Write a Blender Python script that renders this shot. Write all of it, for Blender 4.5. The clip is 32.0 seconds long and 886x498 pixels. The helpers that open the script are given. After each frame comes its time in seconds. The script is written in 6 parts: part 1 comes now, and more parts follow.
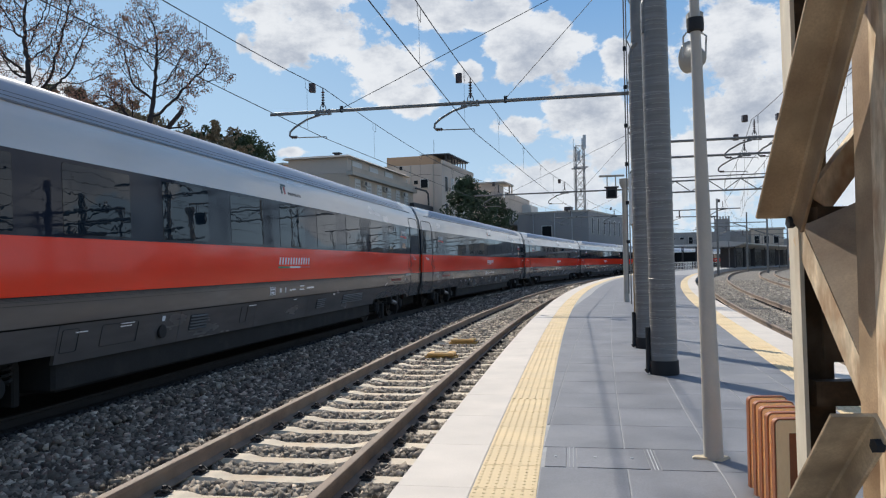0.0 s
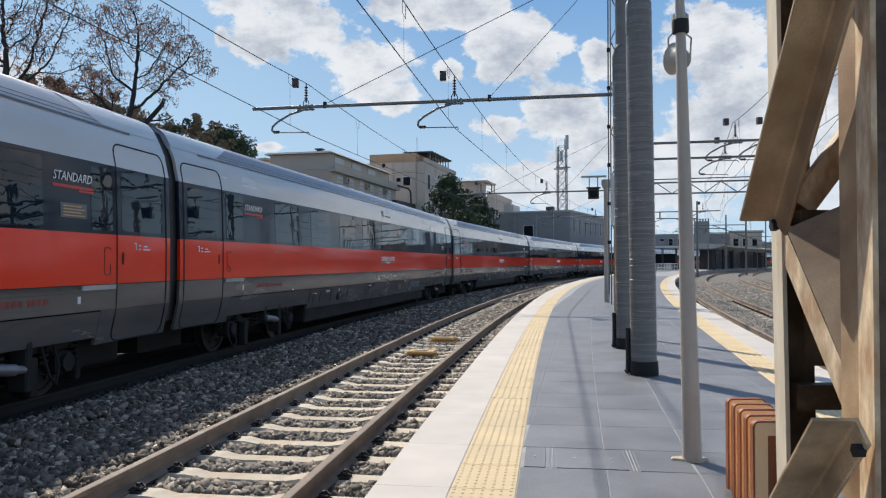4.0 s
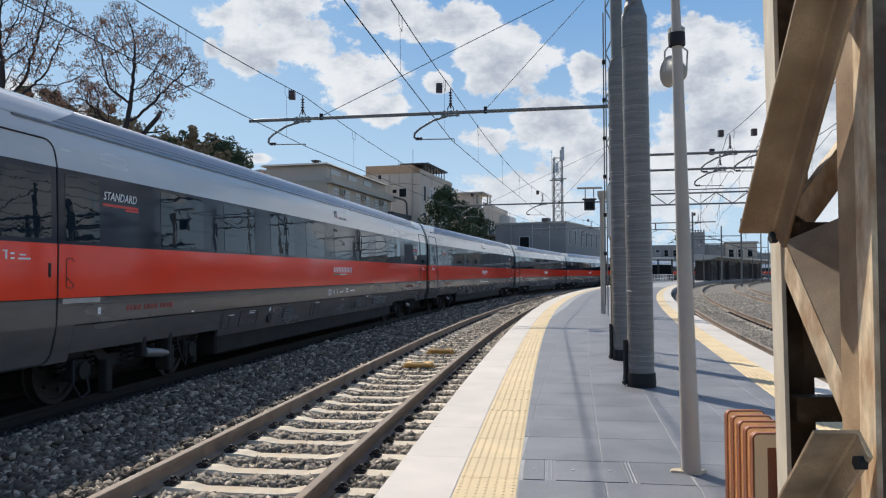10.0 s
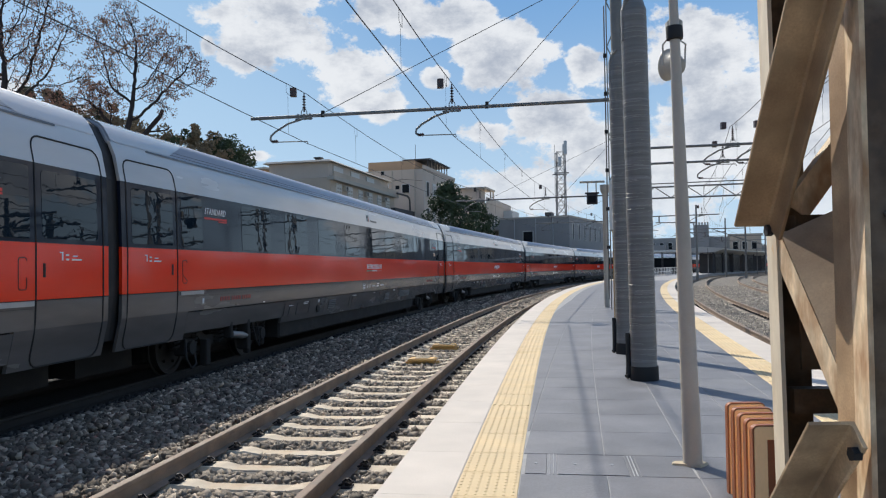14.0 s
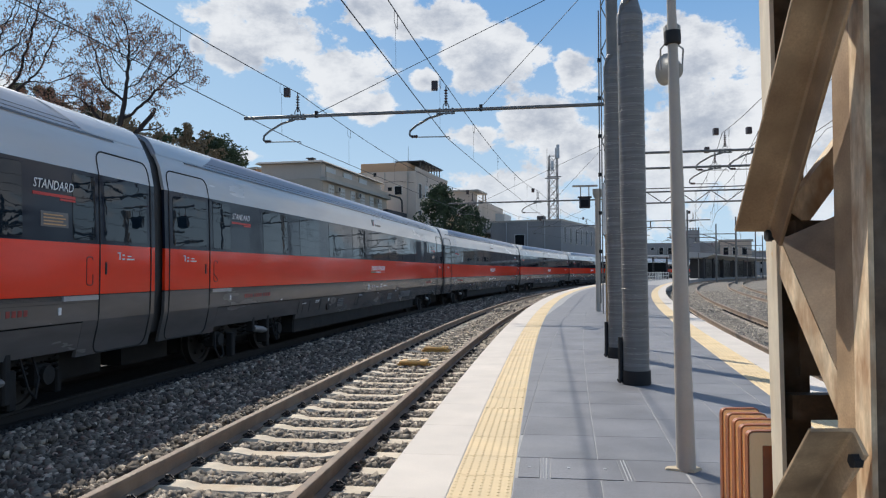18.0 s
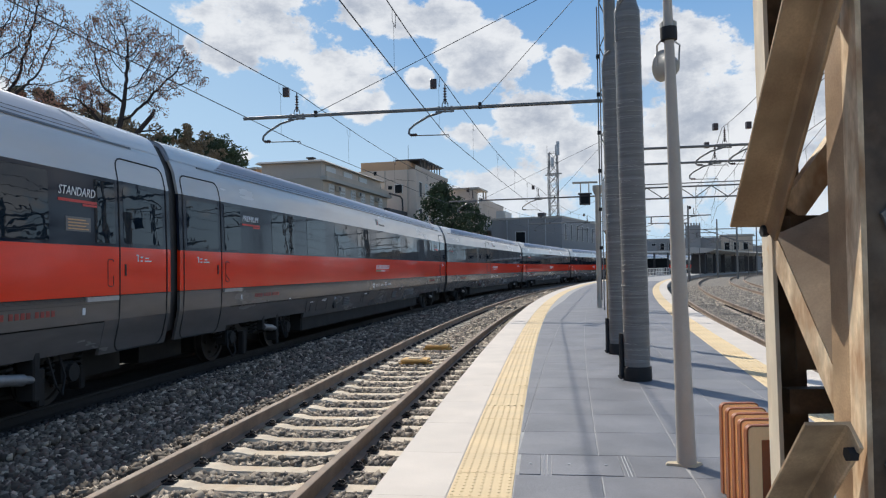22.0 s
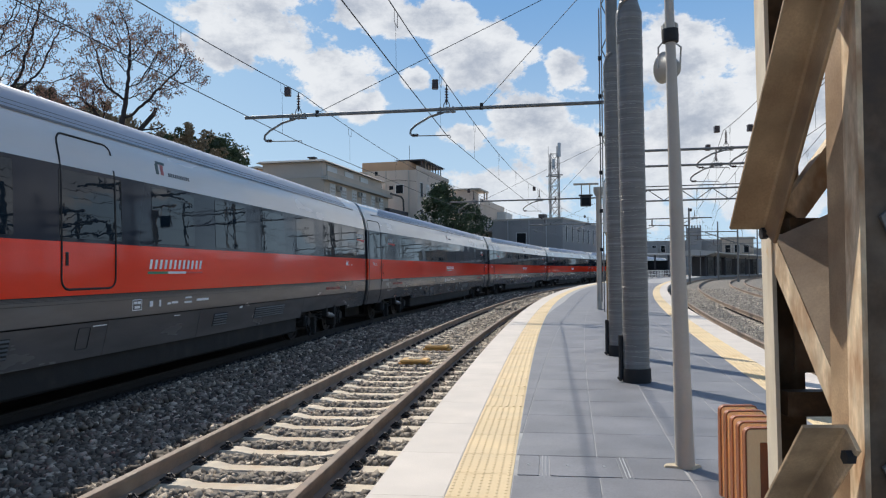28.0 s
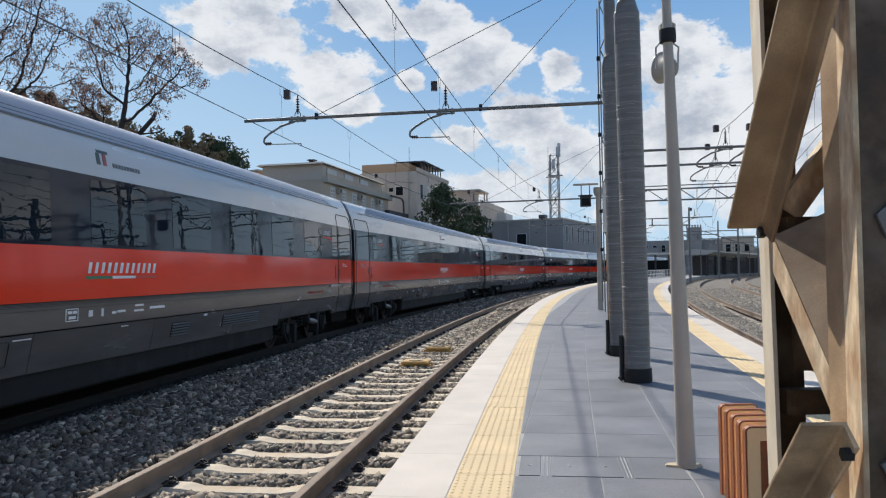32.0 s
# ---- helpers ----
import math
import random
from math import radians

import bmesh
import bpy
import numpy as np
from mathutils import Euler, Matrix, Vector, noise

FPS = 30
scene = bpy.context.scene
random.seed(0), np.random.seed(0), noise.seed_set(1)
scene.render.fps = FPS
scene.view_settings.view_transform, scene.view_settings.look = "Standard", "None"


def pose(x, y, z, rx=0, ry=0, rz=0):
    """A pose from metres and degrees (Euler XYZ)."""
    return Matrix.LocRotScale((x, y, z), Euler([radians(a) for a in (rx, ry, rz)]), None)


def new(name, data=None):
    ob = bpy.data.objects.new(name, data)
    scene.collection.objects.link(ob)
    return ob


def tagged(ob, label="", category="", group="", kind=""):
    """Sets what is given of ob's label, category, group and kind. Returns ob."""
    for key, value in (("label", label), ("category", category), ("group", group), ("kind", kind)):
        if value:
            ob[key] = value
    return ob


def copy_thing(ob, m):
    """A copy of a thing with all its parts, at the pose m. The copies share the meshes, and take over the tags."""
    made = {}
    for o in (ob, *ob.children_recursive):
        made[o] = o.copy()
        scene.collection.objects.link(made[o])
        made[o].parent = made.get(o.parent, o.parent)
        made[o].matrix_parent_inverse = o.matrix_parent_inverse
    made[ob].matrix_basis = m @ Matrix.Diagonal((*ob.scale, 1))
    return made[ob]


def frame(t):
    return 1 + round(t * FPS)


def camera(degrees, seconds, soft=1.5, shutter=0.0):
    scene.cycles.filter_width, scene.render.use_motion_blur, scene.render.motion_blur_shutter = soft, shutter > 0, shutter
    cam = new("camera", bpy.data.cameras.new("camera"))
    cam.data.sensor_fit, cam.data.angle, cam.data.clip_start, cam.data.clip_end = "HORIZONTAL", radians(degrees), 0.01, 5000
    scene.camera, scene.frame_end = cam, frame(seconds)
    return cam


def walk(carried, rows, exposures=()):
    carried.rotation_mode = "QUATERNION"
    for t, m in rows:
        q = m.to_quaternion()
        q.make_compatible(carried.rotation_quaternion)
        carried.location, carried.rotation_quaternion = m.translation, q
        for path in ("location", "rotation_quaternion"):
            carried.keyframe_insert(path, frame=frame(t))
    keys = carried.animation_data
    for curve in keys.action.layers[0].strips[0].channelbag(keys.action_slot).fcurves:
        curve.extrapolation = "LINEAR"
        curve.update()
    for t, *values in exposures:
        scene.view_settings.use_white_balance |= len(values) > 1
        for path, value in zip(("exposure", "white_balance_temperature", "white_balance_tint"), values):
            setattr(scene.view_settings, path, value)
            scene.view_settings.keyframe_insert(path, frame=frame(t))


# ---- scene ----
cam = camera(61.1, 32.0, soft=1.2)
walk(cam, [
    (0, pose(-0.0035, -0.0251, 1.6228, 91.183, 0.890, 1.631)),
    (0.5, pose(-0.0029, -0.0206, 1.6230, 91.176, 0.858, 1.568)),
    (1, pose(-0.0078, -0.0130, 1.6222, 91.135, 0.700, 1.556)),
    (1.5, pose(-0.0128, -0.0046, 1.6211, 91.135, 0.498, 1.238)),
    (2, pose(-0.0218, 0.0061, 1.6195, 91.151, 0.204, 1.031)),
    (2.5, pose(-0.0237, 0.0138, 1.6204, 91.138, 0.020, 0.725)),
    (3, pose(-0.0241, 0.0088, 1.6200, 91.095, -0.213, 0.488)),
    (3.5, pose(-0.0151, 0.0102, 1.6216, 91.004, -0.071, 0.290)),
    (5.5, pose(-0.0005, -0.0132, 1.6285, 91.516, 0.366, 0.300)),
    (6, pose(-0.0017, -0.0199, 1.6309, 91.815, 0.437, 0.202)),
    (6.5, pose(-0.0010, -0.0208, 1.6293, 91.884, 0.557, 0.217)),
    (7, pose(-0.0001, -0.0137, 1.6296, 91.858, 0.601, 0.284)),
    (7.5, pose(-0.0024, -0.0158, 1.6302, 91.850, 0.560, 0.207)),
    (8, pose(0.0004, -0.0124, 1.6303, 91.859, 0.636, 0.151)),
    (8.5, pose(0.0000, -0.0152, 1.6313, 91.850, 0.766, 0.102)),
    (9, pose(-0.0028, -0.0026, 1.6294, 91.937, 0.688, 0.046)),
    (9.5, pose(-0.0069, 0.0067, 1.6284, 91.847, 0.523, 0.003)),
    (10, pose(-0.0207, 0.0061, 1.6275, 91.890, 0.168, -0.092)),
    (10.5, pose(-0.0186, 0.0015, 1.6286, 91.854, 0.131, -0.108)),
    (11, pose(-0.0095, -0.0038, 1.6302, 91.855, 0.395, -0.095)),
    (11.5, pose(-0.0042, -0.0018, 1.6299, 91.804, 0.619, -0.053)),
    (12, pose(-0.0056, -0.0016, 1.6281, 91.739, 0.655, -0.053)),
    (12.5, pose(-0.0029, -0.0056, 1.6300, 91.609, 0.666, -0.077)),
    (13, pose(0.0000, 0.0000, 1.6285, 91.671, 0.633, 0.018)),
    (13.5, pose(0.0008, -0.0012, 1.6296, 91.628, 0.582, 0.018)),
    (14, pose(0.0032, -0.0074, 1.6306, 91.550, 0.806, 0.214)),
    (14.5, pose(0.0015, -0.0070, 1.6313, 91.481, 0.907, 0.245)),
    (16.5, pose(0.0049, -0.0171, 1.6336, 91.554, 1.123, 0.002)),
    (17, pose(-0.0010, -0.0083, 1.6319, 91.762, 0.793, -0.141)),
    (17.5, pose(-0.0134, 0.0025, 1.6293, 91.746, 0.334, -0.364)),
    (18, pose(-0.0224, 0.0129, 1.6286, 91.722, 0.158, -0.453)),
    (18.5, pose(-0.0198, 0.0161, 1.6279, 91.683, 0.166, -0.427)),
    (19, pose(-0.0153, 0.0021, 1.6305, 91.689, 0.536, -0.361)),
    (19.5, pose(-0.0035, -0.0016, 1.6317, 91.698, 0.896, -0.333)),
    (20, pose(0.0054, -0.0089, 1.6334, 91.700, 1.191, -0.261)),
    (20.5, pose(0.0045, -0.0139, 1.6335, 91.609, 1.169, -0.321)),
    (21, pose(0.0024, -0.0141, 1.6345, 91.661, 1.019, -0.188)),
    (21.5, pose(-0.0061, -0.0103, 1.6320, 91.547, 0.730, -0.350)),
    (22, pose(-0.0091, -0.0007, 1.6306, 91.573, 0.776, -0.355)),
    (22.5, pose(-0.0078, 0.0070, 1.6287, 91.618, 0.752, -0.356)),
    (23, pose(-0.0066, 0.0040, 1.6287, 91.582, 0.787, -0.289)),
    (23.5, pose(-0.0033, -0.0015, 1.6304, 91.508, 0.980, -0.379)),
    (24, pose(0.0049, -0.0150, 1.6307, 91.434, 1.196, -0.359)),
    (24.5, pose(0.0101, -0.0208, 1.6341, 91.577, 1.332, -0.216)),
    (25, pose(0.0090, -0.0158, 1.6338, 91.711, 1.208, -0.050)),
    (25.5, pose(0.0053, -0.0053, 1.6335, 91.708, 1.182, -0.054)),
    (27.5, pose(-0.0052, -0.0044, 1.6293, 91.599, 0.284, -0.284)),
    (28, pose(-0.0041, -0.0010, 1.6285, 91.618, 0.351, -0.318)),
    (28.5, pose(0.0014, -0.0019, 1.6280, 91.546, 0.573, -0.144)),
    (29, pose(0.0031, 0.0037, 1.6263, 91.420, 0.685, -0.100)),
    (29.5, pose(0.0039, 0.0165, 1.6249, 91.404, 0.773, -0.213)),
    (30, pose(-0.0005, 0.0156, 1.6255, 91.470, 0.746, -0.268)),
    (30.5, pose(-0.0012, 0.0043, 1.6276, 91.465, 0.788, -0.311)),
    (31, pose(0.0045, -0.0095, 1.6302, 91.556, 0.911, -0.217)),
    (31.5, pose(0.0040, -0.0188, 1.6286, 91.646, 0.846, -0.271)),
    (32, pose(0.0007, -0.0121, 1.6283, 91.730, 0.817, -0.269)),
])

# ---------------------------------------------------------------- light
SUN_AZ = Vector((-0.44, 0.898, 0)).normalized()
SUN_EL = radians(42.5)
sun = new("sun", bpy.data.lights.new("sun", "SUN"))
sun.data.energy, sun.data.angle, sun.data.color = 4.6, radians(0.53), (1.0, 0.93, 0.83)
sun.rotation_euler = (SUN_AZ * math.cos(SUN_EL) + Vector((0, 0, math.sin(SUN_EL)))).to_track_quat("Z", "Y").to_euler()
sun.location = (0, 0, 60)
scene.view_settings.exposure = 0.05

world = bpy.data.worlds.new("sky")
scene.world = world
world.use_nodes = True
wn = world.node_tree
sky = wn.nodes.new("ShaderNodeTexSky")
sky.sky_type, sky.sun_disc = "NISHITA", False
sky.sun_elevation, sky.sun_rotation = SUN_EL, math.atan2(SUN_AZ.x, SUN_AZ.y)
sky.air_density, sky.dust_density, sky.ozone_density = 1.0, 0.6, 1.5
wn.links.new(sky.outputs[0], wn.nodes["Background"].inputs[0])
wn.nodes["Background"].inputs[1].default_value = 0.15

# ---------------------------------------------------------------- plan
ZP = 0.367            # platform top above the rails
TRAIN_LAT = -4.855    # centre of the far track, from the near track's centre
COACH = 26.1
RIGHT_RAIL = 0.12     # the tracks past the other edge lie a little higher
FAR_RAIL = -0.12      # the far track lies a little lower


def heading(s):
    if s < -10:
        return heading(-10) + 0.000614 * (s + 10)
    if s > 60:
        return heading(60) + 0.002736 * (s - 60)
    u = max(s - 25, 0.0)
    return 0.13192 + 0.0012967 * s + 6.8247e-5 * s * s / 2 - 7.5872e-5 * u * u / 2


LINE_STEP = 0.5
LINE = {0: Vector((math.cos(0.13192), -math.sin(0.13192), 0)) * -2.5666}
for _i in range(1, 900):
    _a = heading((_i - 0.5) * LINE_STEP)
    LINE[_i] = LINE[_i - 1] + LINE_STEP * Vector((math.sin(_a), math.cos(_a), 0))
for _i in range(0, -560, -1):
    _a = heading((_i - 0.5) * LINE_STEP)
    LINE[_i - 1] = LINE[_i] - LINE_STEP * Vector((math.sin(_a), math.cos(_a), 0))


def tk(s, lat=0.0, z=0.0):
    """A place by metres along the near track, metres to its right and height."""
    i = math.floor(s / LINE_STEP)
    p = LINE[i].lerp(LINE[i + 1], s / LINE_STEP - i)
    a = heading(s)
    return Vector((p.x + lat * math.cos(a), p.y - lat * math.sin(a), z))


def edge_r(s):
    """The platform's other edge."""
    s = min(s, 95.0)
    return 5.05 + 0.075 * s - 0.00038 * s * s


def right_track(s):
    return edge_r(s) + 1.45


# ---------------------------------------------------------------- mesh tools
class Shape:
    """Collects vertices and faces for one mesh."""

    def __init__(self):
        self.v, self.f = [], []

    def add(self, verts, faces):
        n = len(self.v)
        self.v += [tuple(p) for p in verts]
        self.f += [tuple(i + n for i in q) for q in faces]
        return self

    def box(self, x0, x1, y0, y1, z0, z1, m=None, ch=0.0):
        if ch > 0:
            c = min(ch, (x1 - x0) / 2.1, (y1 - y0) / 2.1, (z1 - z0) / 2.1)
            vs = []
            for z, ins in ((z0, c), (z0 + c, 0), (z1 - c, 0), (z1, c)):
                a0, a1, b0, b1 = x0 + ins, x1 - ins, y0 + ins, y1 - ins
                k = c * (1 if ins == 0 else 0.6)
                vs += [(a0 + k, b0, z), (a1 - k, b0, z), (a1, b0 + k, z), (a1, b1 - k, z), (a1 - k, b1, z), (a0 + k, b1, z), (a0, b1 - k, z), (a0, b0 + k, z)]
            fs = [tuple(range(7, -1, -1)), tuple(range(24, 32))]
            for r in range(3):
                for i in range(8):
                    j = (i + 1) % 8
                    fs.append((r * 8 + i, r * 8 + j, r * 8 + 8 + j, r * 8 + 8 + i))
        else:
            vs = [(x, y, z) for z in (z0, z1) for x, y in ((x0, y0), (x1, y0), (x1, y1), (x0, y1))]
            fs = [(3, 2, 1, 0), (4, 5, 6, 7), (0, 1, 5, 4), (1, 2, 6, 5), (2, 3, 7, 6), (3, 0, 4, 7)]
        if m is not None:
            vs = [m @ Vector(p) for p in vs]
        return self.add(vs, fs)

    def tube(self, a, b, r0, r1=None, n=10, caps=True):
        a, b = Vector(a), Vector(b)
        r1 = r0 if r1 is None else r1
        d = (b - a).normalized()
        u = d.orthogonal().normalized()
        w = d.cross(u)
        vs = []
        for p, r in ((a, r0), (b, r1)):
            vs += [p + r * (math.cos(t) * u + math.sin(t) * w) for t in (2 * math.pi * i / n for i in range(n))]
        fs = [(i, (i + 1) % n, n + (i + 1) % n, n + i) for i in range(n)]
        if caps:
            fs += [tuple(range(n - 1, -1, -1)), tuple(range(n, 2 * n))]
        return self.add(vs, fs)

    def path(self, pts, r, n=6):
        pts = [Vector(p) for p in pts]
        vs, fs = [], []
        u = None
        for i, p in enumerate(pts):
            d = (pts[min(i + 1, len(pts) - 1)] - pts[max(i - 1, 0)]).normalized()
            u = d.orthogonal().normalized() if u is None else (u - d * u.dot(d)).normalized()
            w = d.cross(u)
            rr = r[i] if isinstance(r, (list, tuple)) else r
            vs += [p + rr * (math.cos(t) * u + math.sin(t) * w) for t in (2 * math.pi * k / n for k in range(n))]
            if i:
                fs += [((i - 1) * n + k, (i - 1) * n + (k + 1) % n, i * n + (k + 1) % n, i * n + k) for k in range(n)]
        fs += [tuple(range(n - 1, -1, -1)), tuple(range(len(vs) - n, len(vs)))]
        return self.add(vs, fs)

    def loft(self, rings, closed=True, caps=True):
        n = len(rings[0])
        vs = [p for r in rings for p in r]
        fs = []
        for i in range(len(rings) - 1):
            for k in range(n if closed else n - 1):
                fs.append((i * n + k, i * n + (k + 1) % n, (i + 1) * n + (k + 1) % n, (i + 1) * n + k))
        if caps and closed:
            fs += [tuple(range(n - 1, -1, -1)), tuple(range(len(vs) - n, len(vs)))]
        return self.add(vs, fs)

    def lathe(self, prof, n=16, m=None):
        vs, fs = [], []
        for r, z in prof:
            vs += [(r * math.cos(2 * math.pi * i / n), r * math.sin(2 * math.pi * i / n), z) for i in range(n)]
        for j in range(len(prof) - 1):
            for i in range(n):
                k = (i + 1) % n
                fs.append((j * n + i, j * n + k, j * n + n + k, j * n + n + i))
        fs += [tuple(range(n - 1, -1, -1)), tuple(range(len(vs) - n, len(vs)))]
        if m is not None:
            vs = [m @ Vector(p) for p in vs]
        return self.add(vs, fs)

    def prism(self, outline, y0, y1, m=None):
        """An outline in x and z, drawn out along y."""
        n = len(outline)
        vs = [(x, y0, z) for x, z in outline] + [(x, y1, z) for x, z in outline]
        fs = [tuple(range(n)), tuple(range(2 * n - 1, n - 1, -1))]
        fs += [(i, n + i, n + (i + 1) % n, (i + 1) % n) for i in range(n)]
        if m is not None:
            vs = [m @ Vector(p) for p in vs]
        return self.add(vs, fs)

    def mesh(self, name, material, smooth=False):
        me = bpy.data.meshes.new(name)
        me.from_pydata(self.v, [], self.f)
        b = bmesh.new()
        b.from_mesh(me)
        bmesh.ops.recalc_face_normals(b, faces=b.faces)
        b.to_mesh(me)
        b.free()
        if smooth:
            me.polygons.foreach_set("use_smooth", [True] * len(me.polygons))
            me.set_sharp_from_angle(angle=radians(35))
        if material:
            me.materials.append(material)
        return me


def part(name, shape, material, parent=None, label="", smooth=False, m=None):
    me = shape if isinstance(shape, bpy.types.Mesh) else shape.mesh(name, material, smooth)
    ob = new(name, me)
    if parent:
        ob.parent = parent
    if m is not None:
        ob.matrix_basis = m
    if label:
        ob["label"] = label
    return ob


def thing(name, label, category, group="", kind="", m=None, shape=None, material=None, smooth=False):
    ob = new(name, shape.mesh(name, material, smooth) if shape else None)
    if m is not None:
        ob.matrix_basis = m
    return tagged(ob, label, category, group, kind)


def along(s0, s1, profile, step=1.0, lat=lambda s: 0.0, closed=True):
    """A section (offset, height) drawn along the line."""
    n = max(1, math.ceil((s1 - s0) / step))
    rings = []
    for i in range(n + 1):
        s = s0 + (s1 - s0) * i / n
        rings.append([tk(s, lat(s) + o, z) for o, z in profile])
    return Shape().loft(rings, closed=closed, caps=closed)


# ---------------------------------------------------------------- materials
def material(name, color, rough=0.6, metal=0.0, var=0.15, scale=6.0, fine=60.0, bump=0.1, dirt=None, dirt_amount=0.0, spec=0.5, random_piece=0.0, coat=0.0, stretch=(1, 1, 1), bump_dist=0.01, coords="Object", rough_var=0.08):
    """Base colour varied at two scales, with stains, grain and fine relief."""
    mat = bpy.data.materials.new(name)
    mat.use_nodes = True
    nt = mat.node_tree
    N, Lk = nt.nodes, nt.links
    bsdf = N["Principled BSDF"]
    bsdf.inputs["Roughness"].default_value = rough
    bsdf.inputs["Metallic"].default_value = metal
    bsdf.inputs["Specular IOR Level"].default_value = spec
    bsdf.inputs["Coat Weight"].default_value = coat
    bsdf.inputs["Coat Roughness"].default_value = 0.06
    co = N.new("ShaderNodeTexCoord")
    mp = N.new("ShaderNodeMapping")
    mp.inputs["Scale"].default_value = stretch
    Lk.new(co.outputs[coords], mp.inputs[0])

    def tex(sc, detail=4.0):
        t = N.new("ShaderNodeTexNoise")
        t.inputs["Scale"].default_value, t.inputs["Detail"].default_value = sc, detail
        Lk.new(mp.outputs[0], t.inputs["Vector"])
        return t.outputs["Fac"]

    def mix(kind, fac, a, b):
        x = N.new("ShaderNodeMix")
        x.data_type, x.blend_type = "RGBA", kind
        for sock, val in ((x.inputs["Factor"], fac), (x.inputs["A"], a), (x.inputs["B"], b)):
            if hasattr(val, "default_value"):
                Lk.new(val, sock)
            else:
                sock.default_value = val
        return x.outputs["Result"]

    def ramp(fac, lo, hi, a=0.0, b=1.0):
        r = N.new("ShaderNodeMapRange")
        r.inputs["From Min"].default_value, r.inputs["From Max"].default_value = lo, hi
        r.inputs["To Min"].default_value, r.inputs["To Max"].default_value = a, b
        Lk.new(fac, r.inputs["Value"])
        return r.outputs["Result"]

    big, small = tex(scale), tex(fine, 3.0)
    c = (*color, 1)
    dark = tuple(v * (1 - var) for v in color) + (1,)
    light = tuple(min(1, v * (1 + var)) for v in color) + (1,)
    col = mix("MIX", ramp(big, 0.3, 0.7), dark, light)
    col = mix("MIX", ramp(small, 0.35, 0.75, 0, 0.5), col, dark)
    if dirt:
        d = tex(scale * 0.6, 8.0)
        col = mix("MIX", ramp(d, 0.62 - 0.25 * dirt_amount, 0.78, 0, min(1, dirt_amount * 1.6)), col, (*dirt, 1))
    if random_piece:
        oi = N.new("ShaderNodeObjectInfo")
        hs = N.new("ShaderNodeHueSaturation")
        Lk.new(ramp(oi.outputs["Random"], 0, 1, 1 - random_piece, 1 + random_piece), hs.inputs["Value"])
        Lk.new(col, hs.inputs["Color"])
        col = hs.outputs["Color"]
    Lk.new(col, bsdf.inputs["Base Color"])
    Lk.new(ramp(big, 0.3, 0.7, max(0, rough - rough_var), min(1, rough + rough_var)), bsdf.inputs["Roughness"])
    if bump:
        bp = N.new("ShaderNodeBump")
        bp.inputs["Strength"].default_value, bp.inputs["Distance"].default_value = bump, bump_dist
        Lk.new(small, bp.inputs["Height"])
        Lk.new(bp.outputs[0], bsdf.inputs["Normal"])
    return mat


M_ballast = material("ballast", (0.20, 0.18, 0.15), 0.9, var=0.5, scale=9, fine=25, bump=0.8, bump_dist=0.04)
M_pale_ballast = material("pale_ballast", (0.20, 0.178, 0.145), 0.9, var=0.5, scale=7, fine=16, bump=0.8, bump_dist=0.04)
# rail steel darkened by oil and by painted shade of the train above
M_rail_dark = material("oily_shaded_rail", (0.022, 0.018, 0.015), 0.7, var=0.3, scale=4, fine=80, bump=0.2)
# oil stain and the shade under the train, both in this near-black
M_oily_shade = material("oily_ballast", (0.026, 0.024, 0.021), 0.9, var=0.5, scale=9, fine=30, bump=0.9, bump_dist=0.05)
M_earth = material("earth", (0.17, 0.15, 0.11), 0.95, var=0.4, scale=0.3, fine=9, bump=0.5, bump_dist=0.05)
M_rail_side = material("rail_rust", (0.245, 0.18, 0.132), 0.75, var=0.32, scale=4, fine=80, bump=0.2, dirt=(0.30, 0.24, 0.18), dirt_amount=0.6)
M_sleeper = material("sleeper_concrete", (0.60, 0.52, 0.40), 0.9, var=0.16, scale=5, fine=70, bump=0.3, dirt=(0.44, 0.31, 0.18), dirt_amount=0.5, random_piece=0.10)
M_clip = material("clip_steel", (0.035, 0.030, 0.028), 0.7, metal=0.3, var=0.3, scale=20, fine=120)
M_white_edge = material("white_stone", (0.61, 0.553, 0.482), 0.75, var=0.09, scale=2.5, fine=90, bump=0.15, dirt=(0.50, 0.45, 0.39), dirt_amount=0.4, random_piece=0.03)
M_tactile = material("tactile_yellow", (0.67, 0.52, 0.30), 0.75, var=0.08, scale=3, fine=90, bump=0.1, dirt=(0.45, 0.32, 0.15), dirt_amount=0.4, random_piece=0.04)
M_slab = material("slate_slab", (0.168, 0.174, 0.190), 0.62, var=0.28, scale=2.2, fine=80, bump=0.3, dirt=(0.24, 0.245, 0.25), dirt_amount=0.4, random_piece=0.06)
M_joint = material("joint_mortar", (0.36, 0.36, 0.355), 0.9, var=0.2, scale=8)
M_red = material("red_paint", (0.97, 0.042, 0.009), 0.14, var=0.06, scale=0.8, fine=4, bump=0.15, bump_dist=0.006, spec=0.26, coat=0.40, dirt=(0.84, 0.036, 0.013), dirt_amount=0.3, stretch=(0.4, 1, 2.5))
M_silver = material("silver_grey_paint", (0.61, 0.59, 0.565), 0.22, metal=0.1, var=0.07, scale=0.7, fine=3, bump=0.1, bump_dist=0.006, spec=0.45, coat=0.35, dirt=(0.36, 0.36, 0.36), dirt_amount=0.3, stretch=(0.4, 1, 2))
M_roof = material("roof_silver", (0.39, 0.43, 0.50), 0.40, metal=0.0, var=0.2, scale=1.2, fine=30, bump=0.03, dirt=(0.34, 0.36, 0.40), dirt_amount=0.5, stretch=(0.12, 1, 1), spec=0.18)
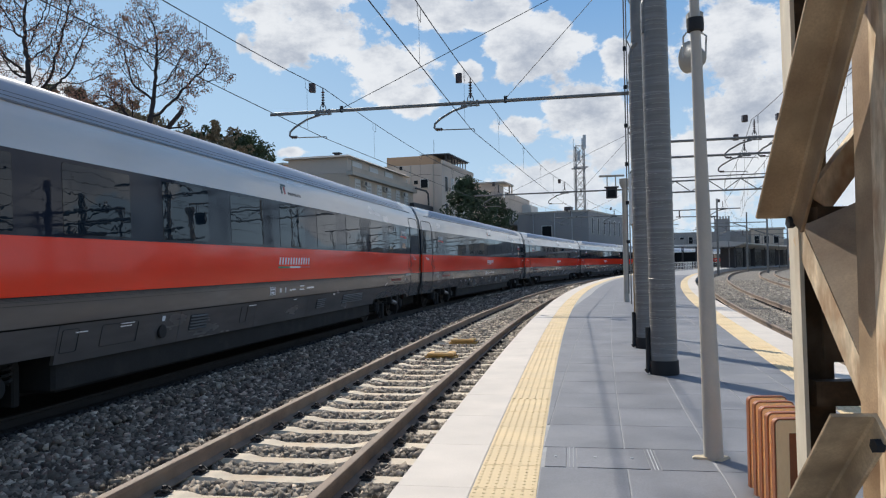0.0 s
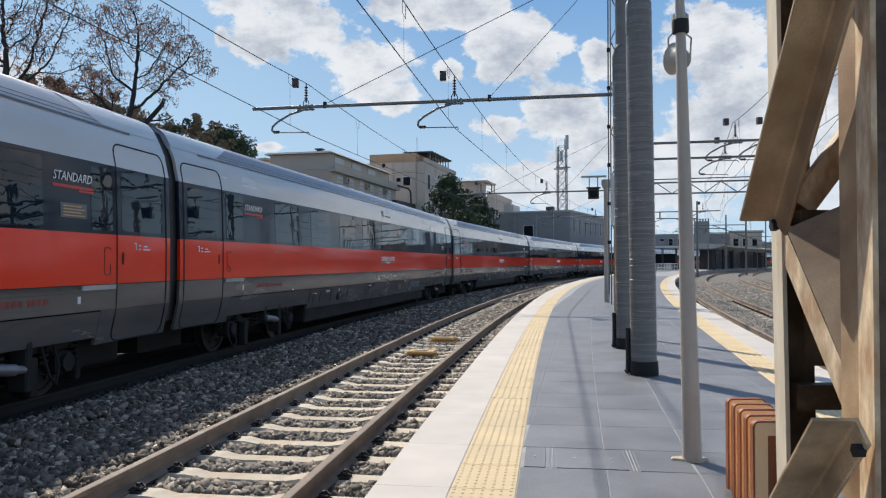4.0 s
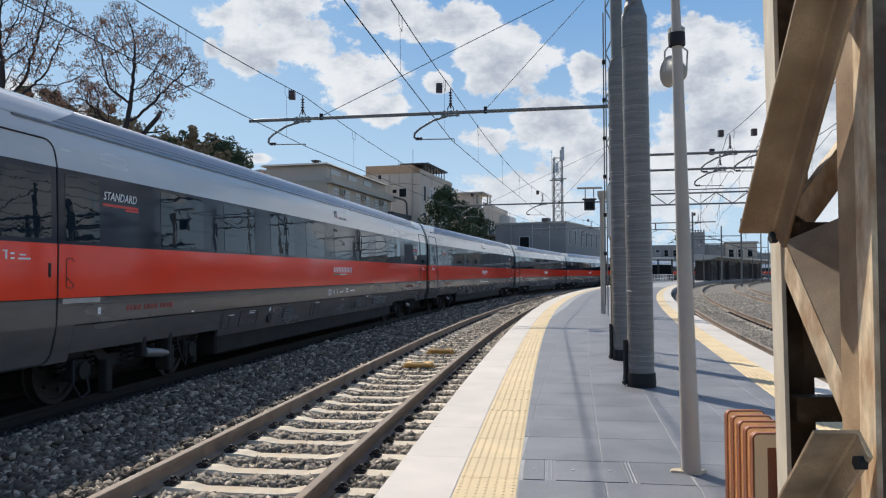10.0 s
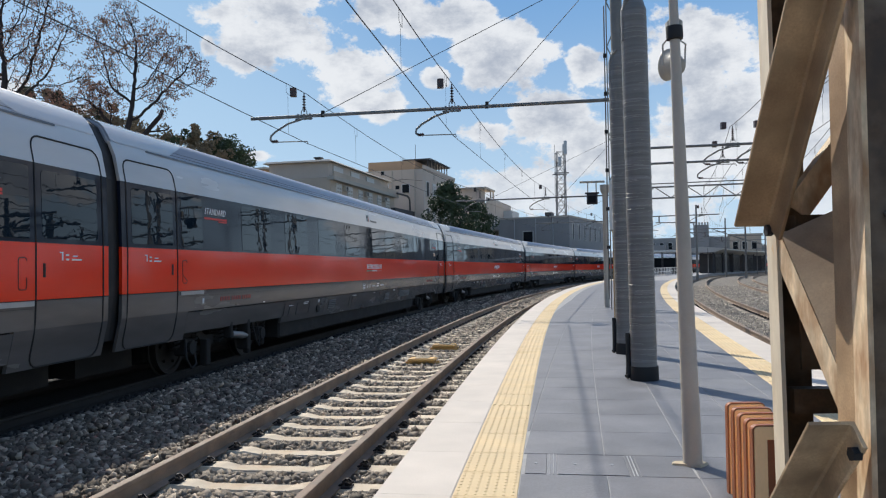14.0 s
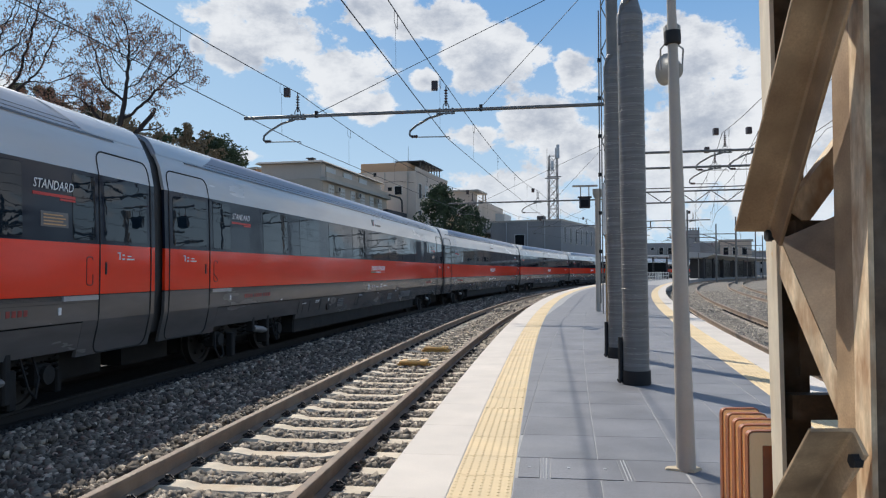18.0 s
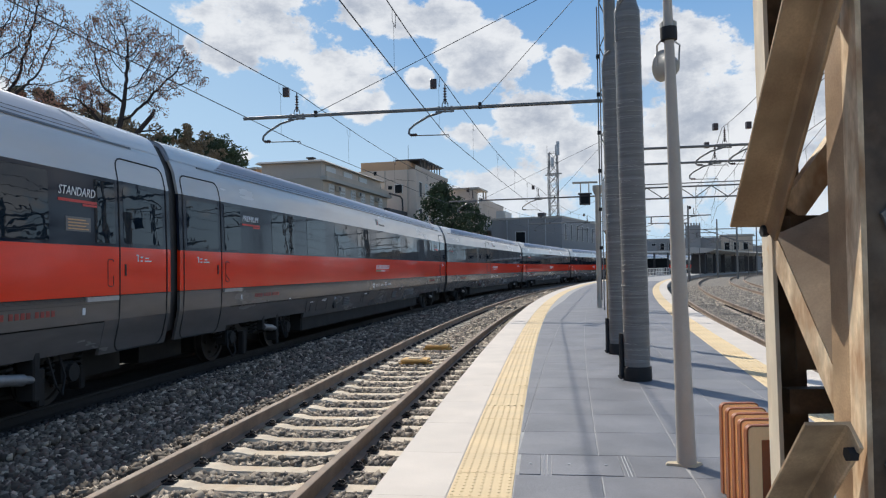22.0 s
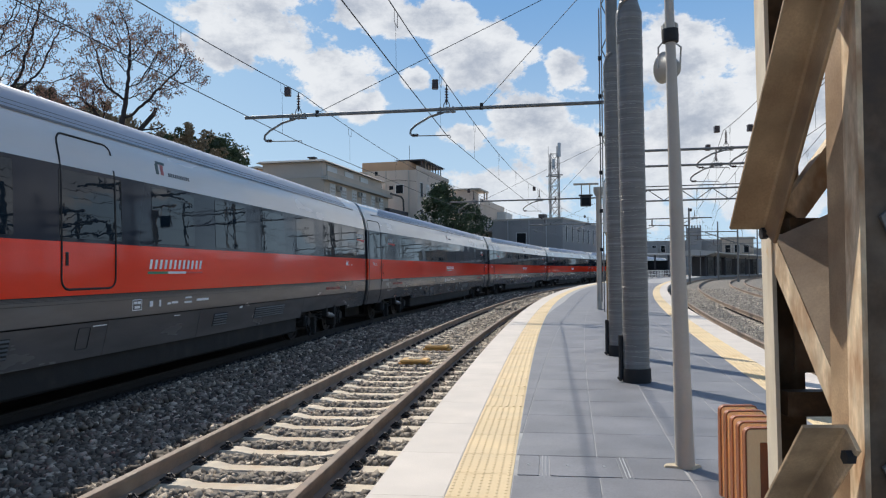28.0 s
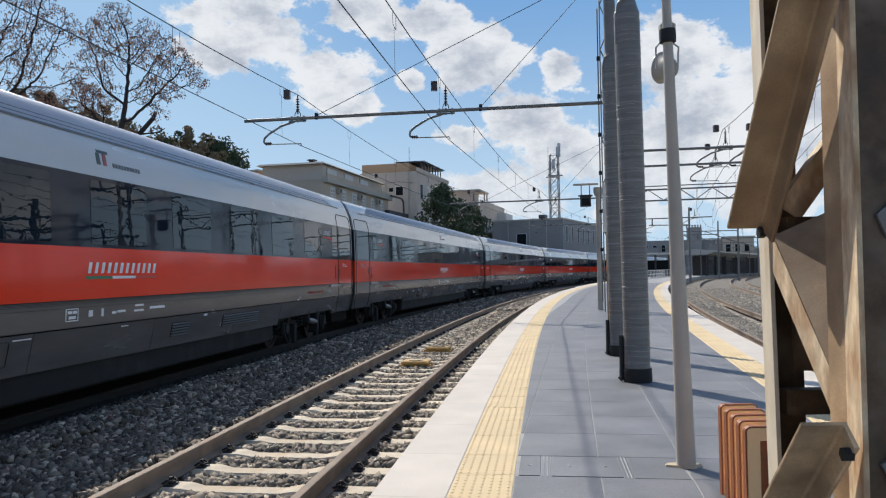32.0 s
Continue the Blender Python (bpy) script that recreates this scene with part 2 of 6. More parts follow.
M_sill = material("dark_grey_paint", (0.122, 0.115, 0.112), 0.22, var=0.2, scale=1.1, fine=5, bump=0.15, bump_dist=0.006, spec=0.45, coat=0.10, dirt=(0.15, 0.148, 0.148), dirt_amount=0.45, stretch=(0.4, 1, 2))
M_band = material("window_band", (0.014, 0.020, 0.036), 0.07, var=0.12, scale=0.6, fine=2.0, bump=0.15, bump_dist=0.006, spec=0.27)
M_pane = material("tinted_pane", (0.008, 0.017, 0.027), 0.008, var=0.1, scale=0.4, fine=2.2, bump=0.16, bump_dist=0.008, spec=0.42, rough_var=0.006)
M_black = material("black_rubber", (0.012, 0.012, 0.013), 0.7, var=0.2, scale=4)
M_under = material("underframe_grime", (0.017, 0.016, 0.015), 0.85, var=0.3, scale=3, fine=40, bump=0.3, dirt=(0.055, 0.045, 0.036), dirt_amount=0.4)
M_slat = material("vent_slat_grey", (0.075, 0.074, 0.071), 0.5, var=0.15, scale=5)
M_steelwheel = material("wheel_steel", (0.055, 0.048, 0.042), 0.6, metal=0.5, var=0.25, scale=5)
M_white = material("white_lettering", (0.84, 0.85, 0.86), 0.5, var=0.04, scale=6)
M_fade = material("faded_red_figures", (0.30, 0.05, 0.04), 0.6, var=0.3, scale=8)
M_redmark = material("red_marking", (0.62, 0.05, 0.04), 0.5, var=0.05)
M_greenmark = material("green_marking", (0.03, 0.22, 0.11), 0.5, var=0.05)
M_dullgreen = material("dull_green_emblem", (0.055, 0.085, 0.085), 0.5, var=0.1)
M_dullred = material("dull_red_emblem", (0.36, 0.085, 0.08), 0.5, var=0.1)
M_damper = material("damper_grey", (0.24, 0.24, 0.245), 0.45, metal=0.4, var=0.2, scale=6, fine=60)
M_lightmetal = material("galvanised_steel", (0.44, 0.45, 0.46), 0.45, metal=0.6, var=0.15, scale=6, fine=60)

# ---------------------------------------------------------------- ground and tracks
g = Shape()
R_OUT = 4500.0
ring0 = [(R_OUT * math.cos(2 * math.pi * i / 64), R_OUT * math.sin(2 * math.pi * i / 64), -0.62) for i in range(64)]
g.add(ring0, [tuple(range(64))])
thing("ground", "dry brown earth and grass beyond the station tracks", "ground", kind="structure", shape=g, material=M_earth)

bed = along(-60, 330, [(-12.5, -0.62), (-11.0, -0.36), (-6.4, -0.36), (-3.7, -0.34), (-3.0, -0.19), (-1.6, -0.215), (1.2, -0.215), (1.56, -0.22), (1.56, -0.62)], 2.0)
thing("ballast_bed", "grey crushed stone ballast under two tracks", "ballast", kind="structure", shape=bed, material=M_ballast)
bed2 = along(-30, 330, [(0.03, -0.62), (0.03, -0.22 + RIGHT_RAIL), (3.0, -0.22 + RIGHT_RAIL), (10.2, -0.24 + RIGHT_RAIL), (14.5, -0.62)], 2.0, lat=edge_r)
thing("ballast_bed", "grey brown ballast beside the other platform edge", "ballast", kind="structure", shape=bed2, material=M_pale_ballast)

RAIL = [(-0.036, -0.004), (-0.030, 0.0), (0.030, 0.0), (0.036, -0.004), (0.036, -0.036), (0.010, -0.050), (0.009, -0.140), (0.075, -0.160), (0.075, -0.172), (-0.075, -0.172), (-0.075, -0.160), (-0.009, -0.140), (-0.010, -0.050), (-0.036, -0.036)]


def sleeper_shape():
    sh = Shape()
    rings = []
    for x, hw, top in ((-1.2, 0.10, -0.20), (-1.15, 0.13, -0.178), (-0.50, 0.13, -0.174), (-0.36, 0.115, -0.200), (0.36, 0.115, -0.200), (0.50, 0.13, -0.174), (1.15, 0.13, -0.178), (1.2, 0.10, -0.20)):
        rings.append([(x, -hw - 0.02, -0.40), (x, -hw, top - 0.03), (x, -hw + 0.025, top), (x, hw - 0.025, top), (x, hw, top - 0.03), (x, hw + 0.02, -0.40)])
    return sh.loft(rings)


def clip_shape():
    sh = Shape()
    sh.box(-0.055, 0.05, -0.07, 0.07, -0.19, -0.163, ch=0.008)
    sh.path([(-0.05, -0.05, -0.155), (0.0, -0.058, -0.125), (0.045, -0.03, -0.145), (0.02, 0.0, -0.15), (0.045, 0.03, -0.145), (0.0, 0.058, -0.125), (-0.05, 0.05, -0.155)], 0.011, 5)
    sh.tube((0.0, 0, -0.165), (0.0, 0, -0.105), 0.017, n=6)
    return sh


SLEEPER = sleeper_shape().mesh("sleeper", M_sleeper)
CLIP = clip_shape().mesh("rail_clip", M_clip)


def build_track(label, lat, s0, s1, sl0, sl1, clips_to, phase=0.0, rail_mat=None, up=0.0):
    t = thing("railway_track", label, "track", group="railway tracks", kind="structure")
    for o in (-0.7535, 0.7535):
        part("rail", along(s0, s1, [(o + a, b + up) for a, b in RAIL], 1.0, lat), rail_mat or M_rail_side, t, "" if rail_mat else "rust-brown steel rail")
    k = 0
    s = sl0 + phase
    while s < sl1:
        m = Matrix.Translation(tk(s, lat(s), up)) @ Matrix.Rotation(-heading(s), 4, "Z")
        part("sleeper", SLEEPER, None, t, m=m)
        if 2.4 < s < clips_to:
            for o, f in ((-0.7535 + 0.11, 0), (-0.7535 - 0.11, 1), (0.7535 - 0.11, 1), (0.7535 + 0.11, 0)):
                part("rail_clip", CLIP, None, t, m=m @ Matrix.Translation((o, 0, 0)) @ Matrix.Rotation(math.pi * f, 4, "Z"))
        s += 0.6
        k += 1
    return t


build_track("near railway track with rusty rails on concrete sleepers", lambda s: 0.0, -20, 300, -16.2, 75, 32, phase=0.16)
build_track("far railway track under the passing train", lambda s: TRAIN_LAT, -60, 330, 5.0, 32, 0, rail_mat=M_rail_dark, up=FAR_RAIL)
# dark strip along the far track: oily stone plus painted train shade
oily_shade = along(-40, 200, [(-6.9, -0.5), (-6.7, -0.285), (-3.70, -0.285), (-3.20, -0.165), (-3.14, -0.3)], 2.0)
thing("oily_ballast", "oil-stained ballast under the far track, blackened for the train's shade", "ballast", kind="structure", shape=oily_shade, material=M_oily_shade)
build_track("railway track beside the other platform edge", right_track, -20, 300, -15.0, 62, 34, up=RIGHT_RAIL)
build_track("railway siding beyond the other platform edge", lambda s: right_track(s) + 4.35, -20, 300, 30, 60, 0, up=RIGHT_RAIL)

# ---------------------------------------------------------------- platform
LE, YL, YR = 1.58, 2.016, 2.383
core = Shape()
rings = []
for i in range(-20, 261):
    s = float(i)
    e = edge_r(s) if s < 95 else max(edge_r(95) - 0.02 * (s - 95), 5.5)
    rings.append([tk(s, LE + 0.12, -0.6), tk(s, LE + 0.12, ZP - 0.16), tk(s, LE + 0.01, ZP - 0.14), tk(s, LE + 0.01, ZP - 0.004), tk(s, e - 0.01, ZP - 0.004), tk(s, e - 0.01, ZP - 0.14), tk(s, e - 0.12, ZP - 0.16), tk(s, e - 0.12, -0.6)])
core.loft(rings)
platform = thing("platform", "curved island platform of slate slabs, white edges and yellow strips", "platform", kind="structure", shape=core, material=M_joint)


def strip_piece(l0, l1, s0, s1, lat, z1=ZP, gap=0.003, t=0.012):
    sh = Shape()
    n = 2 if s1 - s0 > 0.8 else 1
    rings = []
    for i in range(n + 1):
        s = s0 + gap + (s1 - s0 - 2 * gap) * i / n
        rings.append([tk(s, lat(s) + l0 + gap, z1 - t), tk(s, lat(s) + l0 + gap, z1 - 0.003), tk(s, lat(s) + l0 + gap + 0.003, z1), tk(s, lat(s) + l1 - gap - 0.003, z1), tk(s, lat(s) + l1 - gap, z1 - 0.003), tk(s, lat(s) + l1 - gap, z1 - t)])
    return sh.loft(rings)


def lane(name, mat, l0, l1, lat, s0, s1, pitch, far, z1=ZP, thick=0.012):
    """Pieces laid end to end near the camera, one joined strip beyond."""
    s = s0
    while s < s1 - 0.01:
        part(name, strip_piece(l0, l1, s, s + pitch, lat, z1, 0.0015, thick), mat, platform)
        s += pitch
    far_sh = along(s, far, [(l0, z1 - thick), (l0, z1), (l1, z1), (l1, z1 - thick)], 1.5, lat)
    ob = part(name, far_sh, mat, platform)
    ob["kind"] = "stuff"


left0 = lambda s: 0.0
lane("edge_stone", M_white_edge, LE, YL, left0, 1.2, 25.2, 1.0, 220, thick=0.15)
lane("edge_stone", M_white_edge, -0.436, 0.0, edge_r, 5.0, 30.0, 1.0, 95, thick=0.15)


def dash_tile(l0, l1, s0, s1, lat, dots):
    """A warning tile with round studs, or a guiding tile with ribs."""
    sh = strip_piece(l0, l1, s0, s1, lat, ZP)
    w = l1 - l0
    if dots:
        nx, ny = 7, max(2, round((s1 - s0) / 0.06))
        for i in range(nx):
            for j in range(ny):
                s, o = s0 + (j + 0.5) * (s1 - s0) / ny, l0 + (i + 0.5) * w / nx
                c = tk(s, lat(s) + o, ZP)
                vs = [(c.x + r * math.cos(a), c.y + r * math.sin(a), c.z + h) for r, h in ((0.012, -0.001), (0.008, 0.0035)) for a in (math.pi / 3 * k for k in range(6))]
                sh.add(vs, [(k, (k + 1) % 6, 6 + (k + 1) % 6, 6 + k) for k in range(6)] + [tuple(range(6, 12))])
    else:
        for i in range(6):
            o = l0 + (i + 0.5) * w / 6
            rings = []
            for s in (s0 + 0.012, s1 - 0.012):
                rings.append([tk(s, lat(s) + o + a, ZP + b) for a, b in ((-0.014, -0.001), (-0.009, 0.0042), (0.009, 0.0042), (0.014, -0.001))])
            sh.loft(rings)
    return sh


s = 1.2
while s < 27.0:
    p = 0.5 if s < 5.2 else 0.6
    part("tactile_tile", dash_tile(YL, YR, s, s + p, left0, s < 6.6), M_tactile, platform)
    s += p
ob = part("tactile_strip", along(s, 220, [(YL, ZP - 0.012), (YL, ZP), (YR, ZP), (YR, ZP - 0.012)], 1.5), M_tactile, platform)
ob["kind"] = "stuff"
s = 5.0
while s < 24.0:
    part("tactile_tile", dash_tile(-0.80, -0.436, s, s + 0.6, edge_r, False), M_tactile, platform)
    s += 0.6
ob = part("tactile_strip", along(s, 95, [(-0.80, ZP - 0.012), (-0.80, ZP), (-0.436, ZP), (-0.436, ZP - 0.012)], 1.5, edge_r), M_tactile, platform)
ob["kind"] = "stuff"

# the same paving goes on behind the camera
for nm, mt, l0, l1, lat, s1 in (("edge_stone", M_white_edge, LE, YL, left0, 1.2), ("tactile_strip", M_tactile, YL, YR, left0, 1.2), ("edge_stone", M_white_edge, -0.436, 0.0, edge_r, 5.0), ("tactile_strip", M_tactile, -0.80, -0.436, edge_r, 5.0)):
    ob = part(nm, along(-20, s1 - 0.004, [(l0, ZP - 0.012), (l0, ZP), (l1, ZP), (l1, ZP - 0.012)], 1.5, lat), mt, platform)
    ob["kind"] = "stuff"

# slate slabs: rows that run a little off the curve, cut at the strips


def row_lat(k, s):
    return 2.905 + 0.54 * k + 0.034 * (max(min(s, 30.0), 0.0) - 4.7)


def slab_piece(s0, s1, k):
    g_ = 0.0026
    lo = [max(row_lat(k, s) + g_, YR + g_) for s in (s0, s1)]
    hi = [min(row_lat(k + 1, s) - g_, edge_r(s) - 0.80 - g_) for s in (s0, s1)]
    if hi[0] - lo[0] < 0.012 or hi[1] - lo[1] < 0.012:
        return None
    c = [(s0 + g_, lo[0]), (s0 + g_, hi[0]), (s1 - g_, hi[1]), (s1 - g_, lo[1])]
    vs = [tk(s, l, ZP - 0.012) for s, l in c] + [tk(s, l, ZP - 0.002) for s, l in c]
    mid_s, mid_l = (s0 + s1) / 2, sum(l for _, l in c) / 4
    vs += [tk(s + (0.003 if s < mid_s else -0.003), l + (0.003 if l < mid_l else -0.003), ZP) for s, l in c]
    fs = [(i + r, (i + 1) % 4 + r, (i + 1) % 4 + 4 + r, i + 4 + r) for r in (0, 4) for i in range(4)] + [(8, 9, 10, 11)]
    return Shape().add(vs, fs)


far_slabs = Shape()
count = 0
for k in range(-2, 9):
    s = 1.6 + (0.3 if k % 2 else 0.0) - 0.6
    s = 4.68 - 0.72 * 33
    while s < 70:
        p = 0.52 if abs(s - 4.68) < 0.01 else 0.72
        sh = None
        if not (abs(s - 4.68) < 0.01 and k in (-1, 0)):
            sh = slab_piece(s, s + p, k)
        if sh:
            if 0.9 < s < 17.5:
                part("slab", sh, M_slab, platform)
            else:
                far_slabs.add(sh.v, sh.f)
        s += p
part("slab", strip_piece(3.105, 3.44, 4.685, 5.195, lambda s: 0.0), M_slab, platform)
ob = part("slab", far_slabs, M_slab, platform)
ob["kind"] = "stuff"
far_top = along(70, 250, [(YR, ZP - 0.012), (YR, ZP), (4.6, ZP), (4.6, ZP - 0.012)], 2.0)
ob = part("slab", far_top, M_slab, platform)
ob["kind"] = "stuff"

# ---------------------------------------------------------------- train
HALF = 12.815


def prof(z):
    """Half width of the body at a height."""
    pts = ((0.42, 1.31), (0.93, 1.418), (1.316, 1.43), (2.04, 1.43), (3.06, 1.40), (3.45, 1.325), (3.67, 1.235), (3.88, 1.135), (4.0, 1.02), (4.07, 0.85), (4.11, 0.60), (4.13, 0.30), (4.14, 0.0))
    for (z0, y0), (z1, y1) in zip(pts, pts[1:]):
        if z <= z1:
            return y0 + (y1 - y0) * (z - z0) / (z1 - z0)
    return 0.0


def lift(z):
    """Height above the near rails of a nominal height on the body."""
    return 0.099 + 0.9394 * z


def skin(x0, x1, zs, proud=0.0, depth=0.05, side=-1, ends=0.0):
    """A curved body panel between two lengths, over the heights zs."""
    out = [(side * (prof(z) + proud), z) for z in zs]
    inn = [(side * (prof(z) + proud - depth), z) for z in reversed(zs)]
    return Shape().loft([[(x, y, lift(z)) for y, z in out + inn] for x in (x0, x1)])


def text_shape(word, size, slant=0.0):
    cu = bpy.data.curves.new("lettering", "FONT")
    cu.body, cu.size, cu.shear, cu.extrude = word, size, slant, 0.002
    cu.resolution_u = 2
    ob = bpy.data.objects.new("lettering", cu)
    scene.collection.objects.link(ob)
    bpy.context.view_layer.update()
    me = bpy.data.meshes.new_from_object(ob.evaluated_get(bpy.context.evaluated_depsgraph_get()))
    bpy.data.objects.remove(ob)
    return me


WORDS = {}


def words(word, size, x, z, parent, mat, slant=0.25, proud=0.006, stretch=1.0):
    key = (word, size, mat.name)
    if key not in WORDS:
        me = text_shape(word, size, slant)
        me.materials.clear()
        me.materials.append(mat)
        WORDS[key] = me
    # written on the side that faces the platform
    m = Matrix.Translation((x, -(prof(z + size * 0.35) + proud), lift(z))) @ Matrix.Rotation(math.pi / 2, 4, "X") @ Matrix.Diagonal((stretch, 1, 1, 1))
    ob = part("lettering", WORDS[key], None, parent)
    ob.matrix_basis = m
    return ob


def bar(x0, x1, z0, z1, parent, mat, proud=0.004, name="marking", label=""):
    sh = Shape()
    sh.loft([[(x, -(prof(z) + proud), lift(z)) for z in (z0, z1)] + [(x, -(prof(z) - 0.01), lift(z)) for z in (z1, z0)] for x in (x0, x1)])
    return part(name, sh, mat, parent, label)


def seam(pts, parent, r=0.011, name="door_seal"):
    sh = Shape().path([(x, -(prof(z) + 0.001), lift(z)) for x, z in pts], r, 5)
    return part(name, sh, M_black, parent)


def rounded(x0, x1, z0, z1, r, n=4):
    pts = []
    for cx, cz, a0 in ((x1 - r, z1 - r, 0), (x0 + r, z1 - r, 90), (x0 + r, z0 + r, 180), (x1 - r, z0 + r, 270)):
        for i in range(n + 1):
            a = radians(a0 + 90 * i / n)
            pts.append((cx + r * math.cos(a), cz + r * math.sin(a)))
    # points along the upright sides, so that they follow the body's curve
    out = []
    for (xa, za), (xb, zb) in zip(pts, pts[1:] + pts[:1]):
        k = max(1, int(abs(zb - za) / 0.22))
        out += [(xa + (xb - xa) * i / k, za + (zb - za) * i / k) for i in range(k)]
    return out


def wheelset_shape():
    sh = Shape()
    rot = Matrix.Rotation(math.pi / 2, 4, "X")
    sh.tube((0, -0.95, 0), (0, 0.95, 0), 0.085, n=10)
    for sd in (-1, 1):
        p = [(0.10, -0.07), (0.14, -0.07), (0.20, -0.03), (0.38, -0.03), (0.39, -0.065), (0.46, -0.065), (0.46, 0.05), (0.49, 0.058), (0.49, 0.075), (0.39, 0.075), (0.38, 0.03), (0.20, 0.03), (0.14, 0.07), (0.10, 0.07)]
        m = Matrix.Translation((0, sd * 0.755, 0)) @ rot @ (Matrix.Rotation(0 if sd < 0 else math.pi, 4, "X"))
        sh.lathe([(r, -h if sd < 0 else h) for r, h in p], 24, m)
        for k in range(6):
            a = math.pi / 3 * k
            sh.tube((0.28 * math.cos(a), sd * 0.79, 0.28 * math.sin(a)), (0.28 * math.cos(a), sd * 0.835, 0.28 * math.sin(a)), 0.03, n=6)
    return sh


WHEELSET = wheelset_shape().mesh("wheelset", M_steelwheel, True)


def bogie(parent, x):
    b = Shape()
    for sd in (-1, 1):
        y0 = sd * 1.02
        pts = [(-1.95, 0.62), (-1.0, 0.62), (-0.75, 0.42), (0.75, 0.42), (1.0, 0.62), (1.95, 0.62), (1.95, 0.74), (0.95, 0.76), (0.7, 0.60), (-0.7, 0.60), (-0.95, 0.76), (-1.95, 0.74)]
        b.prism(pts, y0 - 0.07, y0 + 0.07)
    b.box(-0.35, 0.35, -1.0, 1.0, 0.40, 0.72, ch=0.03)
    b.box(-1.88, 1.88, -0.62, 0.62, 0.20, 0.86, ch=0.05)
    b.box(-2.0, -1.9, -1.05, 1.05, 0.60, 0.74)
    b.box(1.9, 2.0, -1.05, 1.05, 0.60, 0.74)
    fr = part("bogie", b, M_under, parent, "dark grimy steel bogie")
    fr.matrix_basis = Matrix.Translation((x, 0, FAR_RAIL))
    for wx in (-1.45, 1.45):
        w = part("wheelset", WHEELSET, None, fr, m=Matrix.Translation((wx, 0, 0.46)))
        w["spin"] = 1
        for sd in (-1, 1):
            bx = Shape()
            bx.box(wx - 0.16, wx + 0.16, sd * 1.08 - 0.12, sd * 1.08 + 0.12, 0.32, 0.60, ch=0.03)
            bx.tube((wx, sd * 1.19, 0.46), (wx, sd * 1.26, 0.46), 0.12, n=12)
            part("axle_box", bx, M_under, fr)
        for dx in (-0.30, 0.30):
            sp = Shape()
            turns = [(wx + dx + 0.075 * math.cos(k * 0.9), -1.08 + 0.075 * math.sin(k * 0.9), 0.45 + 0.0105 * k) for k in range(34)]
            part("spring", sp.path(turns, 0.018, 5), M_under, fr)
    for dx in (-0.28, 0.28):
        sp = Shape()
        sp.path([(dx + 0.11 * math.cos(k * 0.8), -1.10 + 0.11 * math.sin(k * 0.8), 0.44 + 0.0095 * k) for k in range(42)], 0.024, 5)
        part("spring", sp, M_under, fr)
    d = Shape().tube((-0.12, -1.30, 0.57), (0.38, -1.30, 0.51), 0.072, n=12)
    d.tube((0.38, -1.30, 0.51), (0.56, -1.30, 0.49), 0.05, n=10)
    for x0, x1, z0, z1 in ((0.52, 0.64, 0.22, 0.84), (-0.22, -0.11, 0.50, 0.86)):
        part("damper_bracket", Shape().box(x0, x1, -1.35, -1.10, z0, z1, ch=0.02), M_under, fr)
    part("damper", d, M_damper, fr, "light grey yaw damper", True)
    h = Shape().path([(-1.65, -1.22, 0.62), (-1.75, -1.30, 0.30), (-1.62, -1.32, 0.12), (-1.42, -1.30, 0.18), (-1.40, -1.22, 0.50)], 0.018, 6)
    part("hose", h, M_black, fr)
    h = Shape().path([(0.9, -1.25, 0.75), (0.98, -1.32, 0.35), (1.10, -1.32, 0.22), (1.22, -1.28, 0.45), (1.20, -1.2, 0.75)], 0.016, 6)
    part("hose", h, M_black, fr)
    br = Shape().box(0.72, 0.86, -1.26, -1.14, 0.12, 0.60, ch=0.02)
    part("brake_gear", br, M_under, fr)
    part("brake_gear", Shape().box(-0.98, -0.82, -1.26, -1.12, 0.08, 0.55, ch=0.02), M_under, fr)
    part("sand_pipe", Shape().box(1.98, 2.1, -1.0, -0.8, 0.15, 0.66, ch=0.02), M_under, fr)
    return fr


M_amber = material("amber_display", (0.55, 0.30, 0.12), 0.5, var=0.1, scale=20)


def vent(parent, x0, x1, z0, z1, n):
    v = bar(x0, x1, z0, z1, parent, M_black, 0.003, "vent")
    hgt = (z1 - z0) / n
    for i in range(n):
        z = z0 + (i + 0.5) * hgt
        sh = Shape().loft([[(x, -(prof(z) + 0.02), lift(z - hgt * 0.30)), (x, -(prof(z) + 0.004), lift(z + hgt * 0.25)), (x, -(prof(z) - 0.01), lift(z + hgt * 0.05))] for x in (x0 + 0.01, x1 - 0.01)])
        part("slat", sh, M_slat, v)


PANES = tuple((-8.93 + 2.165 * k, -7.57 + 2.165 * k) for k in range(9))


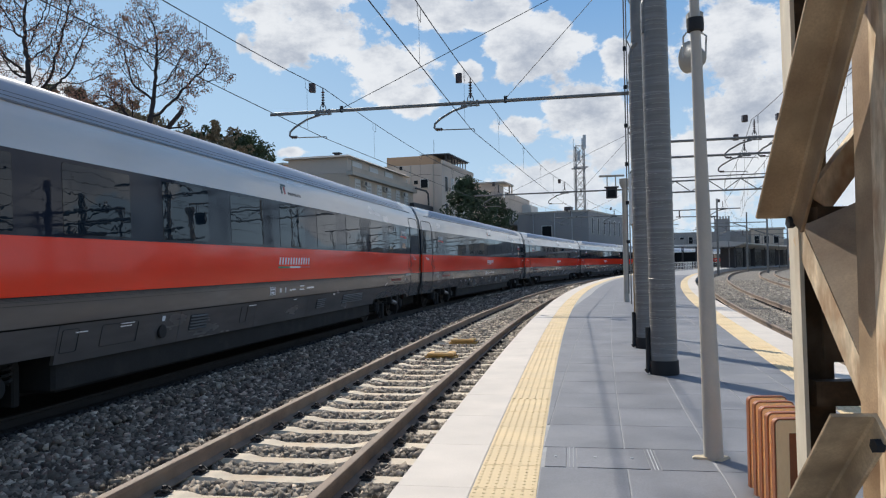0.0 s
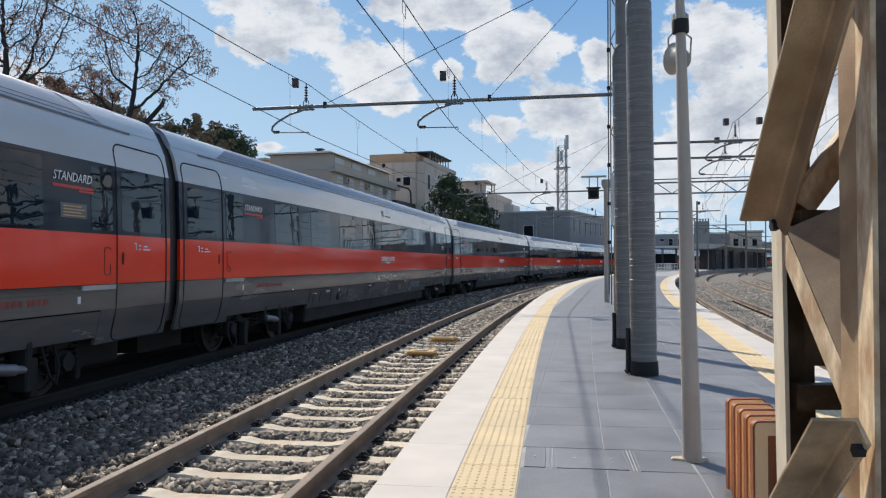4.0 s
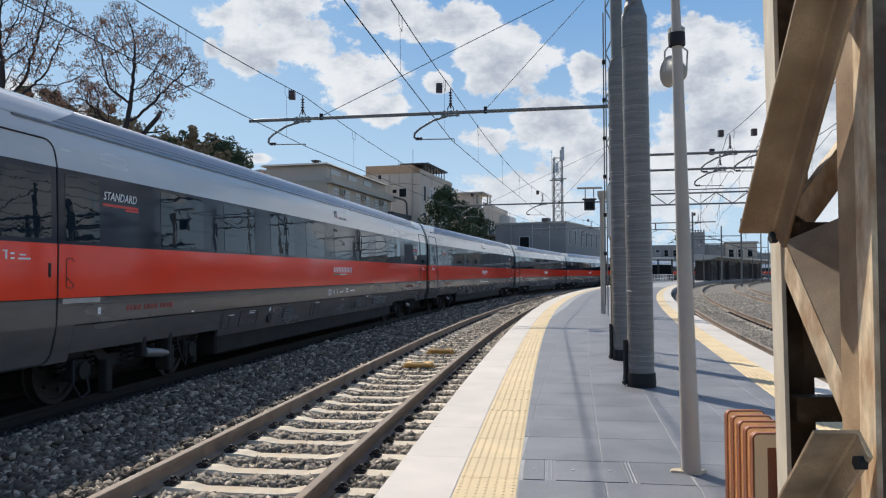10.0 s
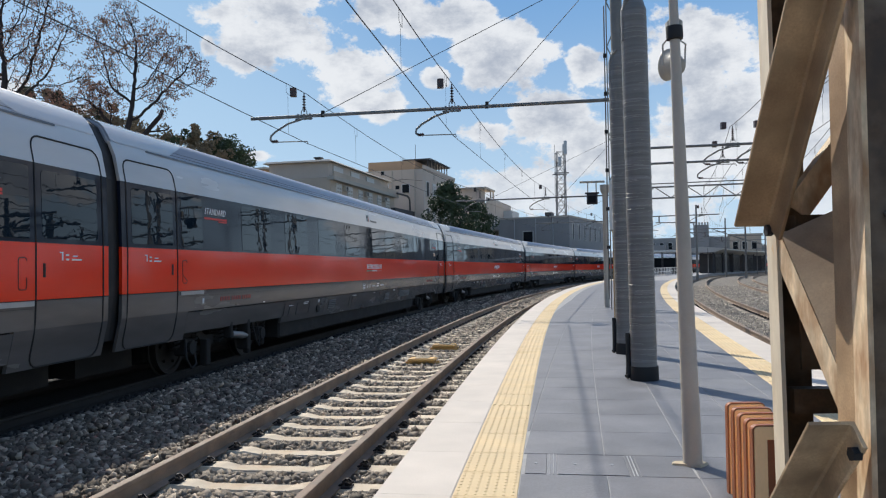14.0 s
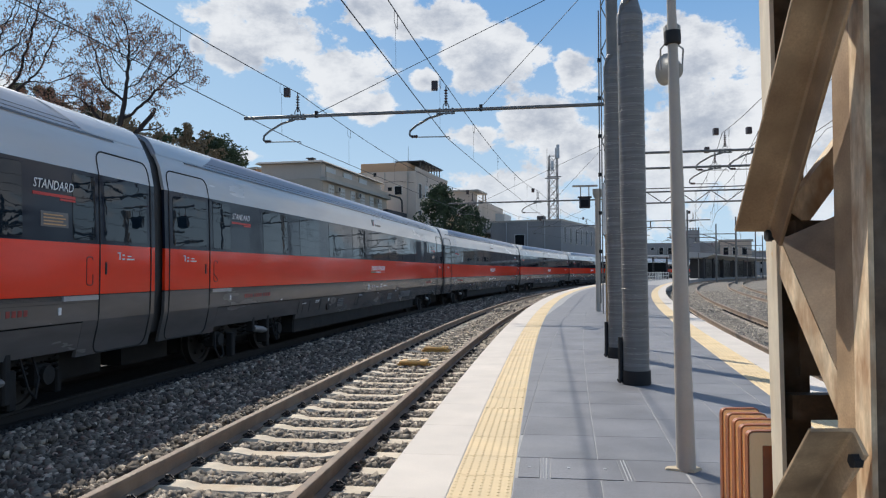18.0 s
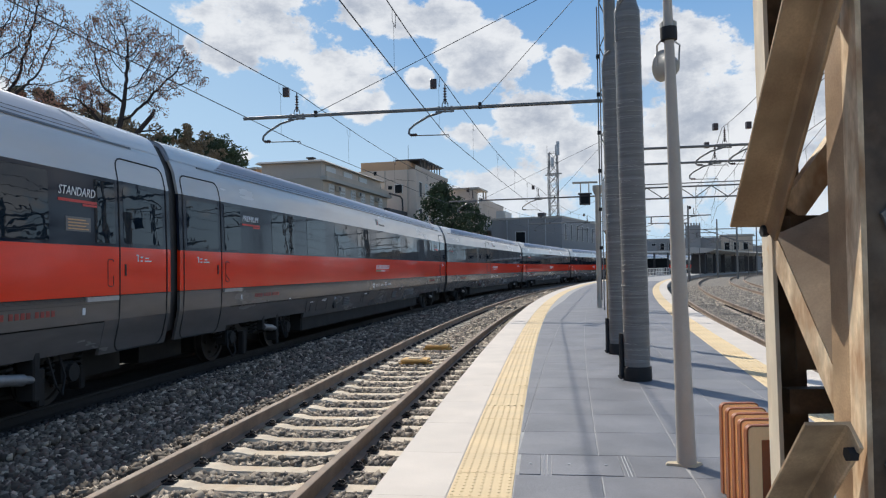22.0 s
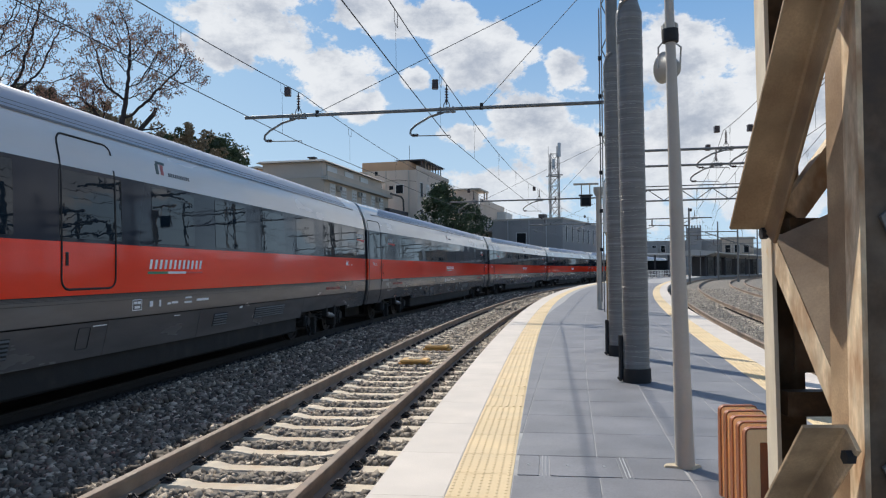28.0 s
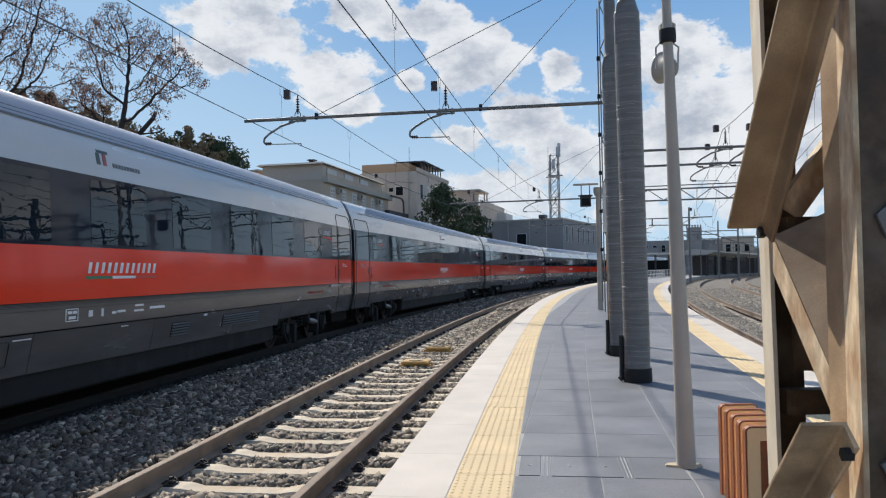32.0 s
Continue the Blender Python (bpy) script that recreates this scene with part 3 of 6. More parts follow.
def build_coach(label, door_lo=True, door_hi=True, mid_door=False):
    c = thing("train_coach", label, "train coach", group="coaches of the red high-speed train")
    half_roof = [(prof(z), z) for z in (3.68, 3.78, 3.90, 3.98, 4.05, 4.10, 4.13, 4.15)]
    ring = [(-y, z) for y, z in half_roof] + [(y, z) for y, z in reversed(half_roof[:-1])] + [(1.15, 3.60), (-1.15, 3.60)]
    sh = Shape()
    xs = [-HALF, -HALF + 0.06, HALF - 0.06, HALF]
    rings = []
    for i, x in enumerate(xs):
        k = 0.97 if i in (0, 3) else 1.0
        rings.append([(x, y * k, lift(3.6 + (z - 3.6) * k)) for y, z in ring])
    part("roof", sh.loft(rings), M_roof, c, "silver blue curved roof", True)
    for z0, z1 in ((3.640, 3.672), (3.715, 3.725), (3.775, 3.783)):
        part("gutter", skin(-HALF + 0.9, HALF - 0.9, (z0, z1), 0.014 if z0 < 3.7 else 0.004), M_sill, c)
    for e in (-1, 1):
        arc = [(-prof(z) - 0.006, z + 0.004) for z in (3.68, 3.78, 3.90, 3.98, 4.05, 4.10, 4.13)]
        arc += [(-y, z) for y, z in reversed(arc)]
        outer_ = [(e * (HALF - 0.02), y, lift(z)) for y, z in arc]
        inner_ = [(e * (HALF - 1.55 - 1.1 * (z - 3.68) / 0.45), y, lift(z)) for y, z in arc]
        part("roof_fairing", Shape().loft([outer_, inner_], closed=False, caps=False), M_silver, c, "pale grey fairing over the coach end", True)
    zs_up = (3.06, 3.20, 3.33, 3.45, 3.56, 3.64, 3.68)
    part("upper_panel", skin(-HALF, HALF, zs_up), M_silver, c, "light silver grey upper panel", True)
    part("window_band", skin(-HALF, HALF, (2.04, 2.3, 2.55, 2.8, 3.06)), M_band, c, "glossy dark blue-grey window band", True)
    part("red_band", skin(-HALF, HALF, (1.316, 1.34, 2.0, 2.04)), M_red, c, "glossy red waist band", True)
    part("waist_groove", skin(-HALF, HALF, (1.296, 1.322), -0.012), M_black, c)
    part("sill", skin(-HALF, HALF, (0.945, 1.12, 1.25, 1.30)), M_sill, c, "dark grey sill panel", True)
    part("ledge", skin(-HALF + 1.95, HALF - 1.95, (1.225, 1.245), 0.012), M_sill, c)
    for z in (1.255, 1.272, 1.287, 1.205):
        part("flute", skin(-HALF + 1.55, HALF - 1.55, (z, z + 0.006), 0.0025), M_black, c)
    # skirt panels between and above the bogies
    lo, hi = -HALF + 6.0, HALF - 6.0
    n = 5
    for i in range(n):
        x0, x1 = lo + (hi - lo) * i / n, lo + (hi - lo) * (i + 1) / n
        part("skirt_panel", skin(x0 + 0.006, x1 - 0.006, (0.42, 0.60, 0.80, 0.925), -0.004), M_sill, c, smooth=True)
    for x0, x1 in ((-HALF + 1.85, lo), (hi, HALF - 1.85)):
        part("skirt_panel", skin(x0 + 0.006, x1 - 0.006, (0.55, 0.70, 0.80, 0.925), -0.004), M_sill, c, smooth=True)
    for x0, x1 in ((-HALF, -HALF + 1.85), (HALF - 1.85, HALF)):
        part("skirt_panel", skin(x0, x1 - 0.0, (0.44, 0.56, 0.70, 0.86, 0.945), -0.002), M_sill, c, smooth=True)
    far = Shape().loft([[(x, prof(z), lift(z)) for z in (0.42, 0.93, 1.316, 2.04, 3.06, 3.45, 3.68)] + [(x, prof(z) - 0.05, lift(z)) for z in (3.68, 3.06, 1.316, 0.42)] for x in (-HALF, HALF)])
    part("far_side", far, M_sill, c)
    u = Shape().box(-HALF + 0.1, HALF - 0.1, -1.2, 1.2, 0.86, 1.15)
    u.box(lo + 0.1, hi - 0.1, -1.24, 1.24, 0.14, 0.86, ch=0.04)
    # end boxes added to hide the sunlit ground beyond and keep this black
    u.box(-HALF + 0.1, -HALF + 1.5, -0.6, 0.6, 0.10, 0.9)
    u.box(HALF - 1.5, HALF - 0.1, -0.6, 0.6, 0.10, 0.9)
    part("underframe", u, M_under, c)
    for e in (-1, 1):
        x0, x1 = sorted((e * (HALF - 0.05), e * (HALF + 0.232)))
        y = 1.34
        gw = Shape()
        prs = [(prof(z) - 0.07, z) for z in (0.62, 1.3, 2.04, 3.06, 3.45, 3.67, 3.9, 4.05, 4.10)]
        gw.loft([[(x, -a, lift(z)) for a, z in prs] + [(x, a, lift(z)) for a, z in reversed(prs)] for x in (x0, x1)])
        part("gangway_bellows", gw, M_black, c, "black rubber gangway bellows")
    for e in (-1, 1):
        bogie(c, e * (HALF - 3.75))
    # panes
    ends_ = [(-HALF + 1.64, -HALF + 2.34)] if door_lo else [(-HALF + 0.12, -HALF + 0.48)]
    ends_ += [(HALF - 2.10, HALF - 1.60)] if door_hi else [(HALF - 1.06, HALF - 0.12), (HALF - 2.7, HALF - 1.2)]
    for x0, x1 in PANES + tuple(ends_):
        pts = rounded(x0, x1, 2.085, 3.005, 0.04)
        vs = [(px, -(prof(pz) + 0.004), lift(pz)) for px, pz in pts] + [(px, -(prof(pz) - 0.02), lift(pz)) for px, pz in pts]
        m_ = len(pts)
        sh = Shape().add(vs, [tuple(range(m_))] + [(i, (i + 1) % m_, m_ + (i + 1) % m_, m_ + i) for i in range(m_)])
        pn = part("pane", sh, M_pane, c, "dark reflecting window pane")
        seam(pts + pts[:1], pn, 0.004, "pane_seal")
    doors = ([-1] if door_lo else []) + ([1] if door_hi else [])
    for e in doors:
        xa, xb = sorted((e * (HALF - 0.13), e * (HALF - 1.50)))
        top = rounded(xa, xb, 0.455, 3.42, 0.16)
        d = seam(top + [top[0]], c, 0.013, "door")
        d["label"] = "passenger door outline with black rubber seal"
        gx = [(xa + 0.12, 2.12), (xb - 0.12, 2.95)]
        pts = rounded(gx[0][0], gx[1][0], 2.10, 2.98, 0.06)
        vs = [(px, -(prof(pz) + 0.004), lift(pz)) for px, pz in pts] + [(px, -(prof(pz) - 0.02), lift(pz)) for px, pz in pts]
        m_ = len(pts)
        part("pane", Shape().add(vs, [tuple(range(m_))] + [(i, (i + 1) % m_, m_ + (i + 1) % m_, m_ + i) for i in range(m_)]), M_pane, d)
        bar(*sorted((e * (HALF - 1.33), e * (HALF - 1.37))), 1.60, 1.78, d, M_black, 0.008, "handle")
        x = (xa + xb) / 2
        for dx, dz, w, h in ((-0.20, 1.82, 0.025, 0.11), (-0.24, 1.915, 0.07, 0.018), (-0.12, 1.82, 0.06, 0.025), (-0.12, 1.88, 0.06, 0.025), (0.0, 1.82, 0.20, 0.022), (0.02, 1.87, 0.10, 0.018)):
            bar(x + dx, x + dx + w, dz, dz + h, d, M_white, 0.005)
        st = sorted((e * (HALF - 1.56), e * (HALF - 2.32)))
        bar(*st, 1.24, 1.305, c, M_lightmetal, 0.03, "step", "light grey folding step")
        seam(rounded(*sorted((e * (HALF - 1.66), e * (HALF - 1.80))), 1.45, 1.85, 0.04) + [(e * (HALF - 1.66), 1.60)], c, 0.006, "release_hatch")
    if mid_door:
        seam(rounded(-2.40, -1.24, 1.40, 3.50, 0.14), c, 0.016, "loading_hatch")
        bar(-2.32, -2.27, 1.72, 1.90, c, M_black, 0.008, "handle")
    # marks
    # the maker's name and emblem, as plain shapes
    for k in range(12):
        x = -0.36 + 0.146 * k
        pts = [(x, 1.675), (x + 0.062, 1.675), (x + 0.102, 1.83), (x + 0.04, 1.83)]
        vs = [(a, -(prof(b) + 0.006), lift(b)) for a, b in pts] + [(a, -(prof(b) - 0.01), lift(b)) for a, b in pts]
        part("name_mark", Shape().add(vs, [(0, 1, 2, 3), (0, 4, 5, 1), (1, 5, 6, 2), (2, 6, 7, 3), (3, 7, 4, 0)]), M_white, c)
    bar(-0.40, 0.20, 1.595, 1.635, c, M_greenmark)
    bar(0.20, 0.78, 1.595, 1.635, c, M_white)
    bar(0.78, 1.36, 1.600, 1.630, c, M_redmark)
    bar(-0.05, 0.03, 3.25, 3.42, c, M_dullgreen, 0.006, "emblem")
    bar(0.10, 0.18, 3.25, 3.42, c, M_dullred, 0.006, "emblem")
    bar(-0.02, 0.24, 3.425, 3.47, c, M_dullgreen, 0.006, "emblem")
    for k in range(10):
        bar(0.32 + 0.072 * k, 0.372 + 0.072 * k, 3.25, 3.315, c, M_sill, 0.005, "emblem")
    for x0, w, z0, h in ((-0.80, 0.012, 1.03, 0.17), (-0.56, 0.012, 1.03, 0.17), (-0.79, 0.24, 1.19, 0.012), (-0.79, 0.24, 1.03, 0.012), (-0.76, 0.08, 1.13, 0.04), (-0.66, 0.08, 1.13, 0.04), (-0.74, 0.14, 1.06, 0.04), (-0.33, 0.09, 1.07, 0.09), (-0.05, 0.05, 1.06, 0.11), (0.20, 0.10, 1.08, 0.035), (0.33, 0.20, 1.09, 0.035), (0.75, 0.26, 1.08, 0.03), (0.78, 0.22, 1.16, 0.03), (1.18, 0.44, 1.10, 0.04), (0.45, 0.18, 0.87, 0.014), (-1.7, 0.3, 0.86, 0.014), (3.0, 0.12, 0.87, 0.04), (-5.6, 0.3, 0.84, 0.014), (-5.6, 0.25, 0.80, 0.014), (-6.5, 0.22, 0.80, 0.014)):
        bar(x0, x0 + w, z0, z0 + h, c, M_white, 0.004)
    for e in (-1, 1):
        x = e * (HALF - 3.6)
        for k in range(12):
            bar(x - 0.62 + 0.10 * k + 0.05 * (k // 4), x - 0.555 + 0.10 * k + 0.05 * (k // 4), 1.08, 1.16, c, M_fade, 0.004)
        bar(e * (HALF - 2.35) - 0.03, e * (HALF - 2.35) + 0.03, 1.06, 1.16, c, M_white, 0.005)
        bar(e * (HALF - 4.9) - 0.035, e * (HALF - 4.9) + 0.035, 0.96, 0.98, c, M_white, 0.005)
    vent(c, 3.8, 5.5, 0.60, 0.84, 5)
    vent(c, 1.92, 2.48, 0.58, 0.82, 5)
    vent(c, -3.78, -3.24, 0.58, 0.84, 5)
    for x0, x1 in ((-2.0, -1.75), (-6.75, -6.45), (-6.0, -5.2)):
        pts = rounded(x0, x1, 0.56, 0.86, 0.03)
        seam(pts + pts[:1], c, 0.005, "locker")
    part("filler_cap", Shape().tube((-4.57, -(prof(0.7) - 0.02), lift(0.64)), (-4.57, -(prof(0.7) + 0.02), lift(0.64)), 0.10, n=14), M_black, c)
    bar(-4.60, -4.53, 0.80, 0.88, c, M_white, 0.004)
    return c


def class_name(c, word, e, inset):
    x = e * (HALF - inset)
    words(word, 0.165, x, 2.725, c, M_white, 0.2, 0.008, 0.85 * 8 / (8 * 0.93) if len(word) > 7 else 1.1)
    bar(x, x + 0.84, 2.632, 2.672, c, M_redmark, 0.006)
    bar(x + 0.52, x + 0.84, 2.592, 2.622, c, M_redmark, 0.006)


standard = build_coach("red, grey and silver high-speed train coach passing the platform")
TRAIN = [standard]
for j in range(1, 11):
    if j == 6:
        co = build_coach("red and grey bistro coach with a loading hatch mid-side", False, False, True)
    else:
        co = copy_thing(standard, Matrix())
    TRAIN.append(co)
for j, lo_word, hi_word in ((0, "STANDARD", "STANDARD"), (1, "STANDARD", "STANDARD"), (2, "STANDARD", "STANDARD"), (3, "STANDARD", "STANDARD"), (4, "STANDARD", "STANDARD"), (5, "PREMIUM", "PREMIUM"), (6, "BISTRO'", "BUSINESS"), (7, "BUSINESS", "BUSINESS"), (8, "BUSINESS", "BUSINESS"), (9, "BUSINESS", "BUSINESS"), (10, "BUSINESS", "BUSINESS")):
    class_name(TRAIN[j], lo_word, -1, 2.42 if j != 6 else 0.55)
    class_name(TRAIN[j], hi_word, 1, 2.88 if j != 6 else 0.98)
    if j < 5:
        x = HALF - 2.74
        ds_ = bar(x, x + 0.54, 2.23, 2.43, TRAIN[j], M_sill, 0.006, "display", "small destination display with amber lines")
        for k in range(4):
            bar(x + 0.05, x + 0.49 - 0.06 * (k % 2), 2.255 + 0.042 * k, 2.272 + 0.042 * k, ds_, M_amber, 0.009, "display_line")

# seat class figures beside the bistro coach's end, too small to read
for x0, x1, z0, z1 in ((-2.30, -2.12, 1.80, 1.90), (-2.06, -1.98, 1.80, 1.84), (-2.30, -1.95, 1.925, 1.935), (-1.72, -1.64, 1.80, 1.83)):
    bar(HALF + x0, HALF + x1, z0, z1, TRAIN[6], M_white, 0.005)

TRAIN_ARC = [(-100.0, 0.0)]
_p = tk(-100, TRAIN_LAT)
for _i in range(1, 1040):
    _q = tk(-100 + _i * 0.5, TRAIN_LAT)
    TRAIN_ARC.append((-100 + _i * 0.5, TRAIN_ARC[-1][1] + (_q - _p).length))
    _p = _q
_zero = TRAIN_ARC[200][1]
ARC_S = [a for a, _ in TRAIN_ARC]
ARC_L = [b - _zero for _, b in TRAIN_ARC]


def on_train_line(l):
    if l <= ARC_L[0]:
        return tk(max(ARC_S[0] + (l - ARC_L[0]), -275), TRAIN_LAT)
    return tk(float(np.interp(l, ARC_L, ARC_S)), TRAIN_LAT)


def run(t):
    """How far along the line the first coach joint is at t seconds."""
    u = (t - 16) / 16
    return 27.8672 + t * (-3.540397 + t * (-0.14482979 + t * (0.00330016 - 3.28306825e-5 * t))) + u * (0.2837 + u * (-0.0146 - 0.3888 * u))


def coach_pose(j, t):
    c, half = (run(t) + (j - 0.5) * COACH, 9.3) if j < 11 else (run(t) + 10.5 * COACH - 2.9, 5.6)
    a, b = on_train_line(c - half), on_train_line(c + half)
    d = b - a
    return Matrix.Translation((a + b) / 2) @ Matrix.Rotation(math.atan2(d.y, d.x), 4, "Z")


def motions():
    for j, co in enumerate(TRAIN):
        walk(co, [(t, coach_pose(j, t)) for t in (0.5 * i for i in range(65))])
    walk(clouds, [(t, drift(t)) for t in (0.0, 8.0, 16.0, 24.0, 32.0)])
    # wheels roll without slipping, under 90 degrees from row to row
    times, t, step = [0.0], 0.0, 0.5
    while t < 32.0:
        v = -(run(t + 0.01) - run(t)) / 0.01
        t = min(32.0, round((t + step / v) * FPS) / FPS)
        times.append(t)
    for co in TRAIN:
        for w in co.children_recursive:
            if "spin" in w:
                x, _, z = w.matrix_basis.translation
                walk(w, [(t, Matrix.Translation((x, 0, z)) @ Matrix.Rotation((run(t) - run(0)) / 0.46, 4, "Y")) for t in times])
                del w["spin"]



# ---------------------------------------------------------------- materials of the near things
M_film = material("film_edge", (0.34, 0.325, 0.30), 0.5, var=0.2, scale=20)
M_wrap = material("wrapped_film", (0.185, 0.178, 0.168), 0.42, var=0.22, scale=3.0, fine=14, bump=0.35, bump_dist=0.01, dirt=(0.30, 0.30, 0.30), dirt_amount=0.45, stretch=(0.35, 0.35, 9.0), spec=0.4)
M_pole = material("pole_paint", (0.44, 0.40, 0.345), 0.5, var=0.08, scale=4, fine=60, bump=0.05, dirt=(0.30, 0.29, 0.25), dirt_amount=0.4)
M_mast = material("beige_mast_paint", (0.46, 0.32, 0.185), 0.6, var=0.34, scale=5.5, fine=140, bump=0.10, bump_dist=0.003, dirt=(0.13, 0.062, 0.026), dirt_amount=0.9, coords="Object")
M_mast_rust = material("rust_streaked_paint", (0.68, 0.54, 0.36), 0.75, var=0.30, scale=26, fine=95, bump=0.12, bump_dist=0.003, dirt=(0.30, 0.14, 0.05), dirt_amount=0.9, stretch=(1, 1, 0.45))
# rusty brown, with the shade on webs and ties painted into it
M_mast_shade = material("shaded_brown_mast_paint", (0.082, 0.050, 0.026), 0.65, var=0.5, scale=9, fine=70, bump=0.15, bump_dist=0.003, dirt=(0.20, 0.155, 0.11), dirt_amount=0.6)
# cream, with the flange's sunlight in the colour
M_mast_cream = material("sunlit_cream_mast_paint", (0.60, 0.53, 0.41), 0.7, var=0.12, scale=14, fine=110, bump=0.1, bump_dist=0.003, dirt=(0.42, 0.31, 0.19), dirt_amount=0.5, stretch=(1, 1, 0.4))
M_mast_pale = material("stained_pale_paint", (0.52, 0.385, 0.235), 0.7, var=0.4, scale=7, fine=120, bump=0.12, bump_dist=0.003, dirt=(0.10, 0.055, 0.028), dirt_amount=0.95)
M_bench = material("bench_orange_wood", (0.95, 0.58, 0.29), 0.55, var=0.12, scale=4, fine=90, bump=0.12, stretch=(1, 1, 0.3))
M_bench_edge = material("bench_brown_edge", (0.30, 0.095, 0.033), 0.5, var=0.15, scale=6, fine=90, bump=0.1)
M_cat_steel = material("catenary_steel", (0.20, 0.195, 0.185), 0.6, metal=0.4, var=0.25, scale=5, fine=50, bump=0.1)
M_wire = material("wire_copper", (0.05, 0.048, 0.05), 0.6, metal=0.4, var=0.2, scale=5)
M_insul = material("brown_insulator", (0.045, 0.018, 0.014), 0.3, var=0.2, scale=10)
M_yellowbox = material("yellow_plastic", (0.66, 0.385, 0.115), 0.6, var=0.12, scale=9, fine=60, dirt=(0.40, 0.28, 0.12), dirt_amount=0.5)
M_sandstone = material("sandy_mortar", (0.52, 0.44, 0.31), 0.9, var=0.15, scale=9, fine=60, bump=0.3)
M_speaker = material("speaker_plastic", (0.38, 0.37, 0.33), 0.5, var=0.08, scale=6, fine=60)
M_sheet = material("brown_board", (0.30, 0.20, 0.10), 0.7, var=0.15, scale=4)

# hatch in the paving: two lids in steel frames
hatch = thing("service_hatch", "slate-filled service hatch lid in a thin steel frame", "hatch")
for l0, l1 in ((2.40, 2.545), (2.60, 3.05)):
    part("lid", strip_piece(l0, l1, 4.69, 5.19, left0, ZP + 0.001, 0.006, 0.012), M_slab, hatch)
for l0, l1 in ((2.558, 2.563), (2.580, 2.586), (3.066, 3.071), (3.086, 3.092)):
    part("frame_bar", strip_piece(l0, l1, 4.69, 5.19, left0, ZP + 0.002, 0.0, 0.014), M_lightmetal, hatch)
for l0, l1 in ((2.542, 2.604), (3.046, 3.108)):
    part("frame_gap", strip_piece(l0, l1, 4.68, 5.20, left0, ZP - 0.002, 0.0, 0.006), M_slab, hatch)
for l in (2.47, 2.72, 2.95):
    part("lift_bolt", Shape().tube(tk(4.94, l, ZP - 0.004), tk(4.94, l, ZP + 0.004), 0.011, n=8), M_lightmetal, hatch)


def wrapped_column(x, y, r, top, label):
    c = thing("canopy_column", label, "column", group="wrapped platform columns", m=Matrix.Translation((x, y, ZP)) @ Matrix.Rotation(radians(-0.55), 4, "Y"))
    prof_ = []
    z = 0.15
    while z < top - 0.05:
        k = 0.0012 * math.sin(z * 61.0) + 0.001 * math.sin(z * 47.0 + 1.3)
        prof_.append((r + k, z))
        z += 0.045
    prof_ += [(r, top - 0.05), (r * 0.88, top), (r * 0.70, top + 0.10), (r * 0.66, top + 0.12)]
    part("plastic_wrap", Shape().lathe(prof_, 28), M_wrap, c, "grey translucent film wound round the column", True)
    rng = random.Random(int(top * 1000))
    edges = Shape()
    z = 0.22
    while z < top - 0.12:
        a0, span, tilt = rng.uniform(0, 6.28), rng.uniform(1.6, 5.0), rng.uniform(-0.012, 0.012)
        n_ = max(6, int(span * 4))
        edges.path([((r + 0.0025) * math.cos(a0 + span * i / n_), (r + 0.0025) * math.sin(a0 + span * i / n_), z + tilt * i / n_ * 2 + 0.004 * math.sin(3 * i + a0)) for i in range(n_ + 1)], 0.0023, 3)
        z += rng.uniform(0.012, 0.055)
    ob_ = part("film_edge", edges, M_film, c, "pale wrinkled edges of the film layers")
    ob_["kind"] = "stuff"
    part("steel_shaft", Shape().tube((0, 0, 0.0), (0, 0, top + 3.6), r * 0.64, n=20), M_cat_steel, c, smooth=True)
    part("rubber_boot", Shape().lathe([(r + 0.012, 0.0), (r + 0.016, 0.02), (r + 0.012, 0.155), (r - 0.01, 0.16)], 28), M_black, c, "black rubber boot", True)
    hook = Shape().path([(-r - 0.012, 0.05, 0.52), (-r - 0.015, 0.05, 0.16), (-r - 0.025, 0.03, 0.05), (-r - 0.05, 0.02, 0.032)], 0.032, 8)
    part("drain_hose", hook, M_black, c, "black drain hose at the column foot", True)
    lug = Shape().path([(-r * 0.2, -r * 0.75, top + 0.10), (-r * 0.75, -r * 0.5, top + 0.03), (-r * 0.86, -r * 0.3, top - 0.12), (-r * 0.9, -r * 0.3, top - 0.4)], 0.022, 7)
    part("film_fold", lug, M_wrap, c, smooth=True)
    return c


wrapped_column(2.205, 8.42, 0.143, 4.21, "tall platform column wrapped in grey plastic film")
wrapped_column(2.615, 10.98, 0.135, 4.33, "second platform column wrapped in grey plastic film")

# slim lamp pole with a horn loudspeaker
pole = thing("loudspeaker_pole", "slim greenish-grey steel pole with a horn loudspeaker", "pole", m=Matrix.Translation((1.555, 4.80, ZP)) @ Matrix.Rotation(radians(-1.05), 4, "Y") @ Matrix.Rotation(radians(-0.3), 4, "X"))
part("shaft", Shape().lathe([(0.0605, -0.01), (0.050, 1.0), (0.0395, 2.0), (0.029, 3.0), (0.019, 4.2)], 24), M_pole, pole, smooth=True)
part("band", Shape().lathe([(0.033, 2.725), (0.052, 2.73), (0.054, 2.77), (0.052, 2.812), (0.033, 2.815)], 20), M_black, pole, "black mounting band", True)
horn = Shape()
hm = Matrix.Translation((0.030, 0.15, 2.60)) @ Matrix.Rotation(radians(-72), 4, "X") @ Matrix.Rotation(radians(-10), 4, "Y") @ Matrix.Diagonal((0.43, 0.66, 0.75, 1))
horn.lathe([(0.02, -0.16), (0.07, -0.15), (0.10, -0.10), (0.125, 0.0), (0.15, 0.09), (0.162, 0.10), (0.160, 0.115), (0.13, 0.06), (0.05, -0.05)], 24, hm)
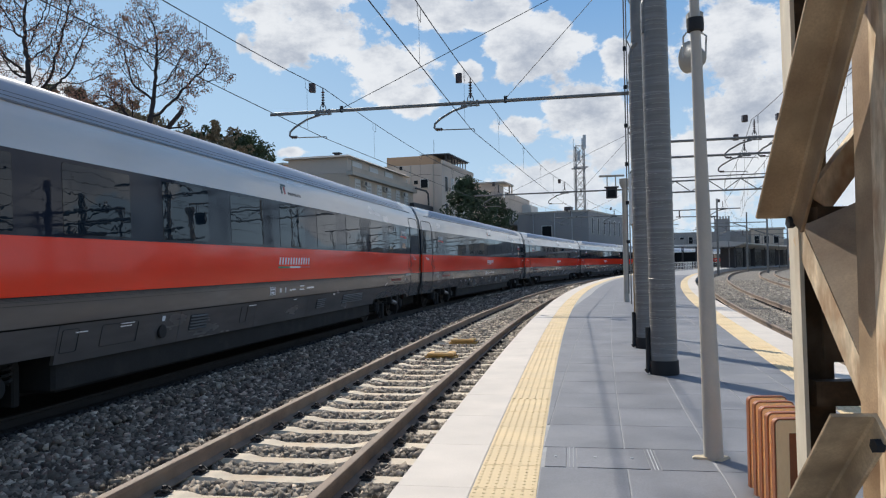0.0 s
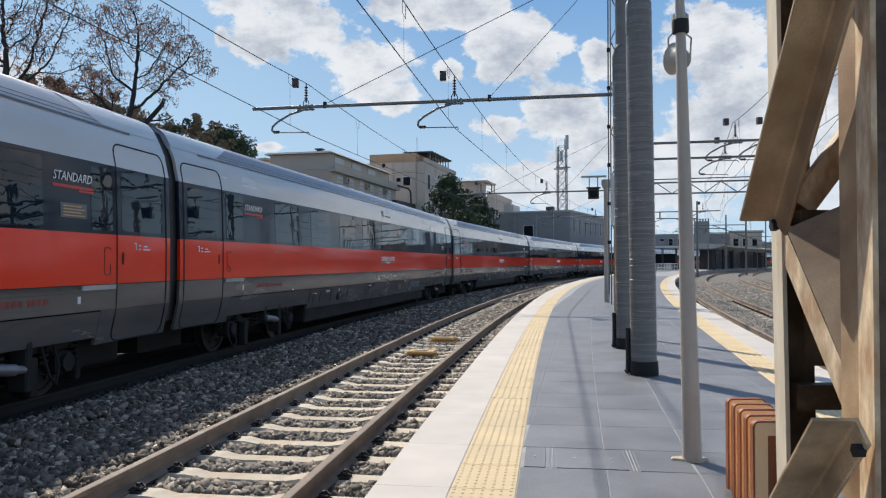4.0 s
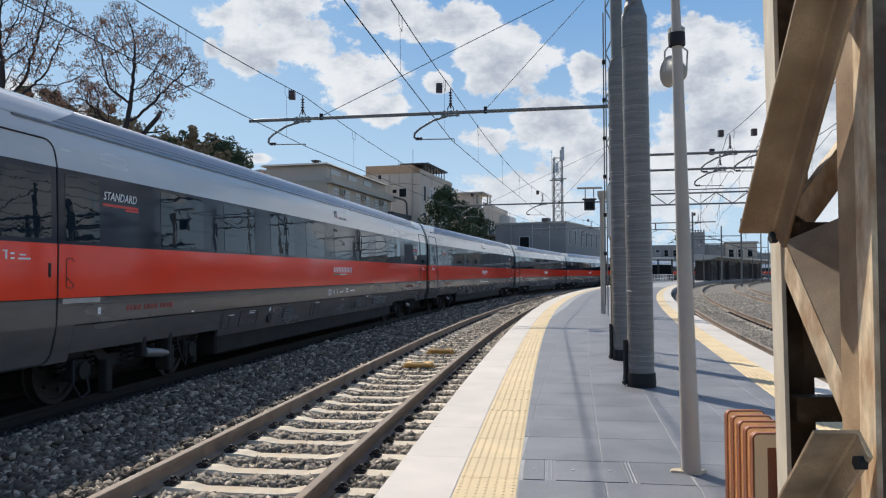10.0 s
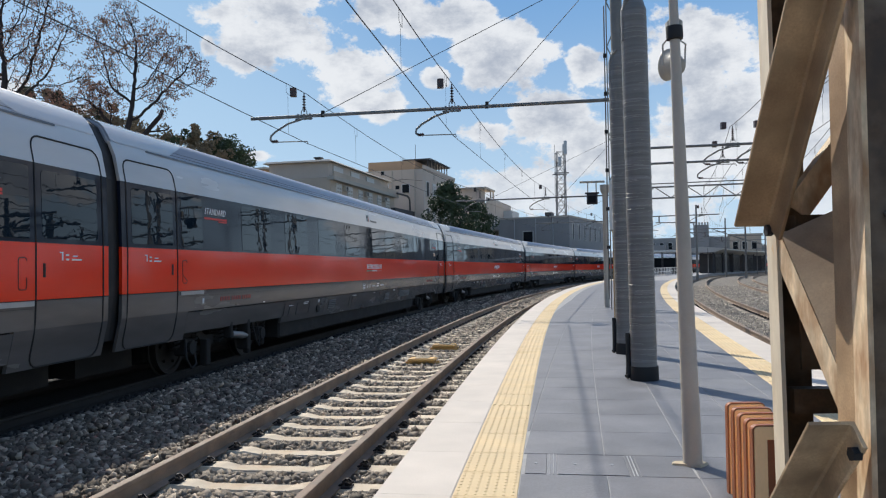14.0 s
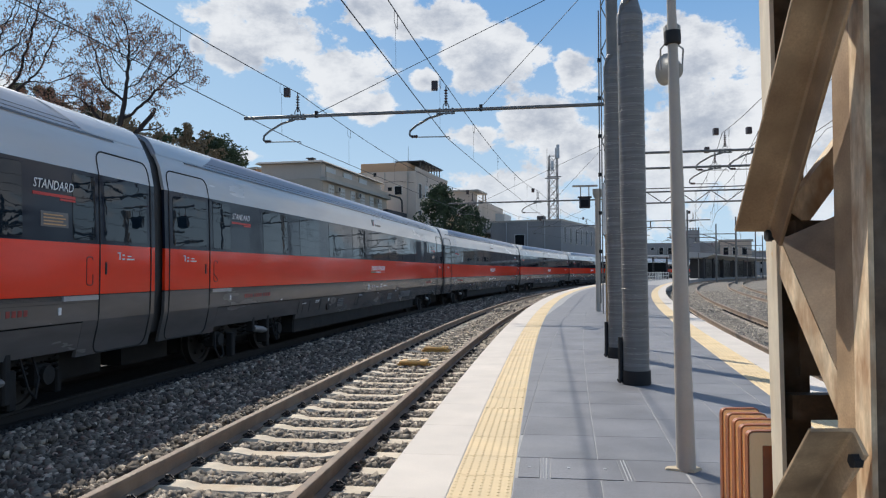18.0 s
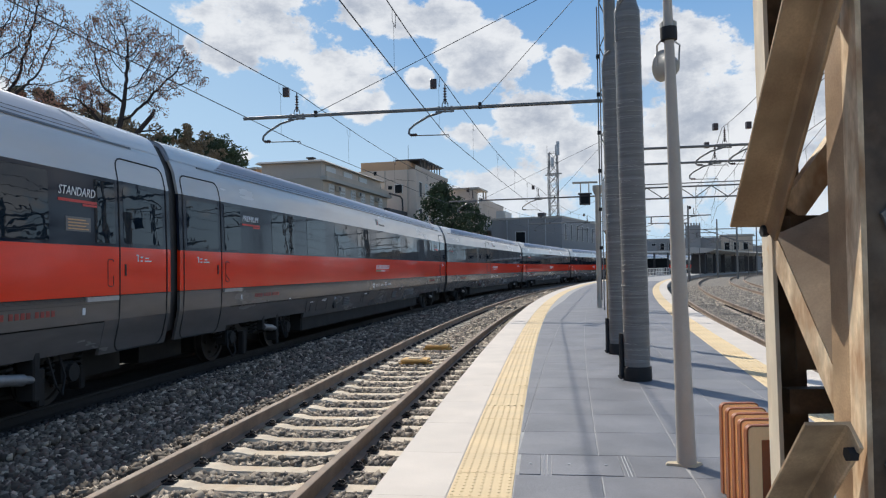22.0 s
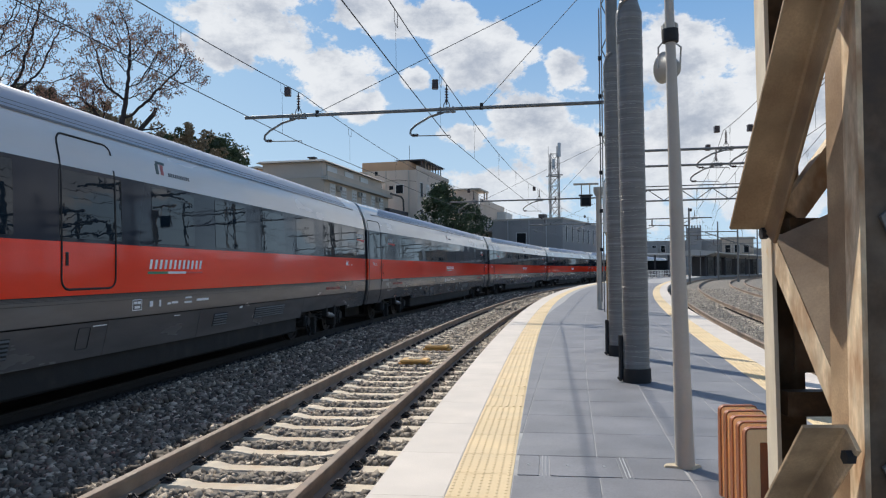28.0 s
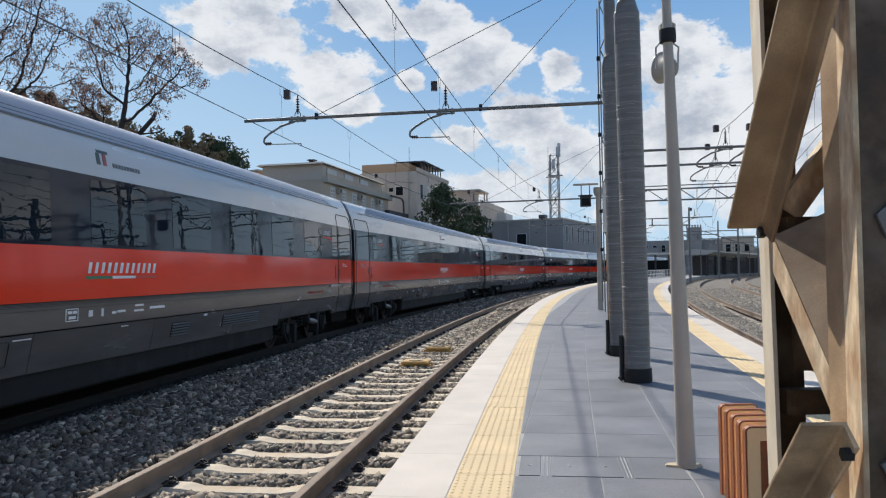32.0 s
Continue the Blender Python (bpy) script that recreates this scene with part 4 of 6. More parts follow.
part("horn", horn, M_speaker, pole, "grey horn loudspeaker", True)
br = Shape()
for sx in (-1, 1):
    br.path([(sx * 0.04, 0.04, 2.74), (sx * 0.075 + 0.02, 0.08, 2.72), (sx * 0.074 + 0.030, 0.12, 2.69), (sx * 0.074 + 0.030, 0.14, 2.60)], 0.006, 6)
part("bracket", br, M_lightmetal, pole, "thin steel yoke")
part("driver", Shape().box(-0.025, 0.075, 0.045, 0.12, 2.80, 2.885, ch=0.015), M_speaker, pole)
foot = Shape().add([(1.42, 4.80, ZP + 0.001), (1.58, 4.72, ZP + 0.001), (1.66, 4.80, ZP + 0.001), (1.62, 4.88, ZP + 0.001), (1.44, 4.86, ZP + 0.001), (1.43, 4.80, ZP + 0.012), (1.58, 4.735, ZP + 0.015), (1.645, 4.80, ZP + 0.015), (1.61, 4.865, ZP + 0.015), (1.45, 4.85, ZP + 0.012)], [(4, 3, 2, 1, 0), (5, 6, 7, 8, 9)] + [(i, (i + 1) % 5, 5 + (i + 1) % 5, 5 + i) for i in range(5)])
thing("mortar_patch", "sandy mortar patch round the foot of the pole", "mortar patch", shape=foot, material=M_sandstone)

# bench of bent boards, seen end-on
bench = thing("platform_bench", "orange-brown bench of bent wooden hoops on the platform", "bench", m=Matrix.Translation((0, 0, ZP)))


def hoop(yc, x0, x1, top, t, dep, r=0.03):
    """An upside-down U with rounded corners: its outer line, and an inner line t inside it."""
    def line(o, rr):
        a0, a1, h = x0 + o, x1 - o, top - o
        q = [(a0, 0.0), (a0, h * 0.5)]
        q += [(a0 + rr - rr * math.cos(a), h - rr + rr * math.sin(a)) for a in (math.pi / 10 * k for k in range(6))]
        q += [(a1 - rr + rr * math.sin(a), h - rr + rr * math.cos(a)) for a in (math.pi / 10 * k for k in range(6))]
        return q + [(a1, h * 0.5), (a1, 0.0)]
    out, inn = line(0.0, r), line(t, max(0.004, r - t))
    return Shape().loft([[(xo, yc - dep / 2, zo), (xo, yc + dep / 2, zo), (xi, yc + dep / 2, zi), (xi, yc - dep / 2, zi)] for (xo, zo), (xi, zi) in zip(out, inn)])


for i, yc in enumerate((4.203, 4.052, 3.903, 3.756, 3.612)):
    x0 = 1.553 - 0.0255 * i
    part("board", hoop(yc, x0 + 0.008, x0 + 0.204, 0.492, 0.060, 0.048, 0.022), M_bench, bench, "light orange hoop board")
    part("rim", hoop(yc, x0, x0 + 0.212, 0.500, 0.0080, 0.034), M_bench_edge, bench, "dark brown rim")
part("back_panel", Shape().box(1.515, 1.60, 3.640, 3.655, 0.02, 0.43, ch=0.004), M_bench_edge, bench)
part("seat_rail", Shape().box(1.61, 1.66, 3.66, 4.20, 0.34, 0.39, ch=0.006), M_bench_edge, bench)

# lattice mast beside the camera
mast = thing("lattice_mast", "beige rust-streaked steel lattice mast with bolted diagonal angles", "mast")


def angle_bar(a, b, e1, e2, w1, w2, t=0.010):
    """An angle section from a to b: one leg along e1, one along e2."""
    a, b = Vector(a), Vector(b)
    d = (b - a).normalized()
    e1, e2 = Vector(e1), Vector(e2)
    e1 = (e1 - d * e1.dot(d)).normalized()
    e2 = (e2 - d * e2.dot(d) - e1 * e2.dot(e1)).normalized()
    sec = [(0, 0), (w1, 0), (w1, t * 0.7), (w1 - t * 0.3, t), (t * 1.6, t), (t, t * 1.6), (t, w2 - t * 0.3), (t * 0.7, w2), (0, w2)]
    return Shape().loft([[p + e1 * u + e2 * v for u, v in sec] for p in (a, b)])


def turned(sh, x, y, deg):
    m = Matrix.Translation((x, y, 0)) @ Matrix.Rotation(radians(deg), 4, "Z") @ Matrix.Translation((-x, -y, 0))
    sh.v = [tuple(m @ Vector(p)) for p in sh.v]
    return sh


def leaned(sh):
    m = Matrix.Translation((1.17, 0, 1.6)) @ Matrix.Rotation(radians(-0.75), 4, "Y") @ Matrix.Translation((-1.17, 0, -1.6))
    sh.v = [tuple(m @ Vector(p)) for p in sh.v]
    return sh


# paint colours carry part of the light: webs shaded, flanges sunlit
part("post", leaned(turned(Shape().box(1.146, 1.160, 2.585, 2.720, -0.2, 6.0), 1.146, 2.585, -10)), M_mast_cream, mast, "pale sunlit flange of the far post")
part("web", leaned(Shape().box(1.176, 1.305, 2.700, 2.714, -0.2, 6.0)), M_mast_shade, mast)
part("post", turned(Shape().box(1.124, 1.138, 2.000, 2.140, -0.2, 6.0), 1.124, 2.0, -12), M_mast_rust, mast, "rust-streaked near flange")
part("web", Shape().box(1.138, 1.50, 2.000, 2.012, -0.2, 6.0), M_mast_shade, mast, "brown web of the near post, darkened as in shade")
part("web", Shape().box(1.150, 1.162, 2.100, 2.215, -0.2, 6.0), M_mast, mast)
# unseen plate above the view, added to shade the near flange's top
part("tie", Shape().box(0.975, 1.10, 2.05, 2.35, 2.535, 2.545), M_mast, mast)
part("web", Shape().box(1.46, 1.475, 2.02, 2.70, -0.2, 6.0), M_mast_shade, mast)
part("tie", Shape().box(1.20, 1.46, 2.60, 2.66, 1.115, 1.20), M_mast_shade, mast, "horizontal tie bar")
part("web", Shape().box(1.25, 1.455, 2.645, 2.657, 1.26, 1.74), M_mast_shade, mast)
part("tie", Shape().box(1.20, 1.46, 2.56, 2.64, 1.73, 1.80), M_mast_shade, mast)
up = Vector((0.0, -0.5615, 0.8275)).normalized()
part("diagonal", angle_bar((1.095, 2.515, 1.765), Vector((1.095, 2.515, 1.765)) + up * 2.2, (-1, 0, 0), (0, -0.8275, -0.5615), 0.122, 0.10, 0.011), M_mast, mast, "wide angle diagonal with dark smears")
part("diagonal", angle_bar((1.100, 2.035, 1.205), Vector((1.100, 2.035, 1.205)) + Vector((0, 0.676, -0.737)) * 1.5, (-1, 0, 0), (0, -0.737, -0.676), 0.125, 0.085, 0.011), M_mast_pale, mast, "pale diagonal with dark scuffs")
part("diagonal", angle_bar((1.152, 2.580, 1.745), (1.152, 2.050, 1.140), (0, 0.755, -0.656), (1, 0, 0), 0.086, 0.05, 0.010), M_mast_rust, mast, "pale rust-streaked inner diagonal")
qa, qb, qe = Vector((1.156, 2.570, 1.737)), Vector((1.156, 2.050, 1.143)), Vector((0.788, -0.465, 0.404)) * 0.26
qn = Vector((0, 0.008, -0.007))
part("plate", Shape().loft([[p, p + qe, p + qe + qn, p + qn] for p in (qa, qb)]), M_mast, mast, "tan plate beside the inner diagonal")
part("brace", angle_bar((1.20, 2.62, 1.845), (1.46, 2.62, 2.19), (0.8, 0, -0.6), (0, 1, 0), 0.09, 0.05, 0.010), M_mast_rust, mast, "short pale brace behind the diagonal")
for x, y, z, dx in ((1.085, 2.50, 1.745, 0.008), (1.083, 2.005, 1.125, 0.012)):
    part("bolt", Shape().tube((x - 0.012, y, z), (x + dx, y, z), 0.020, n=6), M_black, mast, "dark bolt head")
part("plate", Shape().add([(1.172, 1.996, 1.765), (1.25, 1.996, 1.83), (1.25, 1.996, 1.72), (1.20, 1.996, 1.70), (1.172, 1.985, 1.765), (1.25, 1.985, 1.83), (1.25, 1.985, 1.72), (1.20, 1.985, 1.70)], [(0, 1, 2, 3), (7, 6, 5, 4), (0, 4, 5, 1), (1, 5, 6, 2), (2, 6, 7, 3), (3, 7, 4, 0)]), M_cat_steel, mast)

part("plate", Shape().add([(x, y, z - 0.665) for x, y, z in ((1.165, 1.996, 1.765), (1.25, 1.996, 1.83), (1.25, 1.996, 1.72), (1.20, 1.996, 1.70), (1.165, 1.985, 1.765), (1.25, 1.985, 1.83), (1.25, 1.985, 1.72), (1.20, 1.985, 1.70))], [(0, 1, 2, 3), (7, 6, 5, 4), (0, 4, 5, 1), (1, 5, 6, 2), (2, 6, 7, 3), (3, 7, 4, 0)]), M_cat_steel, mast)

# yellow balise boxes between the rails
for s in (14.45, 17.1):
    b = thing("track_balise", "yellow balise box with a pale lid between the rails", "balise", group="balises", m=Matrix.Translation(tk(s, 0.0)) @ Matrix.Rotation(-heading(s), 4, "Z"))
    part("box", Shape().box(-0.26, 0.26, -0.20, 0.20, -0.150, -0.085, ch=0.02), M_yellowbox, b)
    part("lid", Shape().box(-0.13, 0.13, -0.10, 0.10, -0.085, -0.070, ch=0.008), M_sandstone, b)
    for y in (-0.11, 0.11):
        part("crossbar", Shape().box(-0.31, 0.31, y - 0.03, y + 0.03, -0.205, -0.150, ch=0.006), M_yellowbox, b)

# ---------------------------------------------------------------- overhead line
ZT = 6.63


def insulator(m, parent, h=0.72):
    prof_ = [(0.03, 0.10)]
    z = 0.22
    for k in range(5):
        prof_ += [(0.022, z), (0.060, z + 0.02), (0.058, z + 0.035), (0.022, z + 0.05)]
        z += 0.085
    prof_ += [(0.018, z + 0.02), (0.018, h)]
    part("insulator", Shape().lathe(prof_, 10, m), M_insul, parent, "dark ribbed insulator", True)
    fk = Shape()
    for sx in (-1, 1):
        fk.path([m @ Vector((sx * 0.09, 0, 0.0)), m @ Vector((sx * 0.09, 0, 0.10)), m @ Vector((0, 0, 0.26))], 0.016, 5)
    part("fork", fk, M_cat_steel, parent)


def cantilever(s, lat_mast, lat_end, points, mast_top=10.7, zt=ZT, stays=True, frame_at=None, mast_shape=True, side=-1):
    m = thing("catenary_mast", "grey steel catenary mast with a long tube arm and insulators", "catenary mast", group="catenary masts")
    P = lambda l, z, ds=0.0: tk(s + ds, l, z)
    if mast_shape:
        base = P(lat_mast, ZP)
        r = Matrix.Translation(base) @ Matrix.Rotation(-heading(s), 4, "Z")
        sh = Shape()
        for x0, x1 in ((-0.17, -0.14), (0.14, 0.17)):
            sh.box(x0, x1, -0.10, 0.10, 0, mast_top - ZP, r)
        part("flange_post", sh, M_cat_steel, m, "grey steel post of two flanges")
        n = 14
        for k in range(n):
            z0, z1 = 0.4 + k * (mast_top - 1.2) / n, 0.4 + (k + 1) * (mast_top - 1.2) / n
            a, b = ((-0.15, 0, z0), (0.15, 0, z1)) if k % 2 else ((0.15, 0, z0), (-0.15, 0, z1))
            part("lacing", Shape().tube(r @ Vector(a), r @ Vector(b), 0.018, n=5), M_cat_steel, m)
        for k in range(6):
            z0 = 1.8 + 1.15 * k
            part("clamp", Shape().box(-0.26, -0.15, -0.07, 0.07, z0, z0 + 0.10, r), M_black, m)
        part("down_cable", Shape().path([r @ Vector((-0.22, 0.02 * math.sin(k), 0.3 + k * 0.8)) for k in range(12)], 0.02, 6), M_cat_steel, m)
    part("tube_arm", Shape().tube(P(lat_mast, zt), P(lat_end, zt), 0.055, n=12), M_cat_steel, m, "long horizontal steel tube arm", True)
    for l in points:
        rot = Matrix.Translation(P(l, zt + 0.04))
        insulator(rot, m)
        cl = Shape().tube(P(l - 0.30, zt - 0.09), P(l + 0.28, zt - 0.09), 0.028, n=8)
        for o in (-0.2, 0.0, 0.2):
            q = P(l + o, zt - 0.02)
            cl.box(q.x - 0.03, q.x + 0.03, q.y - 0.05, q.y + 0.05, zt - 0.12, zt + 0.07)
        part("clamp", cl, M_cat_steel, m)
        bend = [P(l - 0.10, zt - 0.10), P(l - 0.55, zt - 0.22), P(l - 0.98, zt - 0.46), P(l - 1.14, zt - 0.60), P(l - 1.16, zt - 0.72), P(l - 1.10, zt - 0.78)]
        part("drop_bracket", Shape().path(bend, 0.036, 8), M_cat_steel, m, "bent drop bracket", True)
        part("bracket_insulator", Shape().lathe([(0.03, 0), (0.06, 0.03), (0.03, 0.06), (0.06, 0.09), (0.03, 0.12), (0.06, 0.15), (0.03, 0.2)], 8, Matrix.Translation(P(l - 1.10, zt - 0.78)) @ Matrix.Rotation(-heading(s), 4, "Z") @ Matrix.Rotation(math.pi / 2, 4, "Y")), M_insul, m)
        part("steady_arm", Shape().path([P(l - 0.9, zt - 0.80), P(l + 0.10, zt - 0.82), P(l + 0.12, zt - 0.90)], 0.017, 6), M_cat_steel, m)
        tb = P(l - 0.36, zt + 0.80)
        mm = Matrix.Translation(tb) @ Matrix.Rotation(-heading(s) + 0.2, 4, "Z")
        part("tension_weight", Shape().box(-0.10, 0.10, -0.10, 0.10, -0.15, 0.13, mm, ch=0.01), M_insul, m, "small dark box on the wire")
    if stays:
        for l in (lat_end + 2.45, lat_end + 7.75) if side < 0 else ():
            part("stay", Shape().tube(P(l, zt + 0.06), P(lat_mast, mast_top), 0.011, n=5), M_wire, m)
            q = P(l, zt)
            part("clamp", Shape().box(q.x - 0.05, q.x + 0.05, q.y - 0.05, q.y + 0.05, zt - 0.06, zt + 0.14), M_black, m)
    return m


cantilever(23.0, 4.18, -7.36, (-5.54, -0.70))
cantilever(54.0, 4.30, -7.30, (-5.50, -0.70))
cantilever(84.0, 4.30, -7.30, (-5.50, -0.70))
cantilever(33.0, 4.6, right_track(33) + 3.4, (right_track(33) + 0.7, right_track(33) + 2.0), 9.0, stays=False, side=1)
cantilever(37.5, 4.7, right_track(37.5) + 3.2, (right_track(37.5) + 0.7,), 9.0, stays=False, side=1, zt=6.55)
cantilever(79.0, 5.0, right_track(79) + 2.0, (right_track(79) + 0.4,), 9.0, stays=False, side=1)

# the yard's lines beyond the siding
YARD = ((36.0, 25.0, 4.5), (42.0, 28.5, 4.5), (51.0, 33.5, 5.0), (47.0, 38.0, 5.0), (62.0, 40.0, 5.0), (58.0, 46.0, 5.5), (74.0, 48.0, 5.5), (70.0, 54.0, 5.5), (28.0, 30.0, 5.0), (16.0, 22.0, 5.0), (84.0, 58.0, 6.0))
for y, x, arm in YARD:
    ym = thing("yard_line_mast", "grey steel line mast with two arms and insulators", "catenary mast", group="yard line masts", m=Matrix.Translation((x, y, -0.4)) @ Matrix.Rotation(radians(-24), 4, "Z"))
    part("post", Shape().box(-0.16, -0.10, -0.10, 0.10, 0, 9.0).box(0.10, 0.16, -0.10, 0.10, 0, 9.0).box(-0.1, 0.1, -0.02, 0.02, 0, 9.0), M_cat_steel, ym)
    for sd in (-1, 1):
        part("tube_arm", Shape().tube((0, 0, 7.0), (sd * arm, 0, 7.0), 0.09, n=8), M_cat_steel, ym)
        part("stay", Shape().tube((0, 0, 8.8), (sd * arm * 0.8, 0, 7.05), 0.03, n=5), M_cat_steel, ym)
        part("drop_bracket", Shape().path([(sd * arm * 0.75, 0, 6.9), (sd * arm * 0.55, 0, 6.7), (sd * arm * 0.45, 0, 6.35), (sd * arm * 0.47, 0, 6.15), (sd * arm * 0.8, 0, 6.15)], 0.07, 6), M_cat_steel, ym)
        part("insulator", Shape().lathe([(0.03, 0), (0.09, 0.05), (0.04, 0.12), (0.09, 0.2), (0.04, 0.28), (0.09, 0.36), (0.03, 0.5)], 8, Matrix.Translation((sd * arm * 0.72, 0, 7.05))), M_insul, ym)
for k in range(6):
    yw = thing("yard_wire", "dark catenary and contact wire over the yard", "overhead wire", group="yard wires")
    x0, x1, y0, y1 = 11.0 + 3.6 * k, 48.0 + 3.8 * k, 5.0, 76.0
    for z, sag, r in ((7.6, 0.5, 0.03), (6.1, 0.05, 0.028)):
        part("wire", Shape().path([(x0 + (x1 - x0) * i / 10, y0 + (y1 - y0) * i / 10, z - 4 * sag * (i / 10) * (1 - i / 10)) for i in range(11)], r, 4), M_wire, yw)
    for i in range(1, 10):
        x, y = x0 + (x1 - x0) * i / 10, y0 + (y1 - y0) * i / 10
        part("dropper", Shape().tube((x, y, 6.09), (x, y, 7.6 - 2.0 * (i / 10) * (1 - i / 10)), 0.012, n=4), M_wire, yw)

# truss portal across all the tracks
truss = thing("portal_truss", "grey lattice truss portal over the tracks", "portal")
ps, pl0, pl1 = 57.0, 4.6, 16.0
for z in (7.35, 7.60, 6.55):
    part("chord", Shape().tube(tk(ps, pl0, z), tk(ps, pl1, z), 0.06 if z != 7.6 else 0.04, n=8), M_cat_steel, truss)
k = 0
l = pl0
while l < pl1 - 0.5:
    a, b = (6.55, 7.35) if k % 2 else (7.35, 6.55)
    part("brace", Shape().tube(tk(ps, l, a), tk(ps, l + 1.1, b), 0.035, n=6), M_cat_steel, truss)
    l, k = l + 1.1, k + 1
for l in (pl0, pl1):
    part("leg", Shape().tube(tk(ps, l, ZP if l < 6 else -0.5), tk(ps, l, 8.4), 0.14, n=10), M_cat_steel, truss)



def catenary(lat, supports, label):
    w = thing("overhead_wire", label, "overhead wire", group="overhead wires")
    pts_m, pts_c = [], []
    for a, b in zip(supports, supports[1:]):
        pa, pb = tk(a, lat(a)), tk(b, lat(b))
        n = 10
        for i in range(n + (1 if b == supports[-1] else 0)):
            u = i / n
            p = pa.lerp(pb, u)
            pts_m.append((p.x, p.y, 7.36 - 4 * 0.55 * u * (1 - u)))
            pts_c.append((p.x, p.y, 5.76 - 4 * 0.05 * u * (1 - u)))
        nd = max(3, round((b - a) / 6.5))
        for i in range(nd):
            u = (i + 0.75) / nd
            p = pa.lerp(pb, u)
            zm, zc = 7.36 - 4 * 0.55 * u * (1 - u), 5.76 - 4 * 0.05 * u * (1 - u)
            d = (pb - pa).normalized() * 0.16
            dr = Shape().path([(p.x - d.x, p.y - d.y, zm), (p.x - d.x, p.y - d.y, zm - 0.26), (p.x + d.x, p.y + d.y, zm - 0.30), (p.x + d.x, p.y + d.y, zm - 0.01)], 0.006, 4)
            dr.tube((p.x - d.x * 0.2, p.y - d.y * 0.2, zm - 0.28), (p.x, p.y, zc), 0.0045, n=4)
            part("dropper", dr, M_wire, w)
    part("messenger_wire", Shape().path(pts_m, 0.012, 5), M_wire, w)
    part("contact_wire", Shape().path(pts_c, 0.011, 5), M_wire, w)


catenary(lambda s: -5.48, (-9, 23, 54, 84, 115, 150), "dark catenary and contact wire over the far track")
catenary(lambda s: -0.66, (-9, 23, 54, 84, 115, 150), "dark catenary and contact wire over the near track")
catenary(lambda s: right_track(s) + 0.6, (4, 33, 57, 79, 115, 150), "dark catenary and contact wire over the other track")
catenary(lambda s: right_track(s) + 2.0, (4, 33, 57, 79), "second pair of wires over the other track")
catenary(lambda s: right_track(s) + 4.6, (4, 33, 57, 79, 115), "dark catenary and contact wire over the siding")

# ---------------------------------------------------------------- background materials
M_bark = material("bark", (0.044, 0.036, 0.036), 0.9, var=0.3, scale=3, fine=25, bump=0.4)
M_pods = material("brown_seed_pods", (0.36, 0.20, 0.135), 0.85, var=0.35, scale=0.8, fine=9, bump=0.0)
M_leaf = material("dark_leaves", (0.050, 0.075, 0.030), 0.7, var=0.4, scale=0.9, fine=8, bump=0.0)
M_scrub = material("dry_scrub", (0.27, 0.205, 0.125), 0.85, var=0.4, scale=0.5, fine=6, bump=0.0)
M_beige = material("beige_render", (0.55, 0.46, 0.365), 0.9, var=0.08, scale=0.35, fine=6, bump=0.1, dirt=(0.30, 0.27, 0.21), dirt_amount=0.5, stretch=(1, 1, 0.5))
M_cream = material("cream_render", (0.60, 0.505, 0.42), 0.9, var=0.08, scale=0.35, fine=6, bump=0.1, dirt=(0.34, 0.29, 0.22), dirt_amount=0.5, stretch=(1, 1, 0.5))
M_orange = material("orange_render", (0.56, 0.36, 0.22), 0.9, var=0.1, scale=0.4, fine=6)
M_greywall = material("grey_render", (0.30, 0.295, 0.29), 0.9, var=0.08, scale=0.3, fine=5, bump=0.1, dirt=(0.18, 0.18, 0.185), dirt_amount=0.4)
M_whitewall = material("white_render", (0.66, 0.65, 0.62), 0.85, var=0.07, scale=0.4, fine=6, dirt=(0.45, 0.43, 0.40), dirt_amount=0.4)
M_shutter = material("white_shutter", (0.66, 0.65, 0.62), 0.6, var=0.06, scale=2, fine=30)
M_glass_dark = material("window_glass", (0.014, 0.016, 0.019), 0.4, var=0.1, scale=1.0, spec=0.08)
M_roofgrey = material("roof_slab", (0.47, 0.43, 0.37), 0.8, var=0.1, scale=0.4, fine=6)
M_darksteel = material("dark_steel", (0.055, 0.055, 0.06), 0.6, metal=0.3, var=0.2, scale=2)
M_mullion = material("galvanised_lattice", (0.22, 0.22, 0.22), 0.5, metal=0.5, var=0.15, scale=2)
M_canopy = material("canopy_concrete", (0.50, 0.47, 0.43), 0.8, var=0.1, scale=0.3, fine=4)

# ---------------------------------------------------------------- embankment
hill = Shape()
NS, NL = 34, 26
for i in range(NS + 1):
    s = -30 + 150 * i / NS
    for j in range(NL + 1):
        lat = -12.5 - 70 * j / NL
        u = min(1.0, max(0.0, (-lat - 13.5) / 11.0))
        fall = 1.0 - min(1.0, max(0.0, (s - 48) / 40.0))
        fall = fall * fall * (3 - 2 * fall)
        z = -0.62 + (8.6 * u * u * (3 - 2 * u) + 0.06 * max(0, -lat - 35)) * fall
        z += 0.5 * u * fall * noise.noise(Vector((s * 0.13, lat * 0.17, 2.0)))
        hill.v.append(tuple(tk(s, lat, z)))
for i in range(NS):
    for j in range(NL):
        a = i * (NL + 1) + j
        hill.f.append((a, a + 1, a + NL + 2, a + NL + 1))
embankment = thing("embankment", "scrubby earth embankment behind the far track", "embankment", kind="structure", shape=hill, material=M_earth, smooth=True)


# added wall, hidden by the train: its shadow darkens the ground behind
wall_ = along(-30, 200, [(-9.1, -0.6), (-9.1, 1.9), (-9.15, 2.0), (-8.65, 2.0), (-8.6, 1.9), (-8.5, -0.6)], 4.0)
